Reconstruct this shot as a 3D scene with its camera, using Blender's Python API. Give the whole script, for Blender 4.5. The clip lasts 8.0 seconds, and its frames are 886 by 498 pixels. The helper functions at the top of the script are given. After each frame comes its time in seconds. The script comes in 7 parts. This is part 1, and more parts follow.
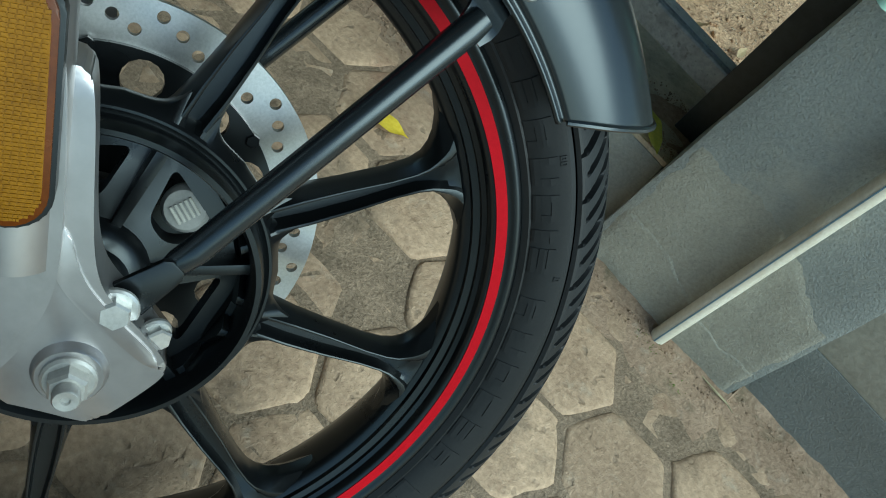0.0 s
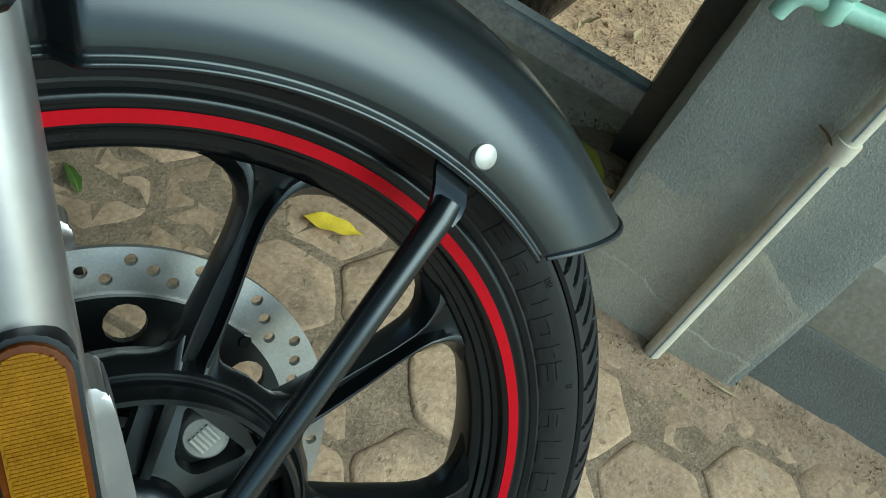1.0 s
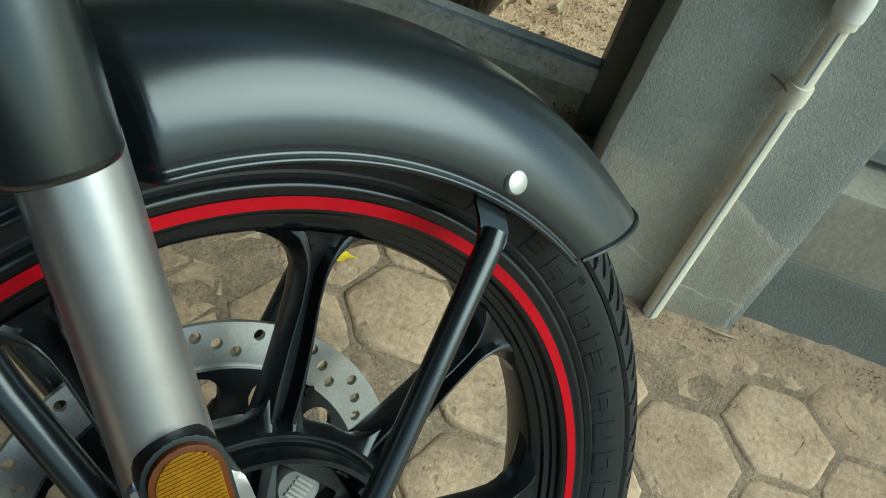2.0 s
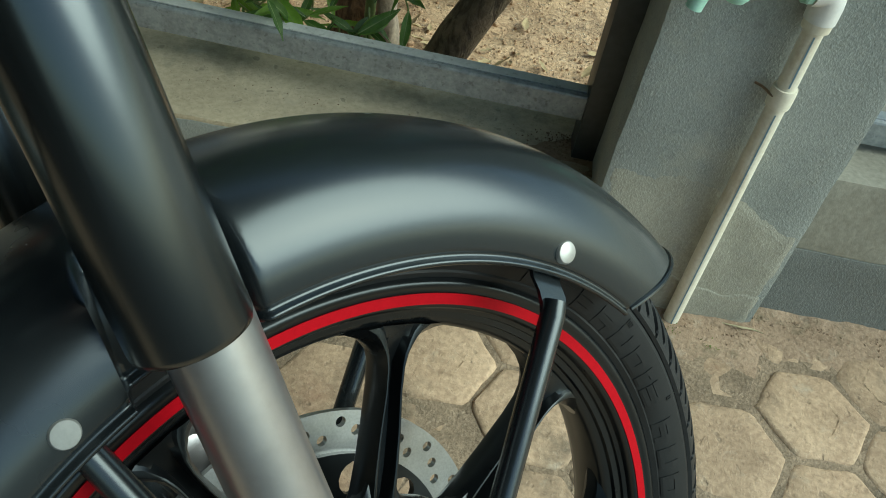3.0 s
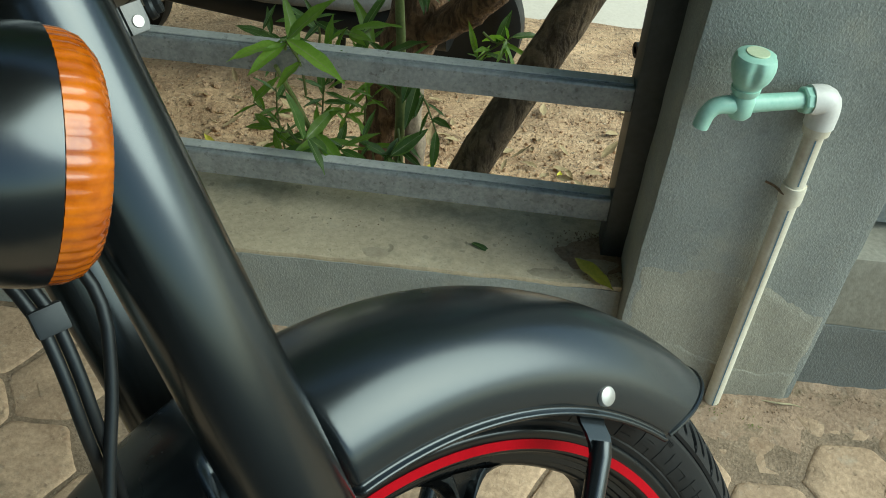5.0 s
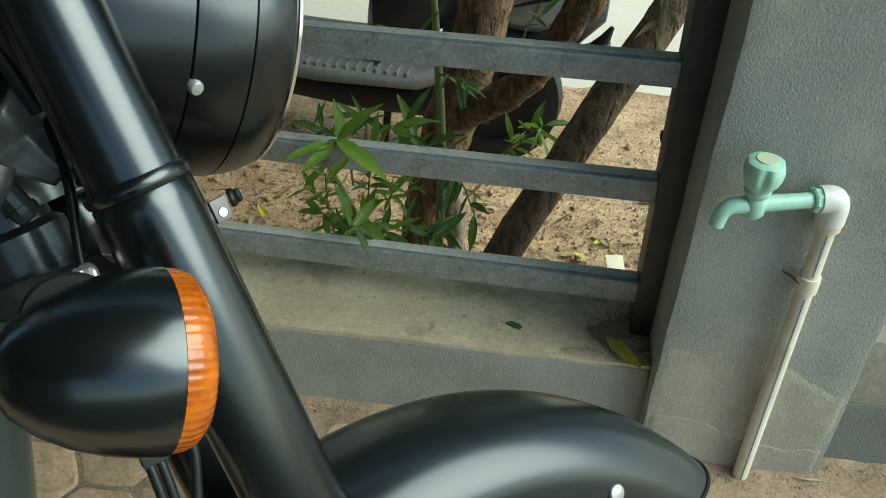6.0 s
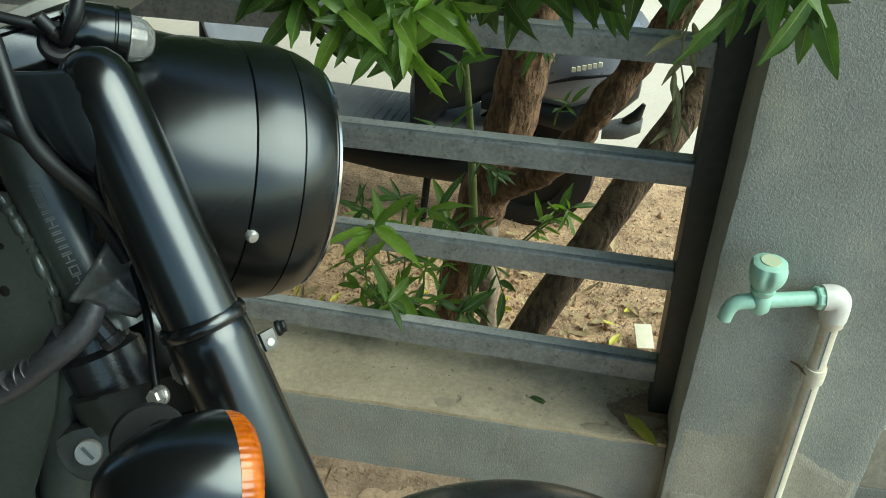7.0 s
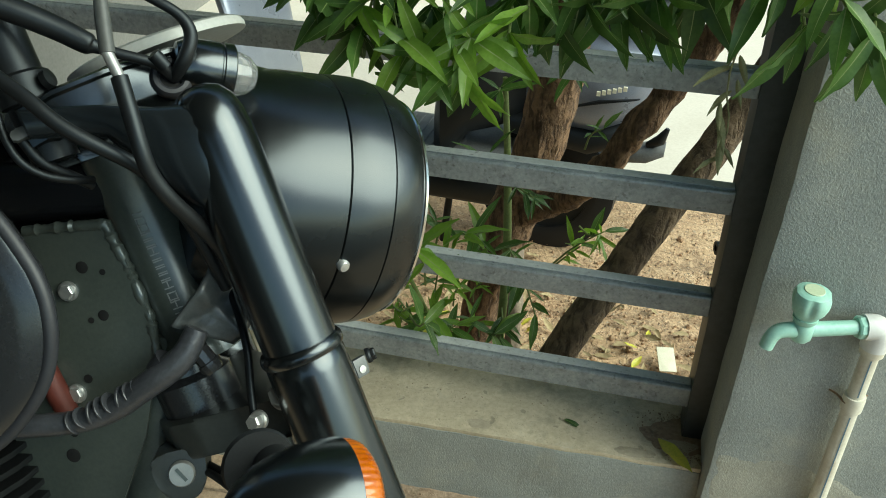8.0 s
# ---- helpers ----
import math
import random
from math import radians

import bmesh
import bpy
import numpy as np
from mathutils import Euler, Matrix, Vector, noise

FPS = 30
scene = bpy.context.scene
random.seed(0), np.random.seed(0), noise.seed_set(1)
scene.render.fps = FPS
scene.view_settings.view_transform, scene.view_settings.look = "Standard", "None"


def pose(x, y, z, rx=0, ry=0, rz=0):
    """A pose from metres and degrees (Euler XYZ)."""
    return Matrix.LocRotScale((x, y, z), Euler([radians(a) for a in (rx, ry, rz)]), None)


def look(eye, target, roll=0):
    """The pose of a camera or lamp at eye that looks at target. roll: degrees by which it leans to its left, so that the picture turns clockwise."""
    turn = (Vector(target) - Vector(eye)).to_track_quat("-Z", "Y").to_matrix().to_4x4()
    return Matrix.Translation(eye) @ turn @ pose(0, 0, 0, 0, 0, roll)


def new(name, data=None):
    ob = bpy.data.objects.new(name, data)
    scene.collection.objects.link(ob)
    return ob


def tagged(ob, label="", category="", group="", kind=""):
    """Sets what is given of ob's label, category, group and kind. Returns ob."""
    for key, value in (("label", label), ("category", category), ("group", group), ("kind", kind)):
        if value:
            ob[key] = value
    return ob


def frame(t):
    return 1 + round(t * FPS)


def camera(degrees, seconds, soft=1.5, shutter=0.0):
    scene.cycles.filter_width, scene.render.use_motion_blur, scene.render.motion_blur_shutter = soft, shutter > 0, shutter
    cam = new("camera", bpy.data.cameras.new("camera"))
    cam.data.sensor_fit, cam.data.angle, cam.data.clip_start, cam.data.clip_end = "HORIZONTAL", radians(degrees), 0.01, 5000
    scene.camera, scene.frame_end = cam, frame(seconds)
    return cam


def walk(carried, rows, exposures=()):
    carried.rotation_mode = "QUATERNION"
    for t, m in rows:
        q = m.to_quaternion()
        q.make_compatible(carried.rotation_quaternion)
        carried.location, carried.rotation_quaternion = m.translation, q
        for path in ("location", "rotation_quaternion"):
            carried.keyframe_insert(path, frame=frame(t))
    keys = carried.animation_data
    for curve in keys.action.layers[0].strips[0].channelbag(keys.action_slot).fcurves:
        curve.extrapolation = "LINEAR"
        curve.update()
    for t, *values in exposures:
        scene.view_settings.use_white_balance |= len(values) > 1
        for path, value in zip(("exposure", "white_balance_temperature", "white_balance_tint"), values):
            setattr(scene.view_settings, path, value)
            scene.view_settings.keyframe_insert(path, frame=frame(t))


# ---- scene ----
cam = camera(55.07, 8.0, soft=1.0)
# seconds, place of the eye in metres, turn in degrees
PATH = [
    (0.0, 0.1505, -0.1796, 0.7530, 33.563, -25.975, 39.354),
    (0.5, 0.1209, -0.1612, 0.7783, 36.918, -22.958, 32.311),
    (1.0, 0.0837, -0.1554, 0.7952, 40.893, -18.650, 23.241),
    (1.5, 0.0580, -0.1685, 0.8039, 42.193, -16.040, 17.274),
    (3.0, -0.0188, -0.1871, 0.8634, 45.487, -7.719, 5.335),
    (3.5, -0.0283, -0.1911, 0.8853, 46.612, -5.727, 3.915),
    (4.0, -0.0380, -0.1918, 0.9072, 47.816, -4.234, 2.948),
    (5.5, -0.0387, -0.2154, 0.9966, 51.338, -1.626, 4.320),
    (6.0, -0.0276, -0.2350, 1.0483, 53.122, -0.790, 6.115),
    (6.5, -0.0124, -0.2548, 1.1002, 54.932, -0.348, 8.069),
    (7.0, -0.0064, -0.2731, 1.1411, 56.184, -0.274, 9.141),
    (7.5, -0.0191, -0.2896, 1.1608, 56.755, -0.454, 9.468),
    (8.0, -0.0572, -0.2897, 1.1569, 57.316, -0.809, 9.847),
]
EXPOSURES = [(0.0, -0.09, 5780, -11), (1.5, 0.04, 6220, -12), (3.5, 0.16, 6450, -10), (6.0, 0.25, 6600, -8), (8.0, 0.46, 6800, -8)]
walk(cam, [(t, pose(x, y, z, rx, ry, rz)) for t, x, y, z, rx, ry, rz in PATH], EXPOSURES)

# ---- world, sun ----
world = bpy.data.worlds.new("sky")
scene.world = world
world.use_nodes = True
wn = world.node_tree
wn.nodes.clear()
sky = wn.nodes.new("ShaderNodeTexSky")
sky.sky_type = "NISHITA"
sky.sun_disc = False
SUN_EL, SUN_AZ = 41.0, 100.0
sky.sun_elevation, sky.sun_rotation = radians(SUN_EL), radians(SUN_AZ)
bg = wn.nodes.new("ShaderNodeBackground")
bg.inputs["Strength"].default_value = 0.17
wo = wn.nodes.new("ShaderNodeOutputWorld")
wn.links.new(sky.outputs[0], bg.inputs["Color"])
wn.links.new(bg.outputs[0], wo.inputs["Surface"])
sun = new("sun", bpy.data.lights.new("sun", "SUN"))
sun.data.energy, sun.data.angle, sun.data.color = 3.4, radians(56), (0.985, 1.0, 0.965)
sun_dir = Vector((math.sin(radians(SUN_AZ)) * math.cos(radians(SUN_EL)), math.cos(radians(SUN_AZ)) * math.cos(radians(SUN_EL)), math.sin(radians(SUN_EL))))
sun.matrix_world = look(sun_dir * 20, (0, 0, 0))


# ---- materials ----
def material(name, c1, c2, rough=0.5, metal=0.0, scale=8.0, grain=120.0, bump=0.15, depth=0.002, mix=0.5, rough_var=0.12, spec=0.5, trans=0.0, coat=0.0, vary=0.0, contrast=(0.35, 0.65), thin=0.0, world_space=False):
    """A surface that wanders between two colours at two scales, with matching relief and gloss."""
    m = bpy.data.materials.new(name)
    m.use_nodes = True
    nt = m.node_tree
    p = nt.nodes["Principled BSDF"]
    co = nt.nodes.new("ShaderNodeTexCoord")
    n1 = nt.nodes.new("ShaderNodeTexNoise")
    n1.inputs["Scale"].default_value, n1.inputs["Detail"].default_value, n1.inputs["Roughness"].default_value = scale, 6.0, 0.6
    n2 = nt.nodes.new("ShaderNodeTexNoise")
    n2.inputs["Scale"].default_value, n2.inputs["Detail"].default_value, n2.inputs["Roughness"].default_value = grain, 5.0, 0.6
    where = co.outputs["Object"]
    if world_space:
        where = nt.nodes.new("ShaderNodeNewGeometry").outputs["Position"]
    nt.links.new(where, n1.inputs["Vector"])
    nt.links.new(where, n2.inputs["Vector"])
    add = nt.nodes.new("ShaderNodeMix")
    add.data_type = "FLOAT"
    add.inputs[0].default_value = mix
    nt.links.new(n1.outputs["Fac"], add.inputs[2])
    nt.links.new(n2.outputs["Fac"], add.inputs[3])
    ramp = nt.nodes.new("ShaderNodeValToRGB")
    ramp.color_ramp.elements[0].position, ramp.color_ramp.elements[1].position = contrast
    ramp.color_ramp.elements[0].color, ramp.color_ramp.elements[1].color = (*c1, 1), (*c2, 1)
    nt.links.new(add.outputs[0], ramp.inputs["Fac"])
    last = ramp.outputs["Color"]
    if vary:
        info = nt.nodes.new("ShaderNodeObjectInfo")
        hsv = nt.nodes.new("ShaderNodeHueSaturation")
        ma = nt.nodes.new("ShaderNodeMapRange")
        ma.inputs["To Min"].default_value, ma.inputs["To Max"].default_value = 1 - vary, 1 + vary
        nt.links.new(info.outputs["Random"], ma.inputs["Value"])
        nt.links.new(ma.outputs[0], hsv.inputs["Value"])
        nt.links.new(last, hsv.inputs["Color"])
        last = hsv.outputs["Color"]
    nt.links.new(last, p.inputs["Base Color"])
    mr = nt.nodes.new("ShaderNodeMapRange")
    mr.inputs["To Min"].default_value, mr.inputs["To Max"].default_value = max(0.02, rough - rough_var), min(1, rough + rough_var)
    nt.links.new(n1.outputs["Fac"], mr.inputs["Value"])
    nt.links.new(mr.outputs[0], p.inputs["Roughness"])
    p.inputs["Metallic"].default_value = metal
    p.inputs["Specular IOR Level"].default_value = spec
    p.inputs["Transmission Weight"].default_value = trans
    p.inputs["Coat Weight"].default_value = coat
    p.inputs["Coat Roughness"].default_value = 0.22
    if bump:
        b = nt.nodes.new("ShaderNodeBump")
        b.inputs["Strength"].default_value, b.inputs["Distance"].default_value = bump, depth
        nt.links.new(add.outputs[0], b.inputs["Height"])
        nt.links.new(b.outputs["Normal"], p.inputs["Normal"])
    if thin:
        # light that comes through a leaf
        tr = nt.nodes.new("ShaderNodeBsdfTranslucent")
        ms = nt.nodes.new("ShaderNodeMixShader")
        gm = nt.nodes.new("ShaderNodeHueSaturation")
        gm.inputs["Saturation"].default_value, gm.inputs["Value"].default_value = 1.1, 1.9
        nt.links.new(last, gm.inputs["Color"])
        nt.links.new(gm.outputs["Color"], tr.inputs["Color"])
        ms.inputs[0].default_value = thin
        nt.links.new(p.outputs[0], ms.inputs[1])
        nt.links.new(tr.outputs[0], ms.inputs[2])
        nt.links.new(ms.outputs[0], nt.nodes["Material Output"].inputs["Surface"])
    return m


def stain(m, colour, scale, lo, hi, amount, seed=0.0, stretch=(1, 1, 1)):
    """Blotches of another colour with a ragged outline, laid over a material."""
    nt = m.node_tree
    p = nt.nodes["Principled BSDF"]
    old = p.inputs["Base Color"].links[0].from_socket
    geo = nt.nodes.new("ShaderNodeNewGeometry")
    mp = nt.nodes.new("ShaderNodeMapping")
    mp.inputs["Location"].default_value = (seed, seed * 0.7, seed * 1.3)
    mp.inputs["Scale"].default_value = stretch
    nt.links.new(geo.outputs["Position"], mp.inputs["Vector"])
    n = nt.nodes.new("ShaderNodeTexNoise")
    n.inputs["Scale"].default_value, n.inputs["Detail"].default_value, n.inputs["Roughness"].default_value = scale, 8.0, 0.68
    nt.links.new(mp.outputs[0], n.inputs["Vector"])
    mr = nt.nodes.new("ShaderNodeMapRange")
    mr.inputs["From Min"].default_value, mr.inputs["From Max"].default_value, mr.inputs["To Max"].default_value = lo, hi, amount
    nt.links.new(n.outputs["Fac"], mr.inputs["Value"])
    mix = nt.nodes.new("ShaderNodeMix")
    mix.data_type = "RGBA"
    nt.links.new(mr.outputs[0], mix.inputs[0])
    nt.links.new(old, mix.inputs[6])
    mix.inputs[7].default_value = (*colour, 1)
    nt.links.new(mix.outputs[2], p.inputs["Base Color"])
    return m


M_MATTE = material("matte_black_paint", (0.0082, 0.0108, 0.0128), (0.0108, 0.0136, 0.0156), 0.27, 0.0, 3, 900, 0.03, 0.0004, rough_var=0.05, spec=0.74, coat=0.12)
M_SATIN = material("satin_black_paint", (0.0030, 0.0038, 0.0040), (0.0046, 0.0055, 0.0058), 0.23, 0.0, 5, 700, 0.03, 0.0004, rough_var=0.06, spec=0.9, coat=0.25)
M_WHEEL = material("black_cast_alloy", (0.003, 0.0036, 0.0042), (0.005, 0.0058, 0.0066), 0.29, 0.0, 20, 500, 0.05, 0.0004, rough_var=0.08, spec=0.55)
M_RUBBER = material("tyre_rubber", (0.0085, 0.0098, 0.0108), (0.0150, 0.0168, 0.0182), 0.50, 0.0, 25, 600, 0.12, 0.0006, spec=0.30)
M_TREAD = material("tread_rubber", (0.0095, 0.0108, 0.0120), (0.0180, 0.0198, 0.0215), 0.50, 0.0, 25, 500, 0.12, 0.0006, spec=0.32)
M_RED = material("red_rim_tape", (0.34, 0.001, 0.008), (0.42, 0.002, 0.011), 0.45, 0.0, 12, 300, 0.02, 0.0003, rough_var=0.05, spec=0.08)
M_SILVER = material("silver_painted_casting", (0.325, 0.318, 0.322), (0.460, 0.452, 0.455), 0.30, 0.85, 9, 60, 0.05, 0.0004, mix=0.3, rough_var=0.10)
M_STEEL = material("bright_zinc_steel", (0.46, 0.47, 0.46), (0.60, 0.61, 0.60), 0.36, 0.75, 60, 400, 0.2, 0.0005)
M_DISC = material("brushed_disc_steel", (0.35, 0.36, 0.36), (0.50, 0.51, 0.51), 0.34, 0.85, 30, 600, 0.05, 0.0003)
M_AMBER = material("amber_reflector", (0.165, 0.072, 0.002), (0.265, 0.125, 0.004), 0.3, 0.0, 60, 500, 0.25, 0.0006, spec=0.25)
M_LENS = material("orange_lens_plastic", (0.27, 0.046, 0.001), (0.56, 0.145, 0.004), 0.14, 0.0, 70, 200, 0.05, 0.0004, mix=0.25, spec=0.5, coat=0.3)
M_PLASTIC = material("black_plastic", (0.006, 0.0065, 0.007), (0.011, 0.0115, 0.012), 0.42, 0.0, 30, 500, 0.08, 0.0005, spec=0.4)
M_CONCRETE = material("grey_painted_cement", (0.205, 0.225, 0.212), (0.385, 0.408, 0.384), 0.8, 0.0, 5, 240, 0.6, 0.002, mix=0.45, contrast=(0.32, 0.68))
M_CONCRETE_DARK = material("dark_grey_painted_cement", (0.125, 0.136, 0.128), (0.215, 0.227, 0.215), 0.82, 0.0, 6, 220, 0.6, 0.002, contrast=(0.30, 0.70))
M_LEDGE = material("worn_cement_ledge", (0.40, 0.335, 0.230), (0.70, 0.605, 0.445), 0.85, 0.0, 6, 110, 0.4, 0.003, contrast=(0.3, 0.7))
M_PAVER = material("sandstone_paver", (0.265, 0.180, 0.115), (0.615, 0.450, 0.305), 0.9, 0.0, 11, 130, 0.5, 0.004, vary=0.12, contrast=(0.32, 0.66), world_space=True)
M_JOINT = material("paver_joint_grit", (0.145, 0.107, 0.072), (0.385, 0.292, 0.203), 0.95, 0.0, 24, 240, 0.9, 0.005, world_space=True)
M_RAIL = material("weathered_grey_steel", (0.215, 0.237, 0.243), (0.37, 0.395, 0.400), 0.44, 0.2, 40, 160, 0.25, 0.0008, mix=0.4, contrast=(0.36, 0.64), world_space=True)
# rail tops: dusty steel, with light from above painted in as a paler tone
M_RAIL_TOPLIT = material("top_lit_dusty_steel", (0.46, 0.47, 0.45), (0.68, 0.685, 0.65), 0.6, 0.1, 30, 160, 0.25, 0.0008, mix=0.4, contrast=(0.34, 0.68), world_space=True)
M_SOIL = material("dry_soil", (0.27, 0.155, 0.082), (0.74, 0.515, 0.315), 0.95, 0.0, 9, 90, 1.0, 0.014, contrast=(0.32, 0.62))
M_PVC = material("ivory_pvc_pipe", (0.64, 0.60, 0.48), (0.80, 0.77, 0.66), 0.42, 0.0, 14, 200, 0.05, 0.0005)
M_PVC_WHITE = material("white_pvc_elbow", (0.66, 0.66, 0.63), (0.76, 0.76, 0.73), 0.4, 0.0, 14, 200, 0.05, 0.0005)
M_TAP = material("mint_green_plastic", (0.31, 0.59, 0.48), (0.45, 0.70, 0.60), 0.35, 0.0, 20, 200, 0.05, 0.0005)
M_BLUE = material("blue_pipe_print", (0.10, 0.19, 0.26), (0.16, 0.26, 0.33), 0.5, 0.0, 30, 200, 0.0)
M_BARK = material("brown_bark", (0.115, 0.080, 0.052), (0.36, 0.26, 0.17), 0.92, 0.0, 18, 70, 1.0, 0.012, contrast=(0.3, 0.7))
M_ROAD = material("pale_concrete_yard", (0.64, 0.58, 0.48), (0.76, 0.70, 0.60), 0.9, 0.0, 3, 90, 0.3, 0.003)


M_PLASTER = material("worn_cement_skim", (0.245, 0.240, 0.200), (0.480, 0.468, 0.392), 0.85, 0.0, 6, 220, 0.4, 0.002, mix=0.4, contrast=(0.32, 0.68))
M_BARE = material("bare_stained_cement", (0.20, 0.19, 0.155), (0.37, 0.355, 0.295), 0.88, 0.0, 7, 120, 0.6, 0.003, contrast=(0.3, 0.7))
M_DIRT = material("washed_up_dirt", (0.19, 0.128, 0.083), (0.46, 0.335, 0.235), 0.95, 0.0, 16, 160, 0.9, 0.004, contrast=(0.32, 0.66))
M_RUST = material("rusty_wire", (0.16, 0.10, 0.06), (0.34, 0.24, 0.16), 0.8, 0.1, 60, 300, 0.3, 0.001)
M_CAP = material("pale_cream_plastic", (0.66, 0.62, 0.46), (0.78, 0.75, 0.60), 0.5, 0.0, 60, 300, 0.1, 0.0006)
M_TAPCAP = material("pale_yellow_green_plastic", (0.50, 0.60, 0.40), (0.62, 0.70, 0.50), 0.5, 0.0, 60, 300, 0.1, 0.0006)
M_CLOD = material("soil_crumbs", (0.25, 0.15, 0.085), (0.60, 0.42, 0.265), 0.95, 0.0, 25, 200, 0.6, 0.003)
M_LEAF = material("green_leaf", (0.055, 0.118, 0.025), (0.092, 0.172, 0.040), 0.40, 0.0, 25, 160, 0.25, 0.001, vary=0.25, spec=0.5, thin=0.34)
M_LEAF_DARK = material("dark_green_leaf", (0.038, 0.084, 0.021), (0.063, 0.122, 0.031), 0.42, 0.0, 25, 160, 0.25, 0.001, vary=0.25, spec=0.45, thin=0.38)
M_LEAF_YOUNG = material("young_green_leaf", (0.125, 0.235, 0.032), (0.190, 0.315, 0.055), 0.40, 0.0, 25, 160, 0.25, 0.001, vary=0.25, spec=0.5, thin=0.36)
M_DRY = material("dry_leaf", (0.30, 0.22, 0.11), (0.48, 0.38, 0.22), 0.85, 0.0, 30, 160, 0.3, 0.001, vary=0.2)
M_DRY_PALE = material("pale_dry_leaf", (0.46, 0.40, 0.24), (0.60, 0.54, 0.36), 0.85, 0.0, 30, 160, 0.3, 0.001, vary=0.2)
M_YELLOW = material("yellow_leaf", (0.72, 0.52, 0.03), (0.84, 0.66, 0.07), 0.55, 0.0, 25, 200, 0.15, 0.001)
M_YELLOW_GREEN = material("yellow_green_leaf", (0.42, 0.42, 0.05), (0.66, 0.56, 0.07), 0.5, 0.0, 25, 200, 0.2, 0.001)
M_MOSS = material("moss", (0.10, 0.15, 0.03), (0.22, 0.27, 0.06), 0.9, 0.0, 60, 200, 0.2, 0.001)
M_GLASS = material("clear_lens", (0.85, 0.87, 0.87), (0.95, 0.96, 0.96), 0.08, 0.0, 60, 200, 0.0, rough_var=0.02, trans=0.9)
M_CHROME = material("chrome_rim", (0.70, 0.70, 0.68), (0.80, 0.80, 0.78), 0.16, 1.0, 30, 200, 0.0, rough_var=0.05)
M_ENGRAVE = material("stamped_grey_marks", (0.20, 0.21, 0.205), (0.28, 0.29, 0.285), 0.6, 0.0, 60, 300, 0.1, 0.0005)
M_GREYRUB = material("grey_rubber", (0.017, 0.018, 0.022), (0.030, 0.032, 0.037), 0.5, 0.0, 30, 300, 0.08, 0.0005)
M_FRAME = material("greenish_black_frame_paint", (0.046, 0.055, 0.048), (0.072, 0.083, 0.072), 0.33, 0.0, 14, 350, 0.25, 0.0007, spec=0.7, coat=0.3)
M_CAST = material("dark_cast_steel", (0.022, 0.025, 0.023), (0.036, 0.040, 0.037), 0.36, 0.0, 16, 300, 0.2, 0.0006, spec=0.6)
M_SCOOTER = material("grey_blue_metallic_paint", (0.21, 0.235, 0.29), (0.28, 0.305, 0.365), 0.3, 0.3, 10, 300, 0.02, 0.0004, coat=0.4)
M_SEATGREY = material("grey_floorboard_rubber", (0.13, 0.135, 0.135), (0.20, 0.205, 0.205), 0.7, 0.0, 20, 160, 0.3, 0.002)
M_REDPART = material("dull_red_rubber", (0.07, 0.014, 0.009), (0.12, 0.024, 0.015), 0.6, 0.0, 30, 200, 0.1, 0.0006)
M_TANK = material("gloss_black_tank", (0.014, 0.0145, 0.016), (0.020, 0.0205, 0.022), 0.26, 0.0, 5, 400, 0.0, rough_var=0.04, spec=0.7)
M_TRUNK = material("tree_bark", (0.105, 0.060, 0.034), (0.37, 0.228, 0.132), 0.92, 0.0, 22, 60, 1.0, 0.014, contrast=(0.3, 0.7))
M_LAMP = material("smooth_satin_black", (0.0025, 0.003, 0.0031), (0.0036, 0.0042, 0.0043), 0.27, 0.0, 4, 900, 0.02, 0.0003, rough_var=0.05, spec=0.68, coat=0.22)
M_HOLE_SHADE = material("hole_shade_black", (0.003, 0.003, 0.003), (0.006, 0.006, 0.006), 0.9, 0.0, 10, 100, 0.0)
M_AMBERDEEP = material("deep_amber_plastic", (0.07, 0.017, 0.001), (0.11, 0.028, 0.0015), 0.25, 0.0, 40, 300, 0.05, 0.0004, spec=0.3)
M_STEELDULL = material("dull_zinc_steel", (0.32, 0.32, 0.31), (0.44, 0.44, 0.42), 0.42, 0.6, 40, 300, 0.12, 0.0005)
M_YELLOWLINE = material("yellow_tread_line", (0.40, 0.40, 0.20), (0.50, 0.50, 0.28), 0.7, 0.0, 60, 300, 0.0)
M_TAPE = material("black_cloth_tape", (0.026, 0.028, 0.032), (0.055, 0.058, 0.066), 0.36, 0.0, 60, 350, 0.5, 0.0015, spec=0.7)
M_GREYBOOT = material("dusty_black_rubber", (0.045, 0.050, 0.050), (0.085, 0.092, 0.090), 0.36, 0.0, 25, 300, 0.3, 0.0015, spec=0.7)
M_TWIG = material("green_twig", (0.12, 0.17, 0.045), (0.22, 0.26, 0.09), 0.6, 0.0, 40, 200, 0.2, 0.001)
M_TRUNK2 = material("pale_stem_bark", (0.17, 0.135, 0.10), (0.33, 0.27, 0.20), 0.9, 0.0, 20, 80, 0.7, 0.006)
M_DRYGREEN = material("withered_leaf", (0.17, 0.18, 0.08), (0.30, 0.29, 0.15), 0.8, 0.0, 40, 200, 0.3, 0.001)
M_ADDED_ROOF = material("dark_added_roof", (0.075, 0.072, 0.066), (0.12, 0.115, 0.105), 0.85, 0.0, 3, 60, 0.2, 0.003)
M_ADDED_WALL = material("grey_added_wall", (0.20, 0.195, 0.18), (0.28, 0.275, 0.255), 0.85, 0.0, 2, 60, 0.2, 0.003)

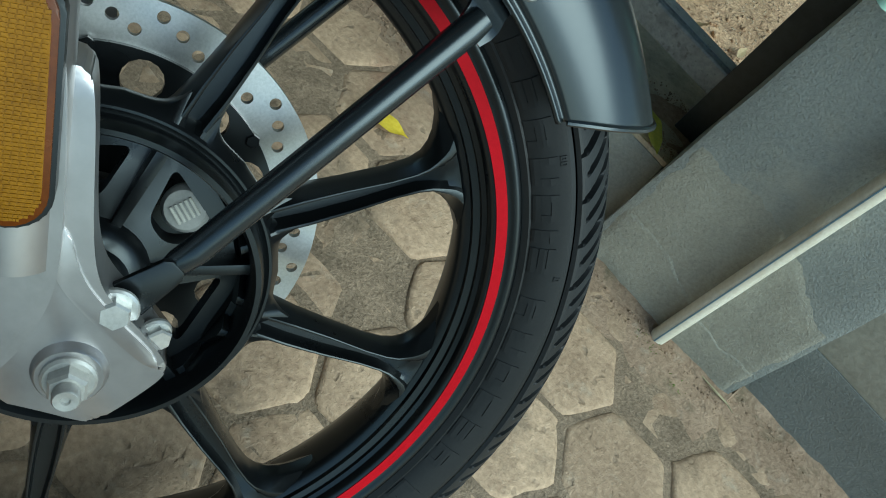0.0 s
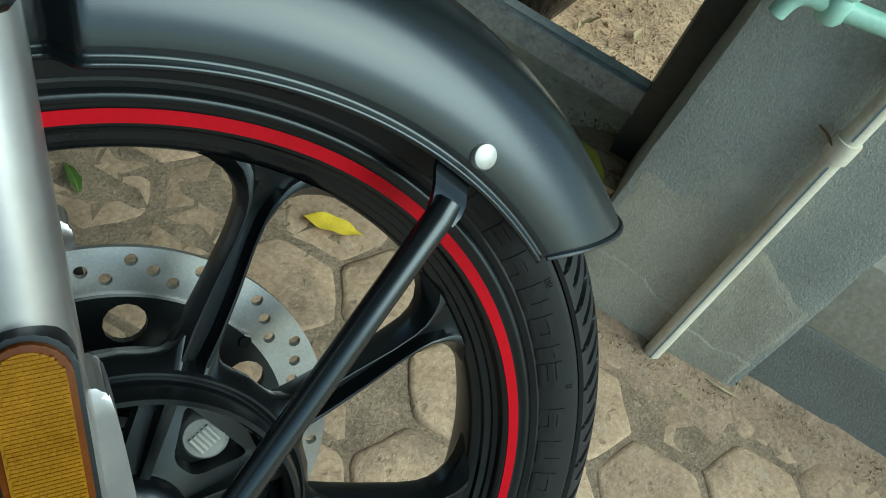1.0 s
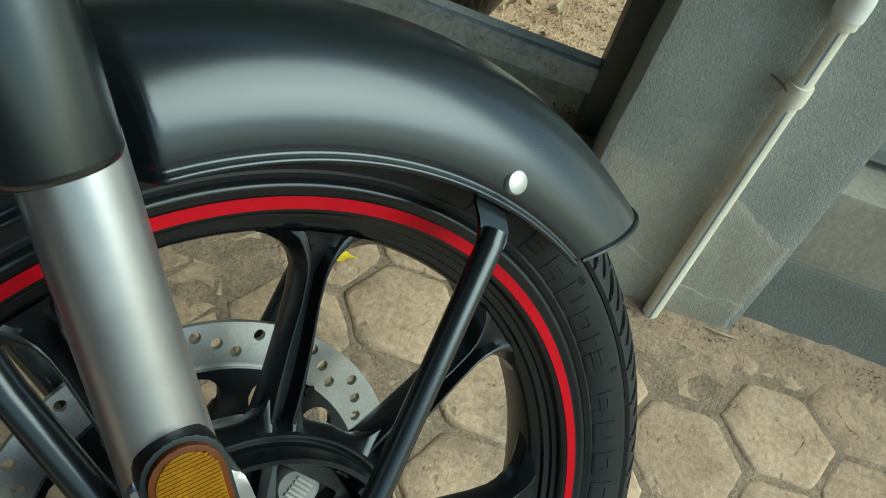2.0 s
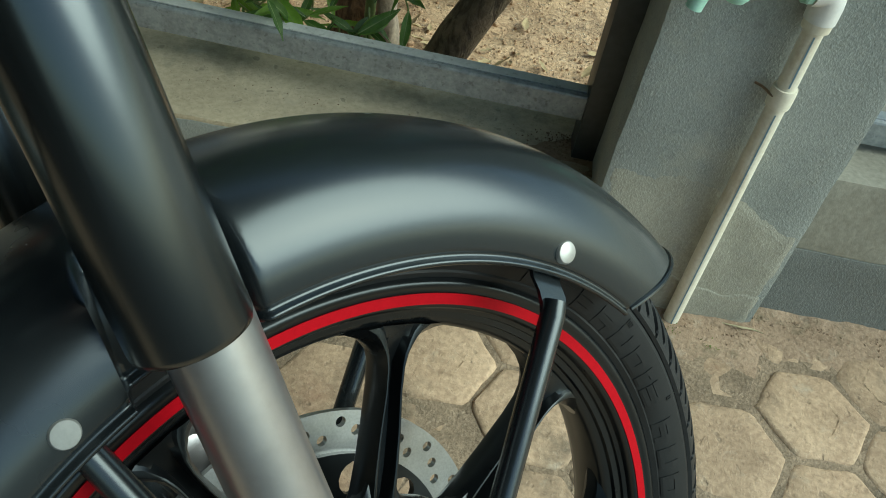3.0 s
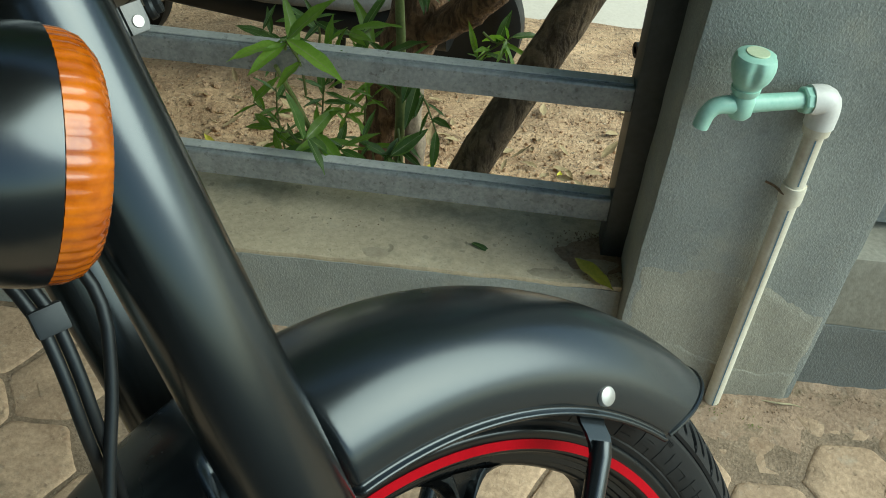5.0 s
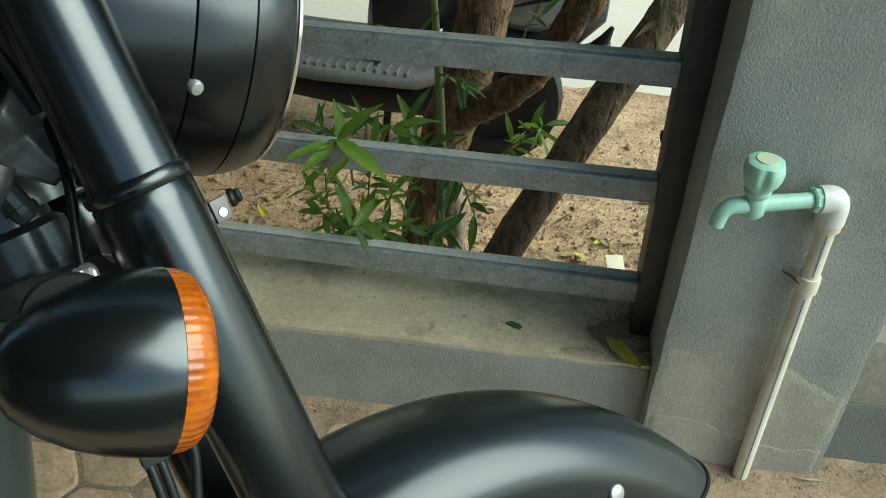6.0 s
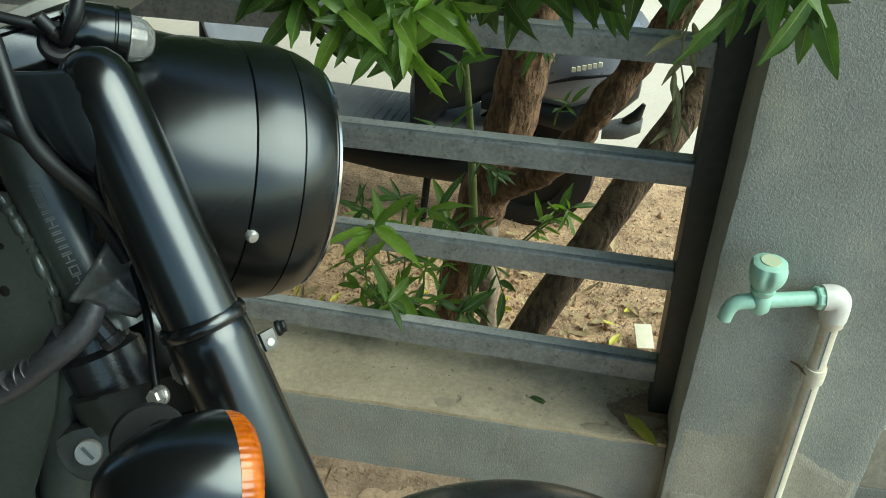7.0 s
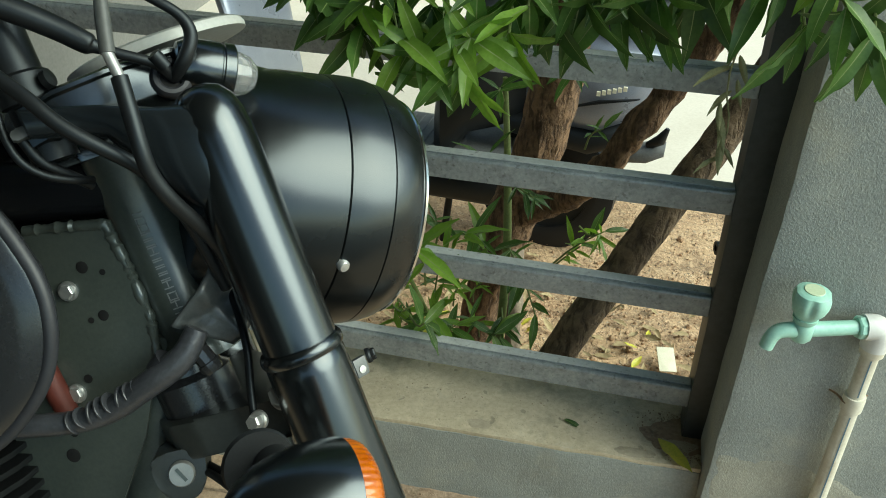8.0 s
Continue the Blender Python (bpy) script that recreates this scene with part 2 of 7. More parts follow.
M_DARK_GROUND = material("dark_unseen_ground", (0.035, 0.035, 0.036), (0.060, 0.060, 0.060), 0.9, 0.0, 6, 200, 0.5, 0.004)
M_MORTAR = material("dried_mortar", (0.34, 0.29, 0.21), (0.50, 0.43, 0.32), 0.9, 0.0, 30, 200, 0.4, 0.001)
M_SLEEVE = material("grey_plastic_sleeve", (0.052, 0.055, 0.052), (0.088, 0.092, 0.087), 0.5, 0.0, 20, 200, 0.1, 0.0006)
M_DIAL = material("sky_pale_dial_and_ribs", (0.34, 0.345, 0.32), (0.44, 0.445, 0.41), 0.5, 0.0, 20, 200, 0.1, 0.0006)
stain(M_PAVER, (0.085, 0.075, 0.055), 7, 0.55, 0.72, 0.75, 3.0)
stain(M_PAVER, (0.33, 0.185, 0.120), 5, 0.57, 0.70, 0.6, 8.0)
stain(M_PAVER, (0.50, 0.45, 0.36), 26, 0.58, 0.75, 0.6, 5.0)
stain(M_JOINT, (0.085, 0.068, 0.044), 12, 0.52, 0.68, 0.65, 2.0)
stain(M_CONCRETE, (0.15, 0.145, 0.115), 5, 0.56, 0.74, 0.55, 21.0, (1.6, 1.6, 0.7))
stain(M_CONCRETE, (0.40, 0.41, 0.37), 9, 0.58, 0.78, 0.5, 4.0)
stain(M_CONCRETE, (0.46, 0.435, 0.345), 5, 0.50, 0.68, 0.6, 12.0)
stain(M_CONCRETE, (0.12, 0.13, 0.115), 6, 0.58, 0.78, 0.55, 9.0)
stain(M_CONCRETE_DARK, (0.30, 0.30, 0.27), 11, 0.60, 0.75, 0.5, 2.0)
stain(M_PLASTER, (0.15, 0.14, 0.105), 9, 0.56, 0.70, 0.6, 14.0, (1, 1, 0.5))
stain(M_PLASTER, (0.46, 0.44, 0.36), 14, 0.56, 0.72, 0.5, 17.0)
stain(M_LEDGE, (0.15, 0.14, 0.105), 8, 0.54, 0.72, 0.7, 6.0)
stain(M_LEDGE, (0.62, 0.59, 0.50), 16, 0.60, 0.75, 0.5, 1.0)
stain(M_RAIL, (0.33, 0.35, 0.35), 60, 0.52, 0.70, 0.4, 1.0, (1, 1, 0.2))
# posts: a much darker grey than the rails
M_POST = material("dark_steel", (0.030, 0.037, 0.037), (0.060, 0.070, 0.069), 0.45, 0.1, 12, 90, 0.2, 0.0008, world_space=True)
stain(M_RAIL, (0.085, 0.07, 0.056), 40, 0.60, 0.74, 0.6, 7.0, (0.5, 1, 1))
stain(M_SILVER, (0.22, 0.215, 0.19), 14, 0.56, 0.74, 0.4, 3.0, (1, 1, 0.4))
stain(M_SOIL, (0.58, 0.40, 0.235), 5, 0.50, 0.68, 0.6, 6.0)
stain(M_SOIL, (0.13, 0.082, 0.048), 7, 0.52, 0.70, 0.7, 3.0)
stain(M_DIRT, (0.085, 0.088, 0.050), 14, 0.55, 0.70, 0.7, 5.0)
stain(M_DIRT, (0.44, 0.39, 0.31), 30, 0.58, 0.72, 0.6, 9.0)
stain(M_PVC, (0.34, 0.25, 0.13), 16, 0.54, 0.72, 0.6, 2.0, (1, 1, 0.3))



def fissures(m, colour, scale, stretch, depth):
    """Dark cracks that run along a trunk, in colour and relief."""
    nt = m.node_tree
    p = nt.nodes["Principled BSDF"]
    old = p.inputs["Base Color"].links[0].from_socket
    geo = nt.nodes.new("ShaderNodeNewGeometry")
    bend = nt.nodes.new("ShaderNodeTexNoise")
    bend.inputs["Scale"].default_value, bend.inputs["Detail"].default_value = 14.0, 8.0
    nt.links.new(geo.outputs["Position"], bend.inputs["Vector"])
    shift = nt.nodes.new("ShaderNodeVectorMath")
    shift.operation = "MULTIPLY_ADD"
    shift.inputs[1].default_value = (0.03, 0.03, 0.03)
    nt.links.new(bend.outputs["Color"], shift.inputs[0])
    nt.links.new(geo.outputs["Position"], shift.inputs[2])
    mp = nt.nodes.new("ShaderNodeMapping")
    mp.inputs["Scale"].default_value = stretch
    nt.links.new(shift.outputs[0], mp.inputs["Vector"])
    vo = nt.nodes.new("ShaderNodeTexNoise")
    vo.inputs["Scale"].default_value, vo.inputs["Detail"].default_value, vo.inputs["Roughness"].default_value = scale, 5.0, 0.6
    nt.links.new(mp.outputs[0], vo.inputs["Vector"])
    mr = nt.nodes.new("ShaderNodeMapRange")
    mr.inputs["From Min"].default_value, mr.inputs["From Max"].default_value, mr.inputs["To Min"].default_value, mr.inputs["To Max"].default_value = 0.40, 0.54, 0.75, 0.0
    nt.links.new(vo.outputs["Fac"], mr.inputs["Value"])
    mix = nt.nodes.new("ShaderNodeMix")
    mix.data_type = "RGBA"
    nt.links.new(mr.outputs[0], mix.inputs[0])
    nt.links.new(old, mix.inputs[6])
    mix.inputs[7].default_value = (*colour, 1)
    nt.links.new(mix.outputs[2], p.inputs["Base Color"])
    b = nt.nodes.new("ShaderNodeBump")
    b.invert = True
    b.inputs["Strength"].default_value, b.inputs["Distance"].default_value = 0.9, depth
    nt.links.new(mr.outputs[0], b.inputs["Height"])
    nt.links.new(p.inputs["Normal"].links[0].from_socket, b.inputs["Normal"])
    nt.links.new(b.outputs["Normal"], p.inputs["Normal"])
    return m


fissures(M_TRUNK, (0.055, 0.034, 0.021), 85, (1, 1, 0.22), 0.005)
fissures(M_BARK, (0.060, 0.041, 0.027), 80, (1, 1, 0.12), 0.004)
for m in (M_MATTE, M_SATIN, M_LAMP, M_TANK, M_WHEEL, M_FRAME, M_PLASTIC):
    m.node_tree.nodes["Principled BSDF"].inputs["Specular Tint"].default_value = (0.84, 0.945, 1.0, 1)  # tints the black paint's reflections cool, in place of bluish sky light
M_VEIN = material("pale_leaf_rib", (0.20, 0.27, 0.09), (0.27, 0.34, 0.13), 0.5, 0.0, 40, 160, 0.0)

def pits(m, scale, lo, hi, colour, amount, depth, raised=False):
    """Small sunk pits (or raised grains) strewn over a surface, in colour and relief."""
    nt = m.node_tree
    p = nt.nodes["Principled BSDF"]
    old = p.inputs["Base Color"].links[0].from_socket
    geo = nt.nodes.new("ShaderNodeNewGeometry")
    n = nt.nodes.new("ShaderNodeTexNoise")
    n.inputs["Scale"].default_value, n.inputs["Detail"].default_value, n.inputs["Roughness"].default_value = scale, 2.0, 0.5
    nt.links.new(geo.outputs["Position"], n.inputs["Vector"])
    mr = nt.nodes.new("ShaderNodeMapRange")
    mr.inputs["From Min"].default_value, mr.inputs["From Max"].default_value = lo, hi
    nt.links.new(n.outputs["Fac"], mr.inputs["Value"])
    am = nt.nodes.new("ShaderNodeMath")
    am.operation = "MULTIPLY"
    am.inputs[1].default_value = amount
    nt.links.new(mr.outputs[0], am.inputs[0])
    mix = nt.nodes.new("ShaderNodeMix")
    mix.data_type = "RGBA"
    nt.links.new(am.outputs[0], mix.inputs[0])
    nt.links.new(old, mix.inputs[6])
    mix.inputs[7].default_value = (*colour, 1)
    nt.links.new(mix.outputs[2], p.inputs["Base Color"])
    b = nt.nodes.new("ShaderNodeBump")
    b.invert = not raised
    b.inputs["Strength"].default_value, b.inputs["Distance"].default_value = 1.0, depth
    nt.links.new(mr.outputs[0], b.inputs["Height"])
    nt.links.new(p.inputs["Normal"].links[0].from_socket, b.inputs["Normal"])
    nt.links.new(b.outputs["Normal"], p.inputs["Normal"])


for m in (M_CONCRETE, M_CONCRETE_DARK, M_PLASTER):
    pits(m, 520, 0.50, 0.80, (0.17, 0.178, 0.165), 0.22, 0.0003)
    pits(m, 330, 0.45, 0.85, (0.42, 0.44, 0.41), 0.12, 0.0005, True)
pits(M_LEDGE, 330, 0.58, 0.72, (0.24, 0.21, 0.15), 0.35, 0.0005)
pits(M_LEDGE, 55, 0.67, 0.73, (0.16, 0.145, 0.105), 0.5, 0.0008)
for m in (M_PAVER, M_DIRT, M_JOINT):
    pits(m, 380, 0.56, 0.78, (0.18, 0.130, 0.085), 0.22, 0.0003)
    pits(m, 48, 0.64, 0.72, (0.17, 0.130, 0.090), 0.45, 0.0010)
    pits(m, 230, 0.55, 0.78, (0.64, 0.53, 0.40), 0.20, 0.0004, True)
pits(M_RAIL, 150, 0.60, 0.72, (0.07, 0.064, 0.058), 0.45, 0.0003)
pits(M_RAIL_TOPLIT, 110, 0.60, 0.72, (0.16, 0.15, 0.13), 0.5, 0.0003)
pits(M_SOIL, 70, 0.58, 0.74, (0.13, 0.082, 0.046), 0.5, 0.004)
pits(M_SOIL, 110, 0.60, 0.72, (0.74, 0.62, 0.45), 0.55, 0.004, True)

# ---- building helpers ----
def to_mesh(name, bm, mat, smooth=40.0):
    bmesh.ops.recalc_face_normals(bm, faces=bm.faces)
    me = bpy.data.meshes.new(name)
    lim = radians(smooth)
    for f in bm.faces:
        f.smooth = smooth > 0
    for e in bm.edges:
        if len(e.link_faces) == 2:
            e.smooth = e.calc_face_angle(0) < lim
    bm.to_mesh(me)
    bm.free()
    if mat:
        me.materials.append(mat)
    return me


def part(name, bm, mat, parent, label="", smooth=40.0):
    """One mesh, modelled in the world, as a part of a thing (or of a part)."""
    ob = new(name, to_mesh(name, bm, mat, smooth))
    ob.parent = parent
    root = parent
    while root.parent:
        root = root.parent
    if parent is root:
        ob.matrix_parent_inverse = Matrix.Translation(root.location).inverted()
    if label:
        ob["label"] = label
    return ob


def thing(name, at, label, category, group="", kind=""):
    ob = new(name)
    ob.location = at
    ob.empty_display_size = 0.05
    return tagged(ob, label, category, group, kind)


def solid(name, bm, mat, label, category, group="", kind="", smooth=40.0):
    """A thing that is one plain mesh, modelled in the world."""
    return tagged(new(name, to_mesh(name, bm, mat, smooth)), label, category, group, kind)


def grid_faces(bm, rings, close_u=True, close_v=False, caps=True):
    vs = [[bm.verts.new(p) for p in r] for r in rings]
    n, m = len(vs), len(vs[0])
    for i in range(n if close_v else n - 1):
        for j in range(m if close_u else m - 1):
            a, b, c, d = vs[i][j], vs[i][(j + 1) % m], vs[(i + 1) % n][(j + 1) % m], vs[(i + 1) % n][j]
            try:
                bm.faces.new((a, b, c, d))
            except ValueError:
                pass
    if caps and close_u and not close_v:
        bm.faces.new(vs[0][::-1])
        bm.faces.new(vs[-1])
    return vs


def lathe(profile, mat4, seg=64, closed=False, bm=None, a0=0.0, a1=360.0):
    """Turn (radius, height) pairs round the local z axis of mat4."""
    bm = bm or bmesh.new()
    full = abs(a1 - a0) >= 360
    n = seg if full else seg + 1
    rings = []
    for r, h in profile:
        rings.append([mat4 @ Vector((max(r, 1e-5) * math.cos(radians(a0 + (a1 - a0) * k / seg)), max(r, 1e-5) * math.sin(radians(a0 + (a1 - a0) * k / seg)), h)) for k in range(n)])
    grid_faces(bm, rings, close_u=full, close_v=closed, caps=not closed)
    return bm


def tube(points, radius, seg=14, bm=None, caps=True, smoothing=0):
    """A round tube along points; radius may be a list."""
    bm = bm or bmesh.new()
    pts = [Vector(p) for p in points]
    rad = list(radius) if isinstance(radius, (list, tuple)) else [radius] * len(pts)
    for _ in range(smoothing):
        q, rr = [pts[0]], [rad[0]]
        for i in range(len(pts) - 1):
            q += [pts[i].lerp(pts[i + 1], 0.25), pts[i].lerp(pts[i + 1], 0.75)]
            rr += [rad[i] * 0.75 + rad[i + 1] * 0.25, rad[i] * 0.25 + rad[i + 1] * 0.75]
        pts, rad = q + [pts[-1]], rr + [rad[-1]]
    d = (pts[1] - pts[0]).normalized()
    side = d.orthogonal().normalized()
    rings = []
    for i, p in enumerate(pts):
        nd = (pts[min(i + 1, len(pts) - 1)] - pts[max(i - 1, 0)]).normalized()
        side = (side - nd * side.dot(nd)).normalized()
        up = nd.cross(side)
        rings.append([p + (side * math.cos(2 * math.pi * k / seg) + up * math.sin(2 * math.pi * k / seg)) * rad[i] for k in range(seg)])
    grid_faces(bm, rings, caps=caps)
    return bm


def box(lo, hi, mat4=None, bevel=0.0, bm=None, cuts=0):
    own = bmesh.new()
    bmesh.ops.create_cube(own, size=1.0)
    c, d = (Vector(lo) + Vector(hi)) / 2, Vector(hi) - Vector(lo)
    for v in own.verts:
        v.co = Vector((v.co.x * d.x, v.co.y * d.y, v.co.z * d.z)) + c
    if bevel:
        bmesh.ops.bevel(own, geom=own.edges[:], offset=bevel, segments=2, profile=0.7, affect="EDGES")
    if mat4:
        own.transform(mat4)
    if bm is None:
        return own
    me = bpy.data.meshes.new("tmp")
    own.to_mesh(me)
    own.free()
    bm.from_mesh(me)
    bpy.data.meshes.remove(me)
    return bm


def slab(outline, h0, h1, mat4, bevel=0.0, bm=None):
    """A flat outline in the local xy plane, given thickness from h0 to h1."""
    own = bmesh.new()
    lo = [own.verts.new((x, y, h0)) for x, y in outline]
    hi = [own.verts.new((x, y, h1)) for x, y in outline]
    own.faces.new(lo[::-1])
    own.faces.new(hi)
    for i in range(len(lo)):
        j = (i + 1) % len(lo)
        own.faces.new((lo[i], lo[j], hi[j], hi[i]))
    if bevel:
        bmesh.ops.bevel(own, geom=own.edges[:], offset=bevel, segments=2, profile=0.7, affect="EDGES")
    own.transform(mat4)
    if bm is None:
        return own
    me = bpy.data.meshes.new("tmp")
    own.to_mesh(me)
    own.free()
    bm.from_mesh(me)
    bpy.data.meshes.remove(me)
    return bm


def frame_of(at, z, x=(1, 0, 0)):
    """A pose whose z axis points along z."""
    z = Vector(z).normalized()
    x = Vector(x)
    if abs(x.normalized().dot(z)) > 0.95:
        x = Vector((0, 1, 0))
    y = z.cross(x).normalized()
    x = y.cross(z)
    m = Matrix((x, y, z)).transposed().to_4x4()
    m.translation = Vector(at)
    return m


def hexnut(at, axis, r, h, flange=0.0, bm=None):
    bm = bm or bmesh.new()
    m = frame_of(at, axis)
    if flange:
        lathe([(0.0, 0.0), (flange, 0.0), (flange, 0.0018), (flange * 0.9, 0.003), (0.0, 0.003)], m, 24, bm=bm)
    lathe([(0.0, 0.0), (r, 0.0), (r, h * 0.85), (r * 0.86, h), (0.0, h)], m, 6, bm=bm)
    return bm


def scatter(name, me, poses, mat):
    """Many posed copies of a small mesh as one mesh."""
    base = np.array([(*v.co, 1.0) for v in me.vertices])
    tris = np.array([tuple(f.vertices) for f in me.polygons])
    co = np.concatenate([(np.array(m) @ base.T).T[:, :3] for m in poses])
    faces = np.concatenate([tris + k * len(base) for k in range(len(poses))])
    out = bpy.data.meshes.new(name)
    out.from_pydata(co.tolist(), [], faces.tolist())
    out.materials.append(mat)
    return out


def piece(name, me, m, parent):
    """A piece that shares its mesh with its like, posed in the world."""
    ob = new(name, me)
    ob.parent = parent
    root = parent
    while root.parent:
        root = root.parent
    if parent is root:
        ob.matrix_parent_inverse = Matrix.Translation(root.location).inverted()
    ob.matrix_basis = m
    return ob


def join(bm, me, m):
    """Add a posed copy of a mesh to a bmesh."""
    n = len(bm.verts)
    bm.from_mesh(me)
    bm.verts.ensure_lookup_table()
    for v in bm.verts[n:]:
        v.co = m @ v.co


# ---- pillar, plinths, fence ----
WALL = pose(0.195, 0.66, 0, 0, 0, -2.2)  # the pillar's corner; x runs along the fence, y behind it
TURN_UP = WALL @ Matrix(((0, 0, 1, 0), (1, 0, 0, 0), (0, 1, 0, 0), (0, 0, 0, 1)))
SOIL_Z = -0.32


def worn_block(lo, hi, mat4, step=0.03, rough=0.0016, bevel=0.006):
    """A cement block with a hand-plastered, slightly uneven skin and chipped edges."""
    bm = box(lo, hi, None, bevel)
    for axis in range(3):
        n = int((hi[axis] - lo[axis]) / step)
        for k in range(1, min(n, 60)):
            co, no = [0, 0, 0], [0, 0, 0]
            co[axis], no[axis] = lo[axis] + (hi[axis] - lo[axis]) * k / min(n, 60), 1
            bmesh.ops.bisect_plane(bm, geom=bm.verts[:] + bm.edges[:] + bm.faces[:], plane_co=co, plane_no=no)
    for v in bm.verts:
        p = mat4 @ v.co
        edge = sum(1 for i in range(3) if min(abs(v.co[i] - lo[i]), abs(v.co[i] - hi[i])) < bevel * 1.5)
        k = rough * (1.1 if edge > 1 else 1)
        v.co += Vector((noise.noise(p * 14), noise.noise(p * 14 + Vector((9, 0, 0))), noise.noise(p * 14 + Vector((0, 9, 0))))) * k
        v.co += Vector((noise.noise(p * 45), noise.noise(p * 45 + Vector((9, 0, 0))), noise.noise(p * 45 + Vector((0, 9, 0))))) * k * 0.6
    bm.transform(mat4)
    return bm


tagged(new("wall_ledge", to_mesh("wall_ledge", worn_block((-1.6, 0.036, -0.4), (0.0, 0.24, 0.150), WALL, 0.03, 0.0025), M_CONCRETE)), "worn grey cement plinth under the fence", "plinth", kind="structure")
tagged(new("trim", to_mesh("trim", worn_block((-1.6, 0.0375, 0.148), (0.0, 0.24, 0.157), WALL, 0.03, 0.0022, 0.004), M_LEDGE)), "bare dusty cement top of the plinth", "plinth top", kind="structure")
tagged(new("wall_plinth", to_mesh("wall_plinth", worn_block((0.27, 0.036, -0.4), (1.6, 0.30, 0.128), WALL, 0.03, 0.0025), M_CONCRETE_DARK)), "dark grey painted cement plinth beside the pillar", "plinth", kind="structure")
tagged(new("wall_plinth", to_mesh("wall_plinth", worn_block((0.27, 0.038, 0.127), (1.6, 0.30, 0.25), WALL, 0.03, 0.0025), M_BARE)), "bare stained cement upper plinth beside the pillar", "plinth", kind="structure")
LEAN = Matrix(((1, 0, 0.019, -0.003), (0, 1, 0, 0), (0, 0, 1, 0), (0, 0, 0, 1)))
tagged(new("pillar", to_mesh("pillar", worn_block((0, 0, -0.4), (0.27, 0.30, 1.35), WALL @ LEAN, 0.03, 0.0016), M_CONCRETE)), "grey painted rough cement pillar", "pillar", kind="structure")
for x0, x1 in ((-4.5, -1.6), (1.6, 4.5)):
    tagged(new("wall_ledge", to_mesh("wall_ledge", box((x0, 0.036, -0.4), (x1, 0.24, 0.157), WALL, 0.006), M_LEDGE)), "worn grey cement plinth under the fence", "plinth", kind="structure")


def plaster(name, outline_top, x0, x1, z0, mat, proud, label):
    """A skim coat on the pillar's front with a ragged upper edge."""
    bm = bmesh.new()
    nx, nz = 46, 40
    rows = []
    for i in range(nx + 1):
        x = x0 + (x1 - x0) * i / nx
        top = outline_top((x - x0) / (x1 - x0)) + 0.006 * noise.noise(Vector((x * 40, 3.0, proud * 900))) + 0.003 * noise.noise(Vector((x * 150, 7.0, 0)))
        row = []
        for j in range(nz + 1):
            z = z0 + (top - z0) * j / nz
            edge = min(1.0, (nz - j) / 5.0, i / 1.5, (nx - i) / 1.5)
            out = -0.002 + (proud + 0.002) * edge + 0.0009 * noise.noise(Vector((x * 30, z * 30, 1))) + 0.0006 * noise.noise(Vector((x * 110, z * 110, 5)))
            row.append(bm.verts.new(WALL @ LEAN @ Vector((x, -out, z))))
        rows.append(row)
    for a, b in zip(rows, rows[1:]):
        for j in range(nz):
            bm.faces.new((a[j], b[j], b[j + 1], a[j + 1]))
    return tagged(new(name, to_mesh(name, bm, mat, 60)), label, "plaster", kind="structure")


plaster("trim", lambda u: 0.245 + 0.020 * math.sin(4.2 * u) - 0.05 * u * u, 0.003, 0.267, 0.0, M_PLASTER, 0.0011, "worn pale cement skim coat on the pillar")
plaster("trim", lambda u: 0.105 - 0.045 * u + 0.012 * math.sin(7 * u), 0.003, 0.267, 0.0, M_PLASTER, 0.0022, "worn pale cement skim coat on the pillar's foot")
for x, y, w, d in ((-0.105, 0.052, 0.030, 0.010), (-0.36, 0.060, 0.020, 0.012), (-0.03, 0.085, 0.035, 0.020)):
    bm = bmesh.new()
    bmesh.ops.create_icosphere(bm, subdivisions=3, radius=1.0)
    for v in bm.verts:
        f = 1 + 0.45 * noise.noise(v.co * 1.7 + Vector((x * 30, 0, 0)))
        v.co = WALL @ Vector((x + v.co.x * w * f, y + v.co.y * d * f, 0.1575 + v.co.z * 0.0012))
    tagged(new("trim", to_mesh("trim", bm, M_MORTAR)), "flat smear of dried mortar on the plinth", "mortar", kind="structure")

bm = bmesh.new()
bmesh.ops.create_icosphere(bm, subdivisions=4, radius=1.0)
for v in bm.verts:
    f = 1 + 0.6 * noise.noise(v.co * 2.3 + Vector((4, 1, 0)))
    v.co = WALL @ Vector((-0.030 + v.co.x * 0.052 * f, 0.102 + v.co.y * 0.034 * f, 0.1572 + v.co.z * 0.0014))
tagged(new("trim", to_mesh("trim", bm, M_DIRT)), "brown dirt in the corner of the plinth", "dirt", kind="structure")

FENCE = WALL @ pose(-0.03, 0.11, 0, 0, 0, -2.2) @ pose(0.03, -0.11, 0)
FENCE_UP = FENCE @ Matrix(((0, 0, 1, 0), (1, 0, 0, 0), (0, 1, 0, 0), (0, 0, 0, 1)))
fence = thing("fence", (0.17, 0.79, 0.157), "weathered grey steel fence with horizontal rails", "fence")


def rail_mesh(z0, z1, x0=-4.4, x1=-0.03, up=FENCE_UP):
    """A welded rectangular tube with two rolled creases along its top."""
    prof = [(0.110, z0), (0.110, z1 - 0.004), (0.1112, z1 - 0.0012), (0.1140, z1), (0.1165, z1), (0.1172, z1 - 0.0028), (0.1188, z1 - 0.0028), (0.1196, z1), (0.139, z1), (0.141, z1 - 0.002), (0.141, z0)]
    return slab(prof, x0, x1, up, 0.0005)


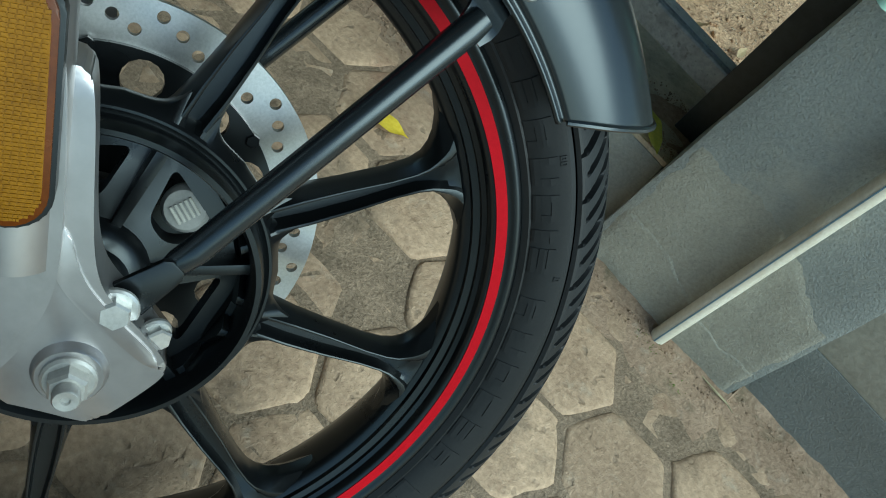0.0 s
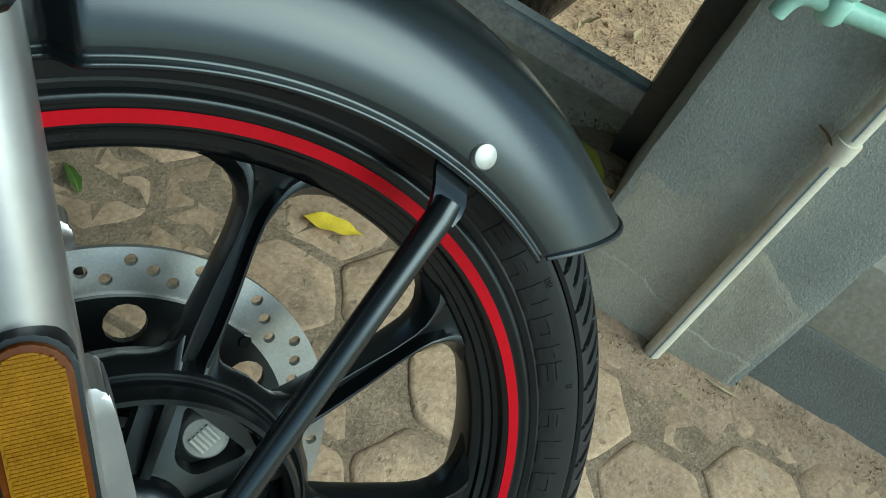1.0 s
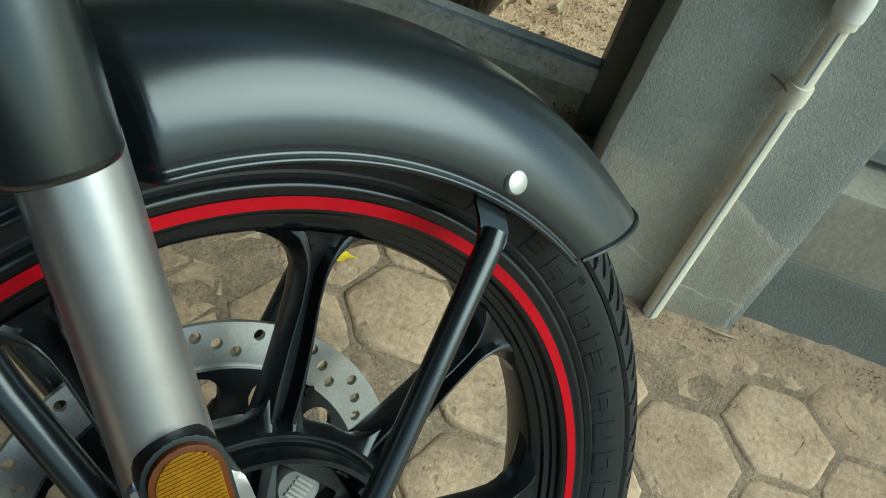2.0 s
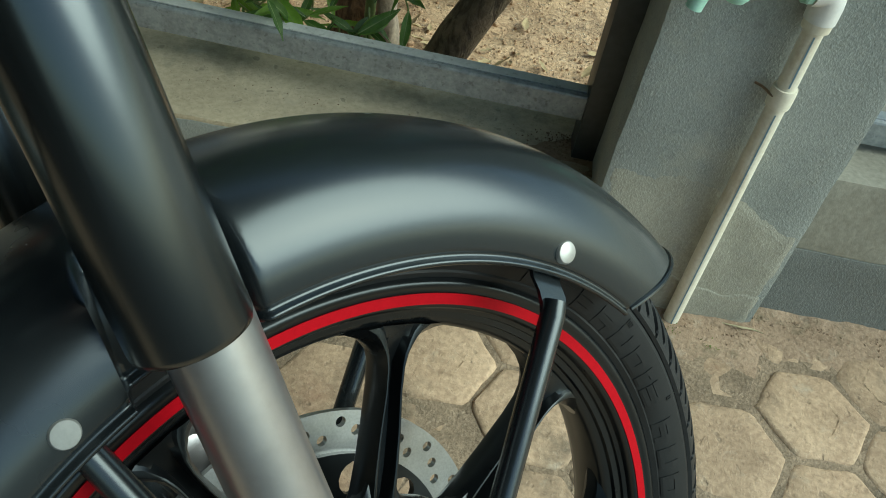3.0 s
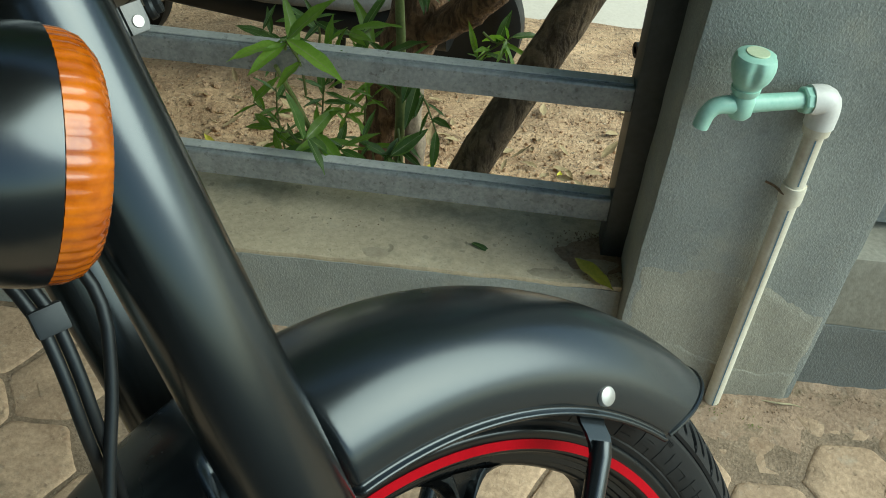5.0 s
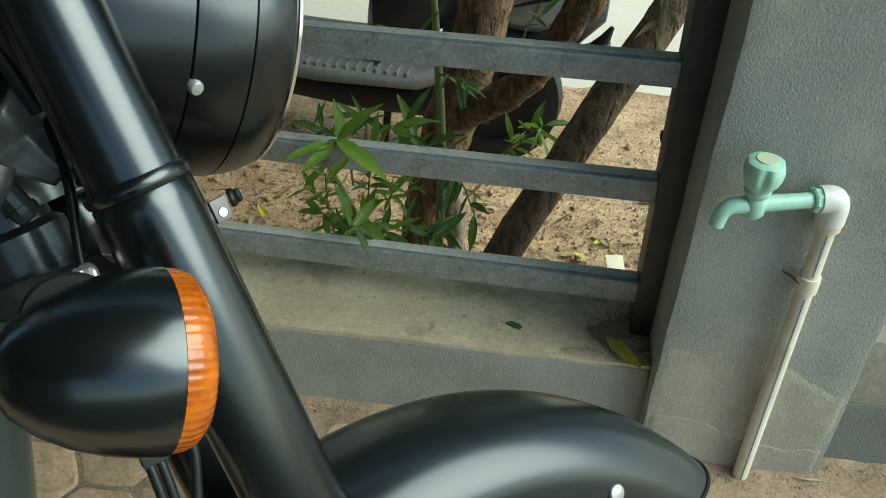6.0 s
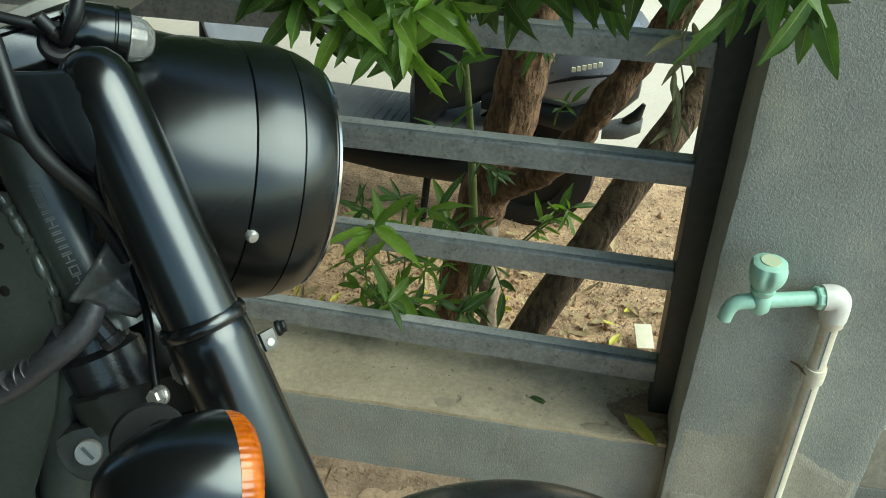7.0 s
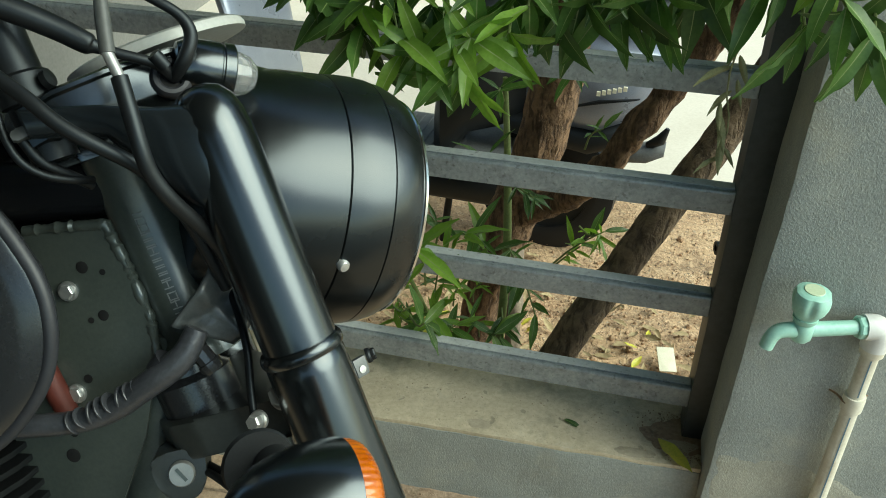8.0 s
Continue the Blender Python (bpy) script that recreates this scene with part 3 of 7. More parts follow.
for z0, z1 in ((0.2160, 0.2535), (0.3965, 0.4310), (0.5710, 0.6065), (0.7415, 0.7750), (0.915, 0.949)):
    rail = part("rail", rail_mesh(z0, z1), M_RAIL, fence)
    # thin pale strip that paints light from above onto the rail's top
    part("rail_top", box((-4.4, 0.1206, z1 - 0.002), (-0.032, 0.1385, z1 + 0.0008), FENCE, 0.0004), M_RAIL_TOPLIT, rail, "dusty worn upper face, paled for light from above")
for x in (-0.031, -2.2):
    part("post", box((x, 0.103, 0.12), (x + (0.030 if x < -1 else 0.052), 0.157, 1.3), FENCE if x < -1 else WALL, 0.003), M_POST, fence, "dark steel post")
fence_b = thing("fence", (0.5, 0.78, 0.25), "weathered grey steel fence beyond the pillar", "fence")
for z0, z1 in ((0.262, 0.298), (0.43, 0.465), (0.60, 0.635), (0.77, 0.805)):
    part("rail", rail_mesh(z0, z1, 0.30, 4.4, TURN_UP), M_RAIL, fence_b)
part("post", box((0.268, 0.103, 0.22), (0.300, 0.157, 1.5), WALL, 0.003), M_POST, fence_b)

# ---- pipe and tap ----
pipe = thing("water_pipe", (0.346, 0.64, 0), "ivory plastic water pipe standing against the pillar", "pipe")
P0, P1 = Vector((0.348, 0.640, -0.02)), Vector((0.347, 0.634, 0.4855))
part("pipe_run", tube([P0.lerp(P1, k / 12) for k in range(13)], 0.0112, 24), M_PVC, pipe)


def on_pipe(k):
    return P0.lerp(P1, k)


ax = (P1 - P0).normalized()
part("coupling", lathe([(0.0112, -0.012), (0.0138, -0.012), (0.0142, -0.008), (0.0142, 0.008), (0.0138, 0.012), (0.0112, 0.012)], frame_of(on_pipe(0.797), ax), 28), M_PVC, pipe, "ivory pipe coupling")
d, sd = Vector((-0.10, -0.995, 0)).normalized(), Vector((0.995, -0.10, 0))
for a, b in ((0.02, 0.76), (0.83, 0.955)):
    bm = bmesh.new()
    grid_faces(bm, [[on_pipe(a + (b - a) * k / 20) + d * 0.0117 + sd * w for w in (-0.0009, 0.0009)] for k in range(21)], close_u=False, caps=False)
    part("printed_line", bm, M_BLUE, pipe, "thin blue printed line")
bm = tube([on_pipe(0.797) + Vector((-0.026, 0.020, 0)), on_pipe(0.797) + Vector((-0.017, 0.010, 0.001)), on_pipe(0.797) + Vector((-0.012, -0.010, 0.002)), on_pipe(0.797) + Vector((0.012, -0.010, 0.002)), on_pipe(0.797) + Vector((0.016, 0.012, 0.0)), on_pipe(0.797) + Vector((0.024, 0.020, -0.002))], 0.0016, 8, smoothing=2)
part("clamp", bm, M_RUST, pipe, "rusty wire clamp")
E0 = P1 + ax * 0.022
bm = tube([P1 - ax * 0.008, P1 + ax * 0.012, E0 + Vector((-0.004, -0.001, 0.002)), E0 + Vector((-0.022, -0.004, 0.002))], [0.0168, 0.0172, 0.0172, 0.0165], 28, smoothing=2)
part("elbow", bm, M_PVC_WHITE, pipe, "white plastic elbow")
part("elbow_ring", lathe([(0.0112, -0.010), (0.0150, -0.010), (0.0155, 0.0), (0.0150, 0.003), (0.0112, 0.003)], frame_of(P1 - ax * 0.008, ax), 28), M_PVC, pipe)

TAP_AX = Vector((-0.967, -0.22, -0.02)).normalized()
T0 = E0 + Vector((-0.020, -0.004, 0.002))
tap = thing("water_tap", (0.26, 0.61, 0.49), "mint green plastic tap with a round knob", "tap")
part("collar", lathe([(0.0, 0.0), (0.0145, 0.0), (0.0150, 0.002), (0.0150, 0.009), (0.0135, 0.011), (0.0, 0.011)], frame_of(T0, TAP_AX), 8), M_TAP, tap, smooth=20)
B0 = T0 + TAP_AX * 0.080
part("arm", tube([T0, T0 + TAP_AX * 0.02, B0], [0.0098, 0.0095, 0.0102], 20), M_TAP, tap)
part("valve_body", lathe([(0.0, -0.016), (0.010, -0.015), (0.0135, -0.010), (0.014, 0.006), (0.012, 0.012), (0.0150, 0.016), (0.0155, 0.021), (0.0, 0.021)], frame_of(B0, (0, 0, 1)), 24), M_TAP, tap)
S0 = B0 + TAP_AX * 0.006
part("spout", tube([S0, S0 + TAP_AX * 0.022 + Vector((0, 0, 0.001)), S0 + TAP_AX * 0.031 + Vector((0, 0, -0.008)), S0 + TAP_AX * 0.034 + Vector((0, 0, -0.025))], [0.0105, 0.0095, 0.0092, 0.0088], 20, smoothing=2), M_TAP, tap)
bm = bmesh.new()
K = frame_of(B0 + Vector((0, 0, 0.0195)), (0.02, -0.03, 1))
rings = []
for r, h, w in ((0.0, -0.004, 0), (0.0140, -0.004, 0), (0.0145, 0.003, 0.0), (0.0172, 0.008, 0.1), (0.0205, 0.013, 0.5), (0.0226, 0.020, 1), (0.0234, 0.027, 1), (0.0230, 0.033, 0.75), (0.0208, 0.0385, 0.3), (0.0160, 0.0410, 0), (0.0, 0.0415, 0)):
    ring = []
    for k in range(60):
        a = 2 * math.pi * k / 60
        rr = max(r, 1e-5) * (1 - 0.20 * w * max(0, math.cos(a * 4 + 0.6)) ** 2.5)
        ring.append(K @ Vector((rr * math.cos(a), rr * math.sin(a), h)))
    rings.append(ring)
grid_faces(bm, rings)
part("knob", bm, M_TAP, tap)
part("knob_cap", lathe([(0.0, 0.0405), (0.0122, 0.0405), (0.0122, 0.0420), (0.0118, 0.0424), (0.0, 0.0426)], K, 24), M_TAPCAP, tap, "pale yellow knob cap")

# ---- garden behind the fence ----
bm = bmesh.new()
bmesh.ops.create_grid(bm, x_segments=110, y_segments=70, size=1.0)
for v in bm.verts:
    x, y = v.co.x * 2.4, 1.695 + v.co.y * 0.895
    p = Vector((x, y, 0))
    v.co = Vector((x, y, SOIL_Z + 0.03 * noise.noise(p * 2.2) + 0.014 * noise.noise(p * 9) + 0.009 * noise.noise(p * 26)))
tagged(new("garden_soil", to_mesh("garden_soil", bm, M_SOIL)), "dry crumbly brown soil", "soil", kind="structure")
bm = bmesh.new()
for x0, y0, x1, y1 in ((-2500, 0.79, 2500, 2500),):
    vs = [bm.verts.new((x, y, SOIL_Z - 0.05)) for x, y in ((x0, y0), (x1, y0), (x1, y1), (x0, y1))]
    bm.faces.new(vs)
tagged(new("road", to_mesh("road", bm, M_ROAD)), "pale sunlit concrete yard", "road", kind="structure")

# soil clods
rnd = random.Random(4)
clod = bmesh.new()
bmesh.ops.create_icosphere(clod, subdivisions=1, radius=1.0)
for v in clod.verts:
    v.co *= 1 + 0.35 * noise.noise(v.co * 2)
clod_me = to_mesh("clod", clod, None, 0)
poses = []
for _ in range(4500):
    x, y = rnd.uniform(-1.0, 0.9), rnd.triangular(0.84, 2.3, 1.10)
    r = rnd.uniform(0.002, 0.0065) * (1 if rnd.random() < 0.94 else 2.2)
    z = SOIL_Z + 0.03 * noise.noise(Vector((x, y, 0)) * 2.2) + 0.014 * noise.noise(Vector((x, y, 0)) * 9) + 0.009 * noise.noise(Vector((x, y, 0)) * 26)
    poses.append(pose(x, y, z + r * 0.3, rnd.uniform(0, 360), rnd.uniform(0, 360), 0) @ Matrix.Diagonal((r, r * rnd.uniform(0.6, 1.2), r * 0.7, 1)))
tagged(new("soil_clods", scatter("soil_clods", clod_me, poses, M_CLOD)), "scattered crumbs and clods of dry soil", "soil", kind="stuff")


def leaf_mesh(name, mat, length=0.1, width=0.03, bend=0.25, fold=0.25, vein=None):
    """A lance-shaped leaf along local x, with a folded pale midrib, wavy edges and a drooping tip."""
    bm = bmesh.new()
    n = 10
    rows = []
    for i in range(n + 1):
        t = i / n
        w = width * 0.5 * (math.sin(math.pi * min(1, t * 0.93 + 0.05)) ** 0.95) * (1 - 0.30 * t) * 1.25
        if i == 0:
            w = width * 0.04
        x, z = length * t, -bend * length * t * t
        wav = 0.07 * width * math.sin(t * 15 + bend * 9)
        rib = min(w * 0.4, 0.0075 * length * (1.15 - t))
        rows.append([bm.verts.new((x, y, z + fold * abs(y) * (0.6 + 0.4 * abs(y) / max(w, 1e-6)) + k * wav)) for y, k in ((-w, 1), (-w * 0.55, 0.3), (-rib, 0), (rib, 0), (w * 0.55, -0.3), (w, -1))])
    for a, b in zip(rows, rows[1:]):
        for j in range(5):
            f = bm.faces.new((a[j], b[j], b[j + 1], a[j + 1]))
            f.material_index = 1 if vein and j == 2 else 0
    me = to_mesh(name, bm, mat, 60)
    if vein:
        me.materials.append(vein)
    return me


LEAVES = [leaf_mesh("leaf", m, 0.1, w, b, f, M_VEIN) for m in (M_LEAF, M_LEAF_DARK, M_LEAF_YOUNG) for w, b, f in ((0.0225, 0.16, 0.32), (0.0255, 0.30, 0.25), (0.0160, 0.10, 0.40))]
DRY = [leaf_mesh("dry_leaf", m, 0.06, 0.02, b, f) for m in (M_DRY, M_DRY_PALE) for b, f in ((0.1, 0.5), (-0.3, 0.4))]
WITHERED = leaf_mesh("withered_leaf", M_DRYGREEN, 0.1, 0.02, 0.3, 0.8)
YELLOW = leaf_mesh("yellow_leaf", M_YELLOW, 0.1, 0.034, 0.05, 0.2)

# litter on the soil
bm = bmesh.new()
for _ in range(330):
    x, y = rnd.uniform(-0.8, 0.8), rnd.triangular(1.0, 2.1, 1.25)
    z = SOIL_Z + 0.03 * noise.noise(Vector((x, y, 0)) * 2.2) + 0.014 * noise.noise(Vector((x, y, 0)) * 9) + 0.012
    join(bm, rnd.choice(DRY), pose(x, y, z, rnd.uniform(-25, 25), rnd.uniform(-25, 25), rnd.uniform(0, 360)) @ Matrix.Scale(rnd.uniform(0.6, 1.1), 4))
ob = new("leaf_litter", to_mesh("leaf_litter", bm, M_DRY, 60))
tagged(ob, "pale dry fallen leaves on the soil", "leaf litter", kind="stuff")
bm = bmesh.new()
for _ in range(90):
    x, y = rnd.uniform(-0.75, 0.45), rnd.triangular(0.95, 1.75, 1.15)
    z = SOIL_Z + 0.03 * noise.noise(Vector((x, y, 0)) * 2.2) + 0.014 * noise.noise(Vector((x, y, 0)) * 9) + 0.014
    join(bm, rnd.choice(DRY), pose(x, y, z, rnd.uniform(-25, 25), rnd.uniform(-25, 25), rnd.uniform(0, 360)) @ Matrix.Scale(rnd.uniform(0.5, 0.95), 4))
tagged(new("leaf_litter", to_mesh("leaf_litter", bm, M_YELLOW_GREEN, 60)), "yellowed fallen leaves on the soil", "leaf litter", kind="stuff")
bm = box((-0.023, -0.036, 0), (0.023, 0.036, 0.004), pose(0.246, 1.510, SOIL_Z + 0.035, 22, 4, 10), 0.001)
solid("card", bm, M_CAP, "small white card lying on the soil", "card")

# thin dirt washed up along the foot of the wall
bm = bmesh.new()
rows = []
for i in range(150):
    x = -0.55 + 0.0115 * i
    foot = 0.004 if 0 <= x <= 0.27 else 0.040
    row = []
    for j in range(20):
        d = 0.0100 * j
        q = WALL @ Vector((x, foot - d, 0.0))
        z = 0.0030 - 0.0065 * (d / 0.095) ** 1.2 + 0.0022 * noise.noise(q * 15) + 0.0012 * noise.noise(q * 60)
        row.append(Vector((q.x, q.y, z)))
    rows.append(row)
verts = [[bm.verts.new(p) for p in row] for row in rows]
for ra, rb in zip(verts, verts[1:]):
    for j in range(19):
        bm.faces.new((ra[j], ra[j + 1], rb[j + 1], rb[j]))
tagged(new("dirt", to_mesh("dirt", bm, M_DIRT, 60)), "thin brown dirt washed over the paving blocks", "dirt", kind="stuff")

# grit and crumbs along the foot of the wall, moss by the pipe
poses = []
for _ in range(4200):
    x = rnd.uniform(-0.5, 0.95)
    if noise.noise(Vector((x * 9, 2.0, 0))) < rnd.uniform(-0.5, 0.35):
        continue
    foot = 0.0 if 0 <= x - 0.195 <= 0.275 else 0.036
    q = WALL @ Vector((x - 0.195, foot - abs(rnd.gauss(0, 0.016)), 0.0))
    r = rnd.uniform(0.0005, 0.0019) * (1 if rnd.random() < 0.92 else 1.9)
    poses.append(pose(q.x, q.y, 0.0035 - 0.05 * abs(q.y - (0.66 + foot)), rnd.uniform(0, 360), rnd.uniform(0, 360), 0) @ Matrix.Diagonal((r, r * rnd.uniform(0.6, 1.3), r * 0.6, 1)))
for _ in range(1100):
    if rnd.random() < 0.8:
        q = WALL @ Vector((-abs(rnd.gauss(0, 0.035)), 0.036 + rnd.random() ** 0.6 * 0.12, 0.158))
    else:
        x = -rnd.uniform(0, 1.1)
        if noise.noise(Vector((x * 11, 5.0, 0))) < rnd.uniform(-0.3, 0.4):
            continue
        q = WALL @ Vector((x, 0.120 + rnd.gauss(0, 0.010), 0.158))
    r = rnd.uniform(0.0004, 0.0016)
    poses.append(pose(q.x, q.y, q.z, rnd.uniform(0, 360), rnd.uniform(0, 360), 0) @ Matrix.Diagonal((r, r * rnd.uniform(0.6, 1.4), r * 0.6, 1)))
bm = bmesh.new()
rings = []
for i in range(261):
    x = -0.80 + 1.60 * i / 260
    foot = 0.0 if -0.004 <= x <= 0.274 else 0.036
    n = noise.noise(Vector((x * 9, 1.0, 0))) * 0.6 + noise.noise(Vector((x * 34, 2.0, 0))) * 0.4
    w, h = 0.024 + 0.020 * n, 0.0085 + 0.0060 * n
    ring = []
    for k in range(9):
        u = k / 8
        q = Vector((x, foot + 0.004 - w * u, 0))
        ring.append(WALL @ Vector((q.x, q.y, h * (1 - u) ** 1.6 + 0.0022 * noise.noise(q * 90) * (1 - u) + (0.0016 if u < 1 else -0.006))))
    rings.append(ring)
grid_faces(bm, rings, close_u=False, caps=False)
tagged(new("dirt", to_mesh("dirt", bm, M_DIRT, 60)), "ridge of brown dirt and mortar crumbs along the wall's foot", "dirt", kind="stuff")
tagged(new("grit", scatter("grit", clod_me, poses, M_DIRT)), "crumbs of mortar and grit by the wall", "grit", kind="stuff")
bm = bmesh.new()
for cx, cy, n in ((0.352, 0.622, 60), (0.335, 0.630, 25), (0.40, 0.600, 16), (0.215, 0.65, 20), (0.245, 0.645, 14)):
    for _ in range(n):
        d = rnd.uniform(0, 360)
        m = pose(cx + rnd.gauss(0, 0.009), cy + rnd.gauss(0, 0.006), 0.0, 0, rnd.uniform(-75, -15), d) @ Matrix.Scale(rnd.uniform(0.025, 0.06), 4)
        join(bm, LEAVES[6], m)
tagged(new("moss", to_mesh("moss", bm, M_MOSS, 60)), "small green weeds and moss at the pipe's foot", "moss", kind="stuff")
bm = tube([(0.42, 0.645, 0.004), (0.445, 0.636, 0.010), (0.465, 0.640, 0.006), (0.478, 0.632, 0.009)], [0.0008, 0.0016, 0.0014, 0.0005], 8, smoothing=2)
solid("dry_twig", bm, M_DRY_PALE, "pale dry curled twig by the wall", "twig")

# fallen leaves on paving and plinth
def fallen(name, mesh, m, label):
    ob = new(name, mesh)
    ob.matrix_basis = m
    return tagged(ob, label, "leaf")


fallen("fallen_leaf", YELLOW, pose(-0.126, 0.543, 0.007, 0, -3, 15) @ Matrix.Scale(0.78, 4), "bright yellow fallen leaf on the paving")
fallen("fallen_leaf", LEAVES[1], pose(-0.345, 0.405, 0.007, 14, -8, 140) @ Matrix.Scale(0.55, 4), "small green fallen leaf on the paving")
fallen("fallen_leaf", leaf_mesh("leaf", M_YELLOW_GREEN, 0.1, 0.025, 0.0, 0.3), pose(0.130, 0.748, 0.163, 4, -4, -56) @ Matrix.Scale(0.86, 4), "yellow green fallen leaf on the plinth")
fallen("fallen_leaf", LEAVES[4], pose(-0.022, 0.765, 0.162, 10, 0, -20) @ Matrix.Scale(0.35, 4), "small green leaf on the plinth")
fallen("fallen_leaf", YELLOW, pose(-0.60, 0.25, 0.006, 0, -3, 60) @ Matrix.Scale(0.6, 4), "yellow fallen leaf on the paving")

# ---- motorcycle ----
STEER = Matrix(((0.689, -0.6024, -0.4031, -0.0199), (0.7194, 0.6362, 0.2789, 0.021), (0.0884, -0.4821, 0.8716, 0.303), (0, 0, 0, 1)))  # x ahead, y left, z up the fork; the hub is the origin
AXLE = STEER @ pose(0, 0, 0, 90, 0, 0)  # local z points out of the wheel's right side
FRAME = STEER @ pose(-0.085, 0, 0.55, 0, 0, -40)  # the main frame, from which the steering is turned to the left


def at(x, y, z):
    return STEER @ Vector((x, y, z))


def fr(x, y, z):
    return FRAME @ Vector((x, y, z))


def way(x, y, z):
    return STEER.to_3x3() @ Vector((x, y, z))


def polar(r, deg, y):
    return at(r * math.cos(radians(deg)), y, r * math.sin(radians(deg)))


bike = thing("motorcycle", (-0.02, 0.02, 0.0), "matte black parked motorcycle with its steering turned aside", "motorcycle")
UPRIGHT = STEER @ pose(0, 0, 0, 90, 0, 0)  # outline x, z of the steering plane; height = out to the right

# rim and its red tape
rim_half = [(0.2490, 0.0330), (0.2462, 0.0362), (0.2440, 0.0366), (0.2420, 0.0352), (0.2400, 0.0342), (0.2315, 0.0332), (0.2292, 0.0310), (0.2288, 0.0265), (0.2262, 0.0250), (0.2258, 0.0225), (0.2218, 0.0212), (0.2213, 0.0180), (0.2185, 0.0168), (0.2165, 0.0150), (0.2150, 0.0118)]
rim_back = [(0.2198, -0.0110), (0.2225, -0.0200), (0.2258, -0.0250), (0.2292, -0.0310), (0.2400, -0.0342), (0.2440, -0.0366), (0.2490, -0.0330)]
rim_prof = rim_half + rim_back + [(0.236, -0.02), (0.236, 0.02)]
wheel = part("front_wheel", lathe(rim_prof, AXLE, 180, closed=True), M_WHEEL, bike, "black cast alloy front wheel", smooth=50)
part("rim_stripe", lathe([(0.2324, 0.0334), (0.2324, 0.0341), (0.2390, 0.0348), (0.2390, 0.0341)], AXLE, 180, closed=True), M_RED, wheel, "bright red rim tape")

# tyre: carcass, tread bars, raised lettering shown as plain bars
tyre_half = [(0.2475, 0.0300), (0.2482, 0.0345), (0.2515, 0.0372), (0.2530, 0.0368), (0.2550, 0.0385), (0.2620, 0.0420), (0.2720, 0.0445), (0.2752, 0.0448), (0.2782, 0.0436), (0.2786, 0.0350), (0.2840, 0.0310), (0.2900, 0.0250), (0.2950, 0.0170), (0.2985, 0.0090), (0.2995, 0.0)]
tyre_prof = tyre_half + [(r, -h) for r, h in tyre_half[-2::-1]] + [(0.240, -0.028), (0.240, 0.028)]
tyre = part("tyre", lathe(tyre_prof, AXLE, 200, closed=True), M_RUBBER, wheel, "black rubber road tyre", smooth=25)


def skin(t):
    """The tread's skin: t from 0 at the right shoulder to 1 at the left."""
    a = radians(-77 + 154 * t)
    return 0.2705 + 0.0416 * math.cos(a), 0.0440 * math.sin(a)


def tread_mesh(periods=58, steps=26, across=64):
    """The whole tread as one skin, with long and short sickle grooves sunk into it from both shoulders."""
    n = periods * steps
    span = 360 / periods
    deg = np.arange(n) * 360 / n
    co, faces = [], []
    rows = []
    for j in range(across + 1):
        t = j / across
        left = t > 0.5
        q = 2 * (1 - t if left else t)  # 0 at the shoulder, 1 on the crown
        r, y = skin(t)
        mid = 8.5 * q ** 1.15 + (span * 0.5 if left else 0.0)
        off = (deg - mid + span / 2) % span - span / 2
        depth = np.zeros(n)
        if 0.06 < q < 0.97:
            half = 0.58 * min(1.0, (q - 0.06) / 0.10) ** 0.5 * (1.0 - 0.20 * q) + 0.12
            depth = np.maximum(depth, np.clip((half - np.abs(off)) / 0.16, 0, 1) * 0.0068)
        if 0.10 < q < 0.58:
            near = (deg - mid - span * 0.5 + span / 2) % span - span / 2
            half = 0.40 * min(1.0, (q - 0.10) / 0.08, (0.58 - q) / 0.10) ** 0.5 + 0.12
            depth = np.maximum(depth, np.clip((half - np.abs(near)) / 0.20, 0, 1) * 0.0052)
        if 0.80 < q < 0.86:
            depth = np.maximum(depth, 0.0022)
        lift = 0.0026 * min(1.0, q / 0.035) - 0.0004 - depth
        lean = radians(-77 + 154 * t)
        rows.append((r + math.cos(lean) * lift, y + math.sin(lean) * lift))
    m = AXLE
    for rr, yy in rows:
        a = np.radians(deg)
        yy = np.broadcast_to(yy, rr.shape)
        co += [m @ Vector((x, z, -h)) for x, z, h in zip(rr * np.cos(a), rr * np.sin(a), yy)]
    for j in range(across):
        for k in range(n):
            e = (k + 1) % n
            faces.append((j * n + k, j * n + e, (j + 1) * n + e, (j + 1) * n + k))
    me = bpy.data.meshes.new("tread")
    me.from_pydata(co, [], faces)
    me.materials.append(M_TREAD)
    me.shade_flat()
    return me


tread = new("tread", tread_mesh())
tread.parent = wheel
tread["label"] = "rubber tread with slanted sickle grooves"
bm = bmesh.new()
lathe([(0.3070, 0.0118), (0.3130, 0.0118), (0.3130, 0.0127), (0.3070, 0.0127)], AXLE, 180, closed=True, bm=bm)
part("tread_line", bm, M_YELLOWLINE, wheel, "thin yellow mould line")


def side_y(r):
    for (r0, y0), (r1, y1) in zip(tyre_half, tyre_half[1:]):
        if r0 <= r <= r1:
            return y0 + (y1 - y0) * (r - r0) / (r1 - r0)
    return 0.04


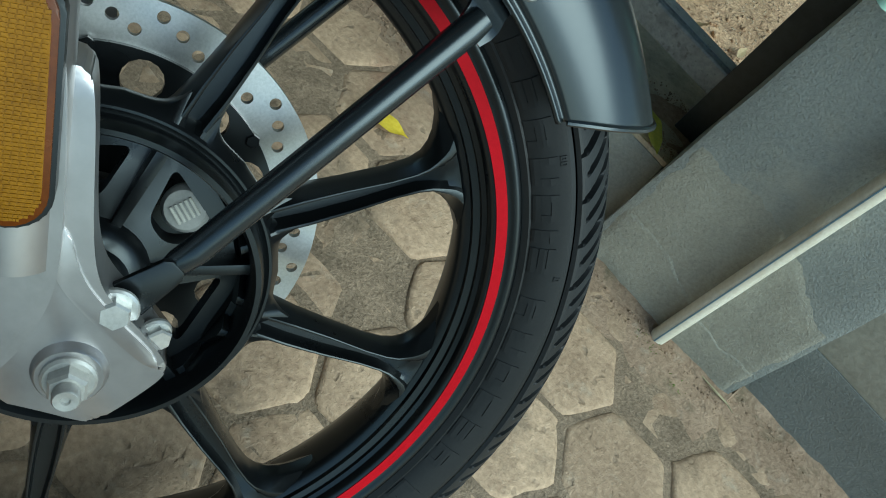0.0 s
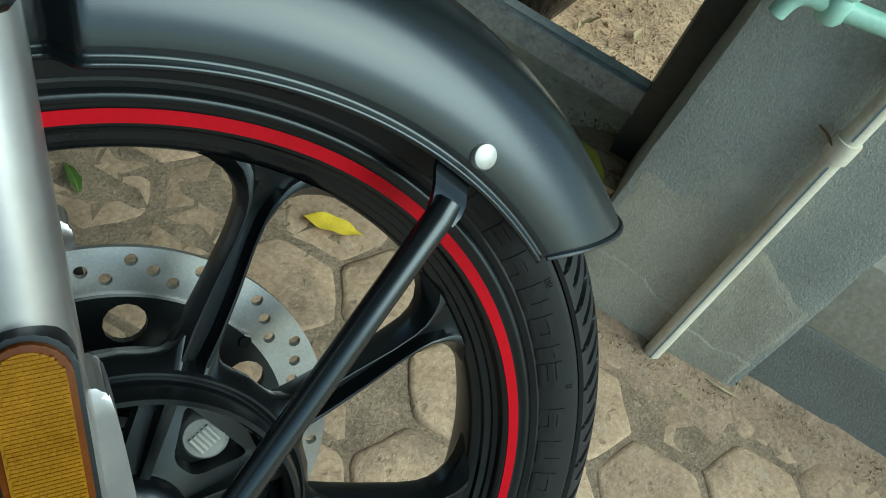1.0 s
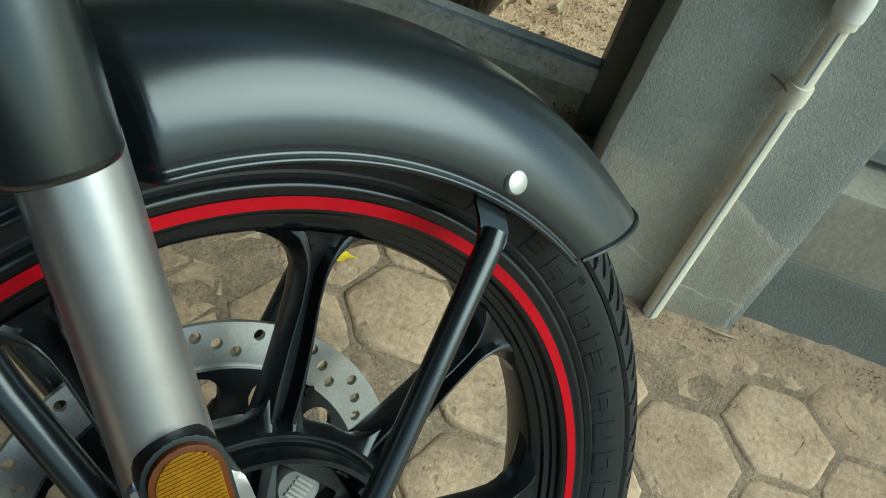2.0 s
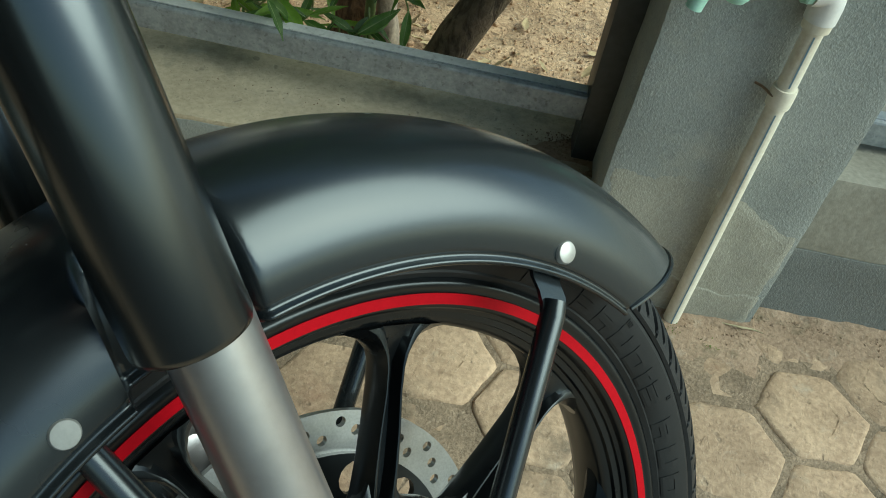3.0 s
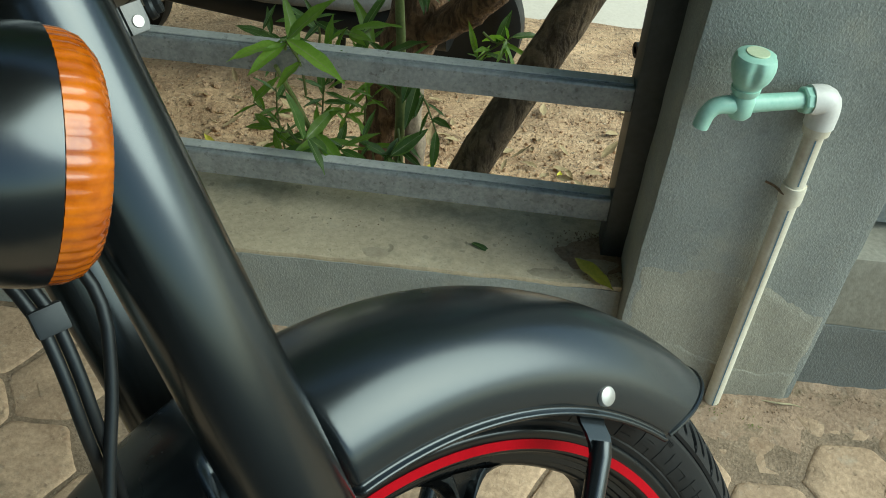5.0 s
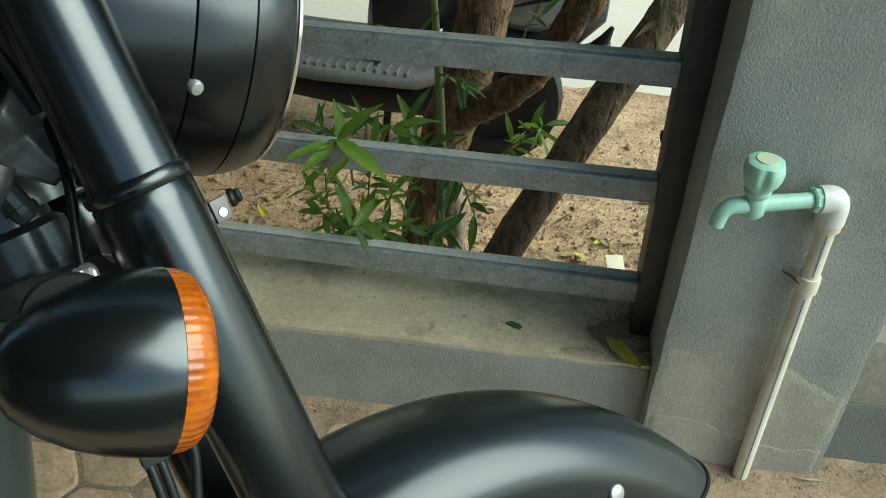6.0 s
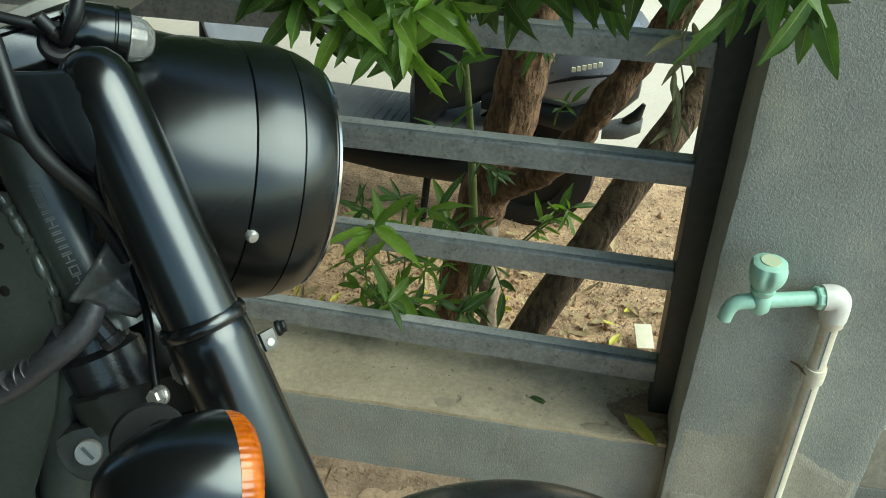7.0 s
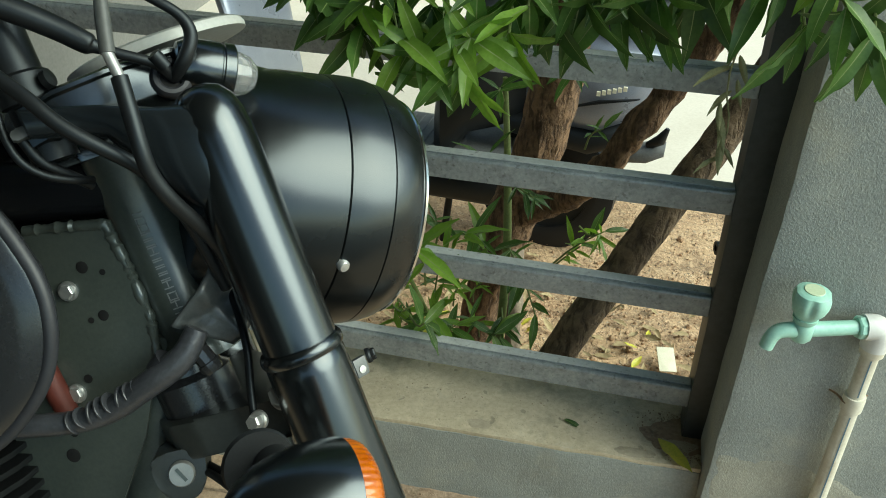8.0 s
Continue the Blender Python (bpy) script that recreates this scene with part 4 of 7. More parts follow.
def letter_box(bm, a, wide, r0, r1, stroke=0.0021, bars=(0, 1, 2, 3)):
    """A raised outline the size of one moulded letter."""
    deg = math.degrees(stroke / 0.265)
    spans = [(a - wide / 2, a + wide / 2, r1 - stroke, r1), (a - wide / 2, a + wide / 2, r0, r0 + stroke), (a - wide / 2, a - wide / 2 + deg, r0, r1), (a + wide / 2 - deg, a + wide / 2, r0, r1), (a - wide / 2, a + wide / 2, (r0 + r1) / 2 - stroke / 2, (r0 + r1) / 2 + stroke / 2)]
    for k in bars:
        b0, b1, q0, q1 = spans[k]
        n = 3
        for i in range(n):
            qa, qb = q0 + (q1 - q0) * i / n, q0 + (q1 - q0) * (i + 1) / n
            c = []
            for h in (-0.0008, 0.0006):
                for b, q in ((b0, qa), (b1, qa), (b1, qb), (b0, qb)):
                    c.append(bm.verts.new(polar(q, b, -side_y(q) - h)))
            bm.faces.new(c[4:])
            for j in range(4):
                bm.faces.new((c[j], c[(j + 1) % 4], c[4 + (j + 1) % 4], c[4 + j]))


rnd = random.Random(3)


def letter(a, wide, r0, r1, stroke=0.0021, bars=(0, 1, 2, 3)):
    bm = bmesh.new()
    letter_box(bm, a, wide, r0, r1, stroke, bars)
    part("raised_letter", bm, M_RUBBER, wheel, smooth=0)


SHAPES = ((0, 1, 2, 3), (0, 1, 3), (0, 1, 2, 4), (0, 2, 3, 4), (1, 2, 3))
for k, a in enumerate((46.0, 40.5, 35.0, 29.5, 24.0, 18.6, 14.4, 10.6, 2.6, -3.0, -8.6, -14.2, -19.8, -25.4, -34.0, -39.8)):
    letter(a, 3.9 if k not in (6,) else 1.9, 0.2535, 0.2680, 0.0044, SHAPES[k % 5])
for a in (80, 78.5, 77, 75, 73.5, 70, 68, 66):
    letter(a, 1.0, 0.2570, 0.2620, 0.0009)
for a in (25.6, 24.8, 8.0):
    letter(a, 0.6, 0.2695, 0.2735, 0.0008)


# spokes
def spoke(deg):
    bm = bmesh.new()
    rings = []
    for r, w, g in ((0.084, 0.030, 0.10), (0.091, 0.0225, 0.22), (0.098, 0.0168, 0.10), (0.108, 0.0132, 0.20), (0.125, 0.0108, 0.36), (0.150, 0.0086, 0.47), (0.176, 0.0072, 0.40), (0.191, 0.0082, 0.34), (0.199, 0.0115, 0.26), (0.2045, 0.0165, 0.22), (0.209, 0.0230, 0.16), (0.213, 0.0325, 0.1), (0.2166, 0.0470, 0.06)):
        top = -0.0195
        dip = 0.0015 + 0.0090 * min(1.0, max(0.0, (0.2166 - r) / 0.026))
        k = 0.16 + 0.95 * g
        half = [(0.80, 0.004), (1.0, 0.000), (1.0, -0.0080), (0.96, -0.0105), (k + 0.29, top + 0.0016), (k + 0.24, top + 0.0002), (k + 0.16, top), (k + 0.08, top + 0.0004), (k + 0.02, top + 0.0020), (k - 0.10, top + dip)]
        sec = [(-w * u, y) for u, y in half] + [(w * u, y) for u, y in half[::-1]]
        ring = []
        for t, y in sec:
            rr = math.sqrt(max(r * r - t * t, 1e-6)) if r > 0.19 or r < 0.095 else r
            a = radians(deg)
            ring.append(at(rr * math.cos(a) - t * math.sin(a), y, rr * math.sin(a) + t * math.cos(a)))
        rings.append(ring)
    grid_faces(bm, rings)
    return bm


for k in range(9):
    part("spoke", spoke(64.3 - 40 * k), M_WHEEL, wheel, smooth=28)

# web between hub and spokes: its outer edge sweeps up into each spoke
bm = bmesh.new()
rings = []
for i in range(360):
    d = abs((i - 64.3 + 20) % 40 - 20)
    edge = 0.1045 + 0.0160 * math.exp(-max(0.0, d - 4.6) / 2.3) * min(1.0, max(0.0, (d - 2.0) / 1.6)) + 0.0012 * (d / 20) ** 4
    rings.append([polar(r, i, -h) for r, h in ((0.0945, 0.0200), (0.0975, 0.0212), (0.0990, 0.0228), (0.1005, 0.0228), (0.1018, 0.0208), (edge - 0.0010, 0.0150), (edge, 0.0130), (edge + 0.0002, 0.0100), (edge - 0.0012, 0.0040), (0.0985, 0.0000), (0.0945, 0.0000))])
grid_faces(bm, rings, close_v=True, caps=False)
part("hub_web", bm, M_WHEEL, wheel, "black web that flows into the spokes", smooth=32)

# hub: raised outer ring, dished web with windows, boss
hub = part("hub", lathe([(0.0960, 0.012), (0.0955, 0.030), (0.0935, 0.0365), (0.0905, 0.0365), (0.0885, 0.033), (0.0880, -0.012), (0.0960, -0.014)], AXLE, 96, closed=True), M_WHEEL, wheel, "black drum shaped hub ring", smooth=30)
part("hub_step", lathe([(0.0985, 0.000), (0.0985, 0.017), (0.0955, 0.0215), (0.0945, 0.0215), (0.0945, 0.000)], AXLE, 96, closed=True), M_WHEEL, wheel, smooth=30)
def loop_edges(bm, pts):
    vs = [bm.verts.new(p) for p in pts]
    return [bm.edges.new((vs[i], vs[(i + 1) % len(vs)])) for i in range(len(vs))]


def circle(cx, cy, r, n, z=0.0):
    return [Vector((cx + r * math.cos(2 * math.pi * k / n), cy + r * math.sin(2 * math.pi * k / n), z)) for k in range(n)]


# hub face: one dished plate with six rounded windows and a rib beside each
def window(mid, half, r0, r1, n=5):
    """A rounded opening between two radii, as an outline."""
    pts = []
    for a, r in ((-half, r1), (half, r1), (half * 0.55, r0), (-half * 0.55, r0)):
        pts.append(Vector((r * math.cos(radians(mid + a)), r * math.sin(radians(mid + a)), 0)))
    out = []
    for k in range(4):
        p, q, w = pts[k - 1], pts[k], pts[(k + 1) % 4]
        d = 0.007
        a, b = q + (p - q).normalized() * d, q + (w - q).normalized() * d
        out += [a.lerp(q, i / n).lerp(q.lerp(b, i / n), i / n) for i in range(n + 1)]
    return out


bm = bmesh.new()
edges = loop_edges(bm, circle(0, 0, 0.0885, 96)) + loop_edges(bm, circle(0, 0, 0.030, 48))
for k in range(6):
    edges += loop_edges(bm, window(37 + 60 * k, 21, 0.044, 0.076))
bmesh.ops.triangle_fill(bm, use_beauty=True, use_dissolve=False, edges=edges)
for v in bm.verts:
    v.co.z = 0.006 + 0.010 * max(0.0, 1 - (v.co.length - 0.03) / 0.05)
grown = bmesh.ops.extrude_face_region(bm, geom=bm.faces[:])
for v in grown["geom"]:
    if isinstance(v, bmesh.types.BMVert):
        v.co.z -= 0.012
bm.transform(UPRIGHT)
part("hub_face", bm, M_WHEEL, wheel, "black dished hub face with windows", smooth=25)
for k in range(6):
    m = UPRIGHT @ Matrix.Rotation(radians(67 + 60 * k), 4, "Z")
    part("hub_rib", slab([(0.030, -0.0030), (0.089, -0.0035), (0.089, 0.0035), (0.030, 0.0030)], 0.004, 0.0195, m, 0.0012), M_WHEEL, wheel, smooth=30)
part("hub_boss", lathe([(0.0, -0.03), (0.034, -0.03), (0.034, 0.020), (0.029, 0.028), (0.024, 0.030), (0.024, 0.050), (0.0, 0.050)], AXLE, 40), M_WHEEL, wheel)
sf = frame_of(at(0.0490, -0.0020, 0.0370), way(-0.20, -0.95, 0.22), way(0.8, 0, 0.6))
part("sensor_cover", lathe([(0.0, -0.012), (0.0130, -0.012), (0.0140, -0.006), (0.0140, 0.000), (0.0115, 0.0035), (0.0, 0.0050)], sf, 28), M_ENGRAVE, wheel, "small grey ribbed plastic cover")
for k in range(5):
    part("sensor_rib", box((-0.0065 + 0.0030 * k, -0.006, 0.002), (-0.0049 + 0.0030 * k, 0.005, 0.0058), sf, 0.0003), M_DIAL, wheel)

# brake disc: one ring with drilled holes, on a black carrier
def drilled(outer, inner, holes, h0, h1):
    """A flat ring, outlined by two circles and holes, with thickness."""
    bm = bmesh.new()
    edges = loop_edges(bm, circle(0, 0, outer, 120)) + loop_edges(bm, circle(0, 0, inner, 96))
    for x, y, r in holes:
        edges += loop_edges(bm, circle(x, y, r, 14))
    bmesh.ops.triangle_fill(bm, use_beauty=True, use_dissolve=False, edges=edges)
    for v in bm.verts:
        v.co.z = h0
    geom = bmesh.ops.extrude_face_region(bm, geom=bm.faces[:])
    for v in geom["geom"]:
        if isinstance(v, bmesh.types.BMVert):
            v.co.z = h1
    return bm


holes = []
for k in range(20):
    a = 78 - 18 * k
    for r, d in ((0.1305, 0), (0.1247, -6), (0.1188, -12)):
        holes.append((r * math.cos(radians(a + d)), r * math.sin(radians(a + d)), 0.0038))
bm = drilled(0.1385, 0.1085, holes, -0.0565, -0.0520)
bm.transform(UPRIGHT)
part("brake_disc", bm, M_DISC, wheel, "drilled bright steel brake disc", smooth=30)
holes = [(0.0925 * math.cos(radians(78 - 27.5 * k)), 0.0925 * math.sin(radians(78 - 27.5 * k)), 0.0125) for k in range(13)]
bm = drilled(0.1095, 0.030, holes, -0.0535, -0.0480)
bm.transform(UPRIGHT)
part("disc_carrier", bm, M_WHEEL, wheel, smooth=30)
for k in range(6):
    part("disc_rivet", hexnut(polar(0.107, 96 - 60 * k, 0.050), way(0, -1, 0), 0.0045, 0.004), M_WHEEL, wheel)

# mudguard
def guard_point(u, deg):
    """u from -1 (right lip) over 0 (crest) to 1 (left lip)."""
    a = u * math.pi / 2
    s, c = math.sin(a), math.cos(a)
    r = 0.2625 + 0.0725 * abs(c) ** 0.82
    back = 102.8 - 57.0 * max(0.0, r - 0.268)
    k = min(1.0, max(0.0, (deg - 88.0) / 2.4)) * min(1.0, max(0.0, (back - deg) / 0.8))
    k = 3 * k * k - 2 * k ** 3
    hw = 0.0715 - 0.0225 * k * abs(s) ** 2
    y = hw * math.copysign(abs(s) ** 0.78, s)
    edge = max(0.0, (abs(u) - 0.72) / 0.28)
    y -= 0.0055 * edge ** 2 * math.copysign(1, u)
    r += 0.003 * max(0.0, (36 - deg) / 16) ** 1.6 * c
    # rolled lip with a groove above it
    e = abs(u)
    if e > 0.982:
        y += 0.0030 * math.sin(math.pi * min(1.0, (e - 0.982) / 0.022)) ** 0.7 * math.copysign(1, u)
    elif e > 0.962:
        y -= 0.0010 * math.sin(math.pi * (e - 0.962) / 0.020) * math.copysign(1, u)
    return polar(r, deg, y)


bm = bmesh.new()
US = [-1, -0.997, -0.994, -0.990, -0.986, -0.982, -0.977, -0.972, -0.967, -0.962, -0.950, -0.930, -0.905, -0.88]
US = US + [-0.85 + 1.7 * k / 40 for k in range(41)] + [-u for u in US[::-1]]
ND = 240
rings = []
for i in range(ND + 1):
    ring = []
    for u in US:
        start = 25.0 + 8.2 * abs(u) ** 1.9
        ring.append(guard_point(u, start + (158 - start) * (i / ND) ** 1.0))
    rings.append(ring)
grid_faces(bm, rings, close_u=False)
guard = part("mudguard", bm, M_MATTE, bike, "satin dark grey front mudguard", smooth=60)
sol = guard.modifiers.new("sheet", "SOLIDIFY")
sol.thickness, sol.offset = 0.0025, -1
# rolled front edge
part("front_bead", tube([guard_point(u, 24.95 + 8.2 * abs(u) ** 1.9) for u in [-0.965 + 1.93 * k / 48 for k in range(49)]], 0.0019, 8), M_MATTE, guard)
for side in (-1, 1):
    for deg, r in ((48.6, 0.2775), (108.0, 0.2790)):
        p = polar(r, deg, side * 0.0682)
        q = 0.80 if deg < 60 else 0.75
        part("bolt_head", lathe([(0.0, -0.002), (0.0088 * q, -0.002), (0.0088 * q, 0.0010), (0.0078 * q, 0.0024), (0.0045 * q, 0.0032), (0.0, 0.0034)], frame_of(p, way(0.05, side, 0.12)), 28), M_STEELDULL if deg < 60 else M_ENGRAVE, guard, "bright domed bolt head" if deg < 60 else "dull domed bolt head")

# stays between fork foot and mudguard
for side in (-1, 1):
    y = side * 0.0865
    stay = part("stay", tube([at(0.0385, y, 0.0490), at(0.0425, y, 0.0520), at(0.050, y, 0.0595), at(0.155, side * 0.0800, 0.1855), at(0.1605, side * 0.0785, 0.1915)], [0.0050, 0.0068, 0.0072, 0.0072, 0.0062], 24), M_MATTE, bike, "satin black tubular stay")
    # bent tab that runs up behind the mudguard's lip
    bm = bmesh.new()
    rings = []
    for r, w, y0 in ((0.2410, 2.0, 0.0790), (0.2470, 2.3, 0.0775), (0.2530, 2.5, 0.0735), (0.2590, 2.55, 0.0665), (0.2650, 2.55, 0.0625), (0.2840, 2.5, 0.0610)):
        rings.append([polar(r, 49.6 + w, side * y0), polar(r, 49.6 - w, side * y0), polar(r, 49.6 - w, side * (y0 - 0.003)), polar(r, 49.6 + w, side * (y0 - 0.003))])
    grid_faces(bm, rings)
    part("stay_tab", bm, M_MATTE, stay)
    m = frame_of(at(0.0200, side * 0.0935, 0.0315), way(0, side, 0), way(0.72, 0, 0.69))
    part("stay_foot", slab([(-0.0115, -0.004), (-0.0115, 0.004), (-0.008, 0.0095), (0.000, 0.0110), (0.012, 0.0090), (0.028, 0.0068), (0.031, 0.004), (0.031, -0.004), (0.028, -0.0068), (0.012, -0.0090), (0.000, -0.0110), (-0.008, -0.0095)], -0.0035, 0.0, m if side < 0 else m @ Matrix.Diagonal((1, 1, -1, 1)), 0.0008), M_WHEEL, stay)
    rear = part("stay", tube([at(-0.045, side * 0.080, 0.10), at(-0.072, side * 0.066, 0.20), at(-0.086, side * 0.050, 0.268)], [0.009, 0.008, 0.007], 20), M_MATTE, bike, "satin black rear stay")

# fork legs
def rounded(outline, times=2):
    """The same outline with its corners cut round."""
    pts = [Vector(p) for p in outline]
    for _ in range(times):
        pts = [q for k in range(len(pts)) for q in (pts[k].lerp(pts[(k + 1) % len(pts)], 0.25), pts[k].lerp(pts[(k + 1) % len(pts)], 0.75))]
    return [(p.x, p.y) for p in pts]


FORK = way(0, 0, 1)
for side in (-1, 1):
    y = 0.103 * side
    base = frame_of(at(-0.0275, y, 0), FORK, way(1, 0, 0))
    leg = part("fork_leg", lathe([(0.0, 0.055), (0.0205, 0.060), (0.0208, 0.14), (0.0200, 0.19), (0.0195, 0.24), (0.0195, 0.30), (0.0, 0.30)], base, 64), M_SILVER, bike, "silver painted lower fork leg")
    # cast foot with the axle clamp
    outline = [(-0.0470, 0.150), (-0.0490, 0.030), (-0.0465, 0.000), (-0.034, -0.018), (-0.012, -0.024), (0.006, -0.030), (0.014, -0.030), (0.038, -0.006), (0.0425, 0.002), (0.0415, 0.008), (0.028, 0.026), (0.016, 0.038), (0.0085, 0.050), (0.0045, 0.072), (0.0015, 0.135), (-0.003, 0.150)]
    m = STEER @ pose(0, 0, 0, 90, 0, 0) if side < 0 else STEER @ pose(0, 0, 0, 90, 0, 0) @ Matrix.Diagonal((1, 1, -1, 1))
    part("fork_foot", slab(rounded(outline), 0.076, 0.1060, m, 0.0035), M_SILVER, leg, smooth=50)
    part("foot_rib", slab(rounded([(-0.010, 0.078), (-0.004, 0.074), (0.001, 0.053), (0.013, 0.036), (0.040, 0.008), (0.036, 0.002), (0.010, 0.026), (-0.006, 0.044), (-0.012, 0.060)]), 0.103, 0.1074, m, 0.0012), M_SILVER, leg)
    part("foot_rib", slab(rounded([(-0.0490, 0.004), (-0.0490, 0.080), (-0.0490, 0.155), (-0.044, 0.172), (-0.030, 0.180), (-0.016, 0.172), (-0.0095, 0.155), (-0.0075, 0.110), (-0.0065, 0.060), (-0.012, 0.036), (-0.024, 0.012), (-0.036, 0.000), (-0.045, -0.002)]), 0.100, 0.1165, m, 0.0045), M_SILVER, leg)
    boss = frame_of(at(0, side * 0.1015, 0), way(0, side, 0), way(1, 0, 0))
    part("axle_boss", lathe([(0.0, 0.0), (0.0180, 0.0), (0.0172, 0.0045), (0.0160, 0.0060), (0.0160, 0.0080), (0.0148, 0.0095), (0.0, 0.0095)], boss, 40), M_SILVER, leg)
    part("axle_nut", hexnut(boss @ Vector((0, 0, 0.0095)), way(0, side, 0), 0.0098, 0.0105, 0.0125), M_STEELDULL, leg, "dull zinc axle nut", smooth=25)
    part("axle_end", lathe([(0.0, 0.018), (0.0062, 0.018), (0.0062, 0.0255), (0.0054, 0.0265), (0.0022, 0.0262), (0.0016, 0.0250), (0.0, 0.0250)], boss, 24), M_STEELDULL, leg)
    part("stay_bolt", hexnut(at(0.0165, side * 0.0990, 0.0322), way(0, side, 0), 0.0080, 0.0085, 0.0112), M_STEEL, leg, "bright flanged bolt", smooth=25)
    part("clamp_bolt", hexnut(at(0.0350, side * 0.0940, 0.0165), way(0.35, side, -0.1), 0.0070, 0.008, 0.0085), M_STEEL, leg, smooth=25)
    # upper cover, ring, shroud
    axis = frame_of(at(-0.0330, y, 0), FORK, way(1, 0, 0))
    part("fork_cover", lathe([(0.0212, 0.305), (0.0212, 0.2925), (0.0232, 0.2917), (0.0240, 0.2923), (0.0247, 0.2950), (0.0247, 0.530), (0.0246, 0.540), (0.0243, 0.5475), (0.0228, 0.5505), (0.0, 0.5505)], axis, 72), M_SATIN, leg, "satin black fork cover", smooth=50)
    part("shroud_ring", lathe([(0.0, 0.5490), (0.0249, 0.5495), (0.0256, 0.5510), (0.0259, 0.5530), (0.0255, 0.5552), (0.0243, 0.5570), (0.0, 0.5575)], axis, 72), M_SATIN, leg, smooth=50)
    shroud = part("upper_shroud", lathe([(0.0, 0.556), (0.0228, 0.557), (0.0226, 0.60), (0.0224, 0.65), (0.0221, 0.686), (0.0210, 0.697), (0.0180, 0.7065), (0.0130, 0.7130), (0.0065, 0.7160), (0.0, 0.7165)], frame_of(at(-0.0325, y, 0), FORK, way(1, 0, 0)), 64), M_SATIN, leg, "satin black fork shroud", smooth=60)
    bm = bmesh.new()
    rings = []
    for x, yc, z0, z1, hy in ((-0.028, 0.103, 0.635, 0.7035, 0.0190), (-0.042, 0.1028, 0.636, 0.7085, 0.0196), (-0.050, 0.1010, 0.644, 0.7105, 0.0172), (-0.059, 0.0975, 0.656, 0.7130, 0.0140), (-0.067, 0.0935, 0.670, 0.7165, 0.0120), (-0.075, 0.0890, 0.687, 0.7205, 0.0105), (-0.084, 0.0835, 0.7055, 0.7245, 0.0090), (-0.100, 0.0750, 0.7130, 0.7300, 0.0085), (-0.120, 0.0660, 0.7190, 0.7360, 0.0080)):
        ring = []
        for k in range(24):
            a = 2 * math.pi * k / 24
            c, q = math.cos(a), math.sin(a)
            ring.append(at(x, side * yc + hy * math.copysign(abs(c) ** 0.7, c), (z0 + z1) / 2 + (z1 - z0) / 2 * math.copysign(abs(q) ** (0.5 if q > 0 else 1.0), q)))
        rings.append(ring)
    grid_faces(bm, rings)
    # lighter black than the shroud, to paint in the ground it would reflect
    part("shroud_arm", bm, M_MATTE, shroud, smooth=50)

# reflector on the right leg
ref = [(0.0145 * math.cos(radians(a)), 0.034 + 0.0145 * math.sin(radians(a))) for a in range(0, 181, 15)] + [(0.0145 * math.cos(radians(a)), -0.034 + 0.0145 * math.sin(radians(a))) for a in range(180, 361, 15)]
m = STEER @ pose(0, 0, 0, 90, 0, 0) @ pose(-0.0265, 0.137, 0)
reflector = part("side_reflector", slab([(x * 1.16, z * 1.06) for x, z in ref], 0.117, 0.1290, m, 0.002), M_PLASTIC, bike, "black backed amber side reflector")
part("reflector_rim", slab([(x * 1.03, z * 1.01) for x, z in ref], 0.128, 0.1318, m, 0.0012), M_AMBERDEEP, reflector)
bm = slab([(x * 0.86, z * 0.955) for x, z in ref], 0.130, 0.1324, m, 0.0004)
for row in range(52):
    z = -0.0450 + row * 0.00175
    half = 0.0118 if abs(z) < 0.034 else max(0.002, math.sqrt(max(0.0, 0.0122 ** 2 - (abs(z) - 0.034) ** 2)))
    for k in range(9):
        x = -half + (2 * half) * (k + 0.5) / 9
        box((x - half / 9 * 0.8 + 0.0004 * (row % 3), z - 0.0006, 0.1322), (x + half / 9 * 0.8 + 0.0004 * (row % 3), z + 0.0006, 0.1329), m, 0.0, bm=bm)
part("reflector_lens", bm, M_AMBER, reflector, "amber prismatic lens", smooth=0)

# headlamp and nacelle
TIP = radians(26.5)
HX, HV = way(math.cos(TIP), 0, -math.sin(TIP)), way(math.sin(TIP), 0, math.cos(TIP))
HEAD = frame_of(at(0.0330, 0, 0.6275) + HV * 0.0035, HX, HV)
lamp = part("headlamp", lathe([(0.0, -0.088), (0.045, -0.087), (0.068, -0.080), (0.0795, -0.066), (0.0848, -0.047), (0.0876, -0.022), (0.0892, 0.0052), (0.0892, 0.0055), (0.0878, 0.0062), (0.0893, 0.0070), (0.0905, 0.016), (0.0909, 0.027), (0.0902, 0.0368), (0.0888, 0.0375), (0.0898, 0.0382), (0.0884, 0.047), (0.0850, 0.057), (0.0805, 0.0638), (0.0, 0.0638)], HEAD, 120), M_LAMP, bike, "round satin black headlamp shell", smooth=30)
part("lamp_rim", lathe([(0.0805, 0.0630), (0.0816, 0.0641), (0.0810, 0.0661), (0.0770, 0.0680), (0.0742, 0.0678), (0.0742, 0.0645)], HEAD, 96, closed=True), M_CHROME, lamp, "thin chrome rim")
part("lamp_glass", lathe([(0.0730, 0.0690), (0.055, 0.076), (0.028, 0.0810), (0.0, 0.0825), (0.0, 0.0810), (0.028, 0.0795), (0.055, 0.0745), (0.0725, 0.0680)], HEAD, 64, closed=True), M_GLASS, lamp, "clear headlamp glass")
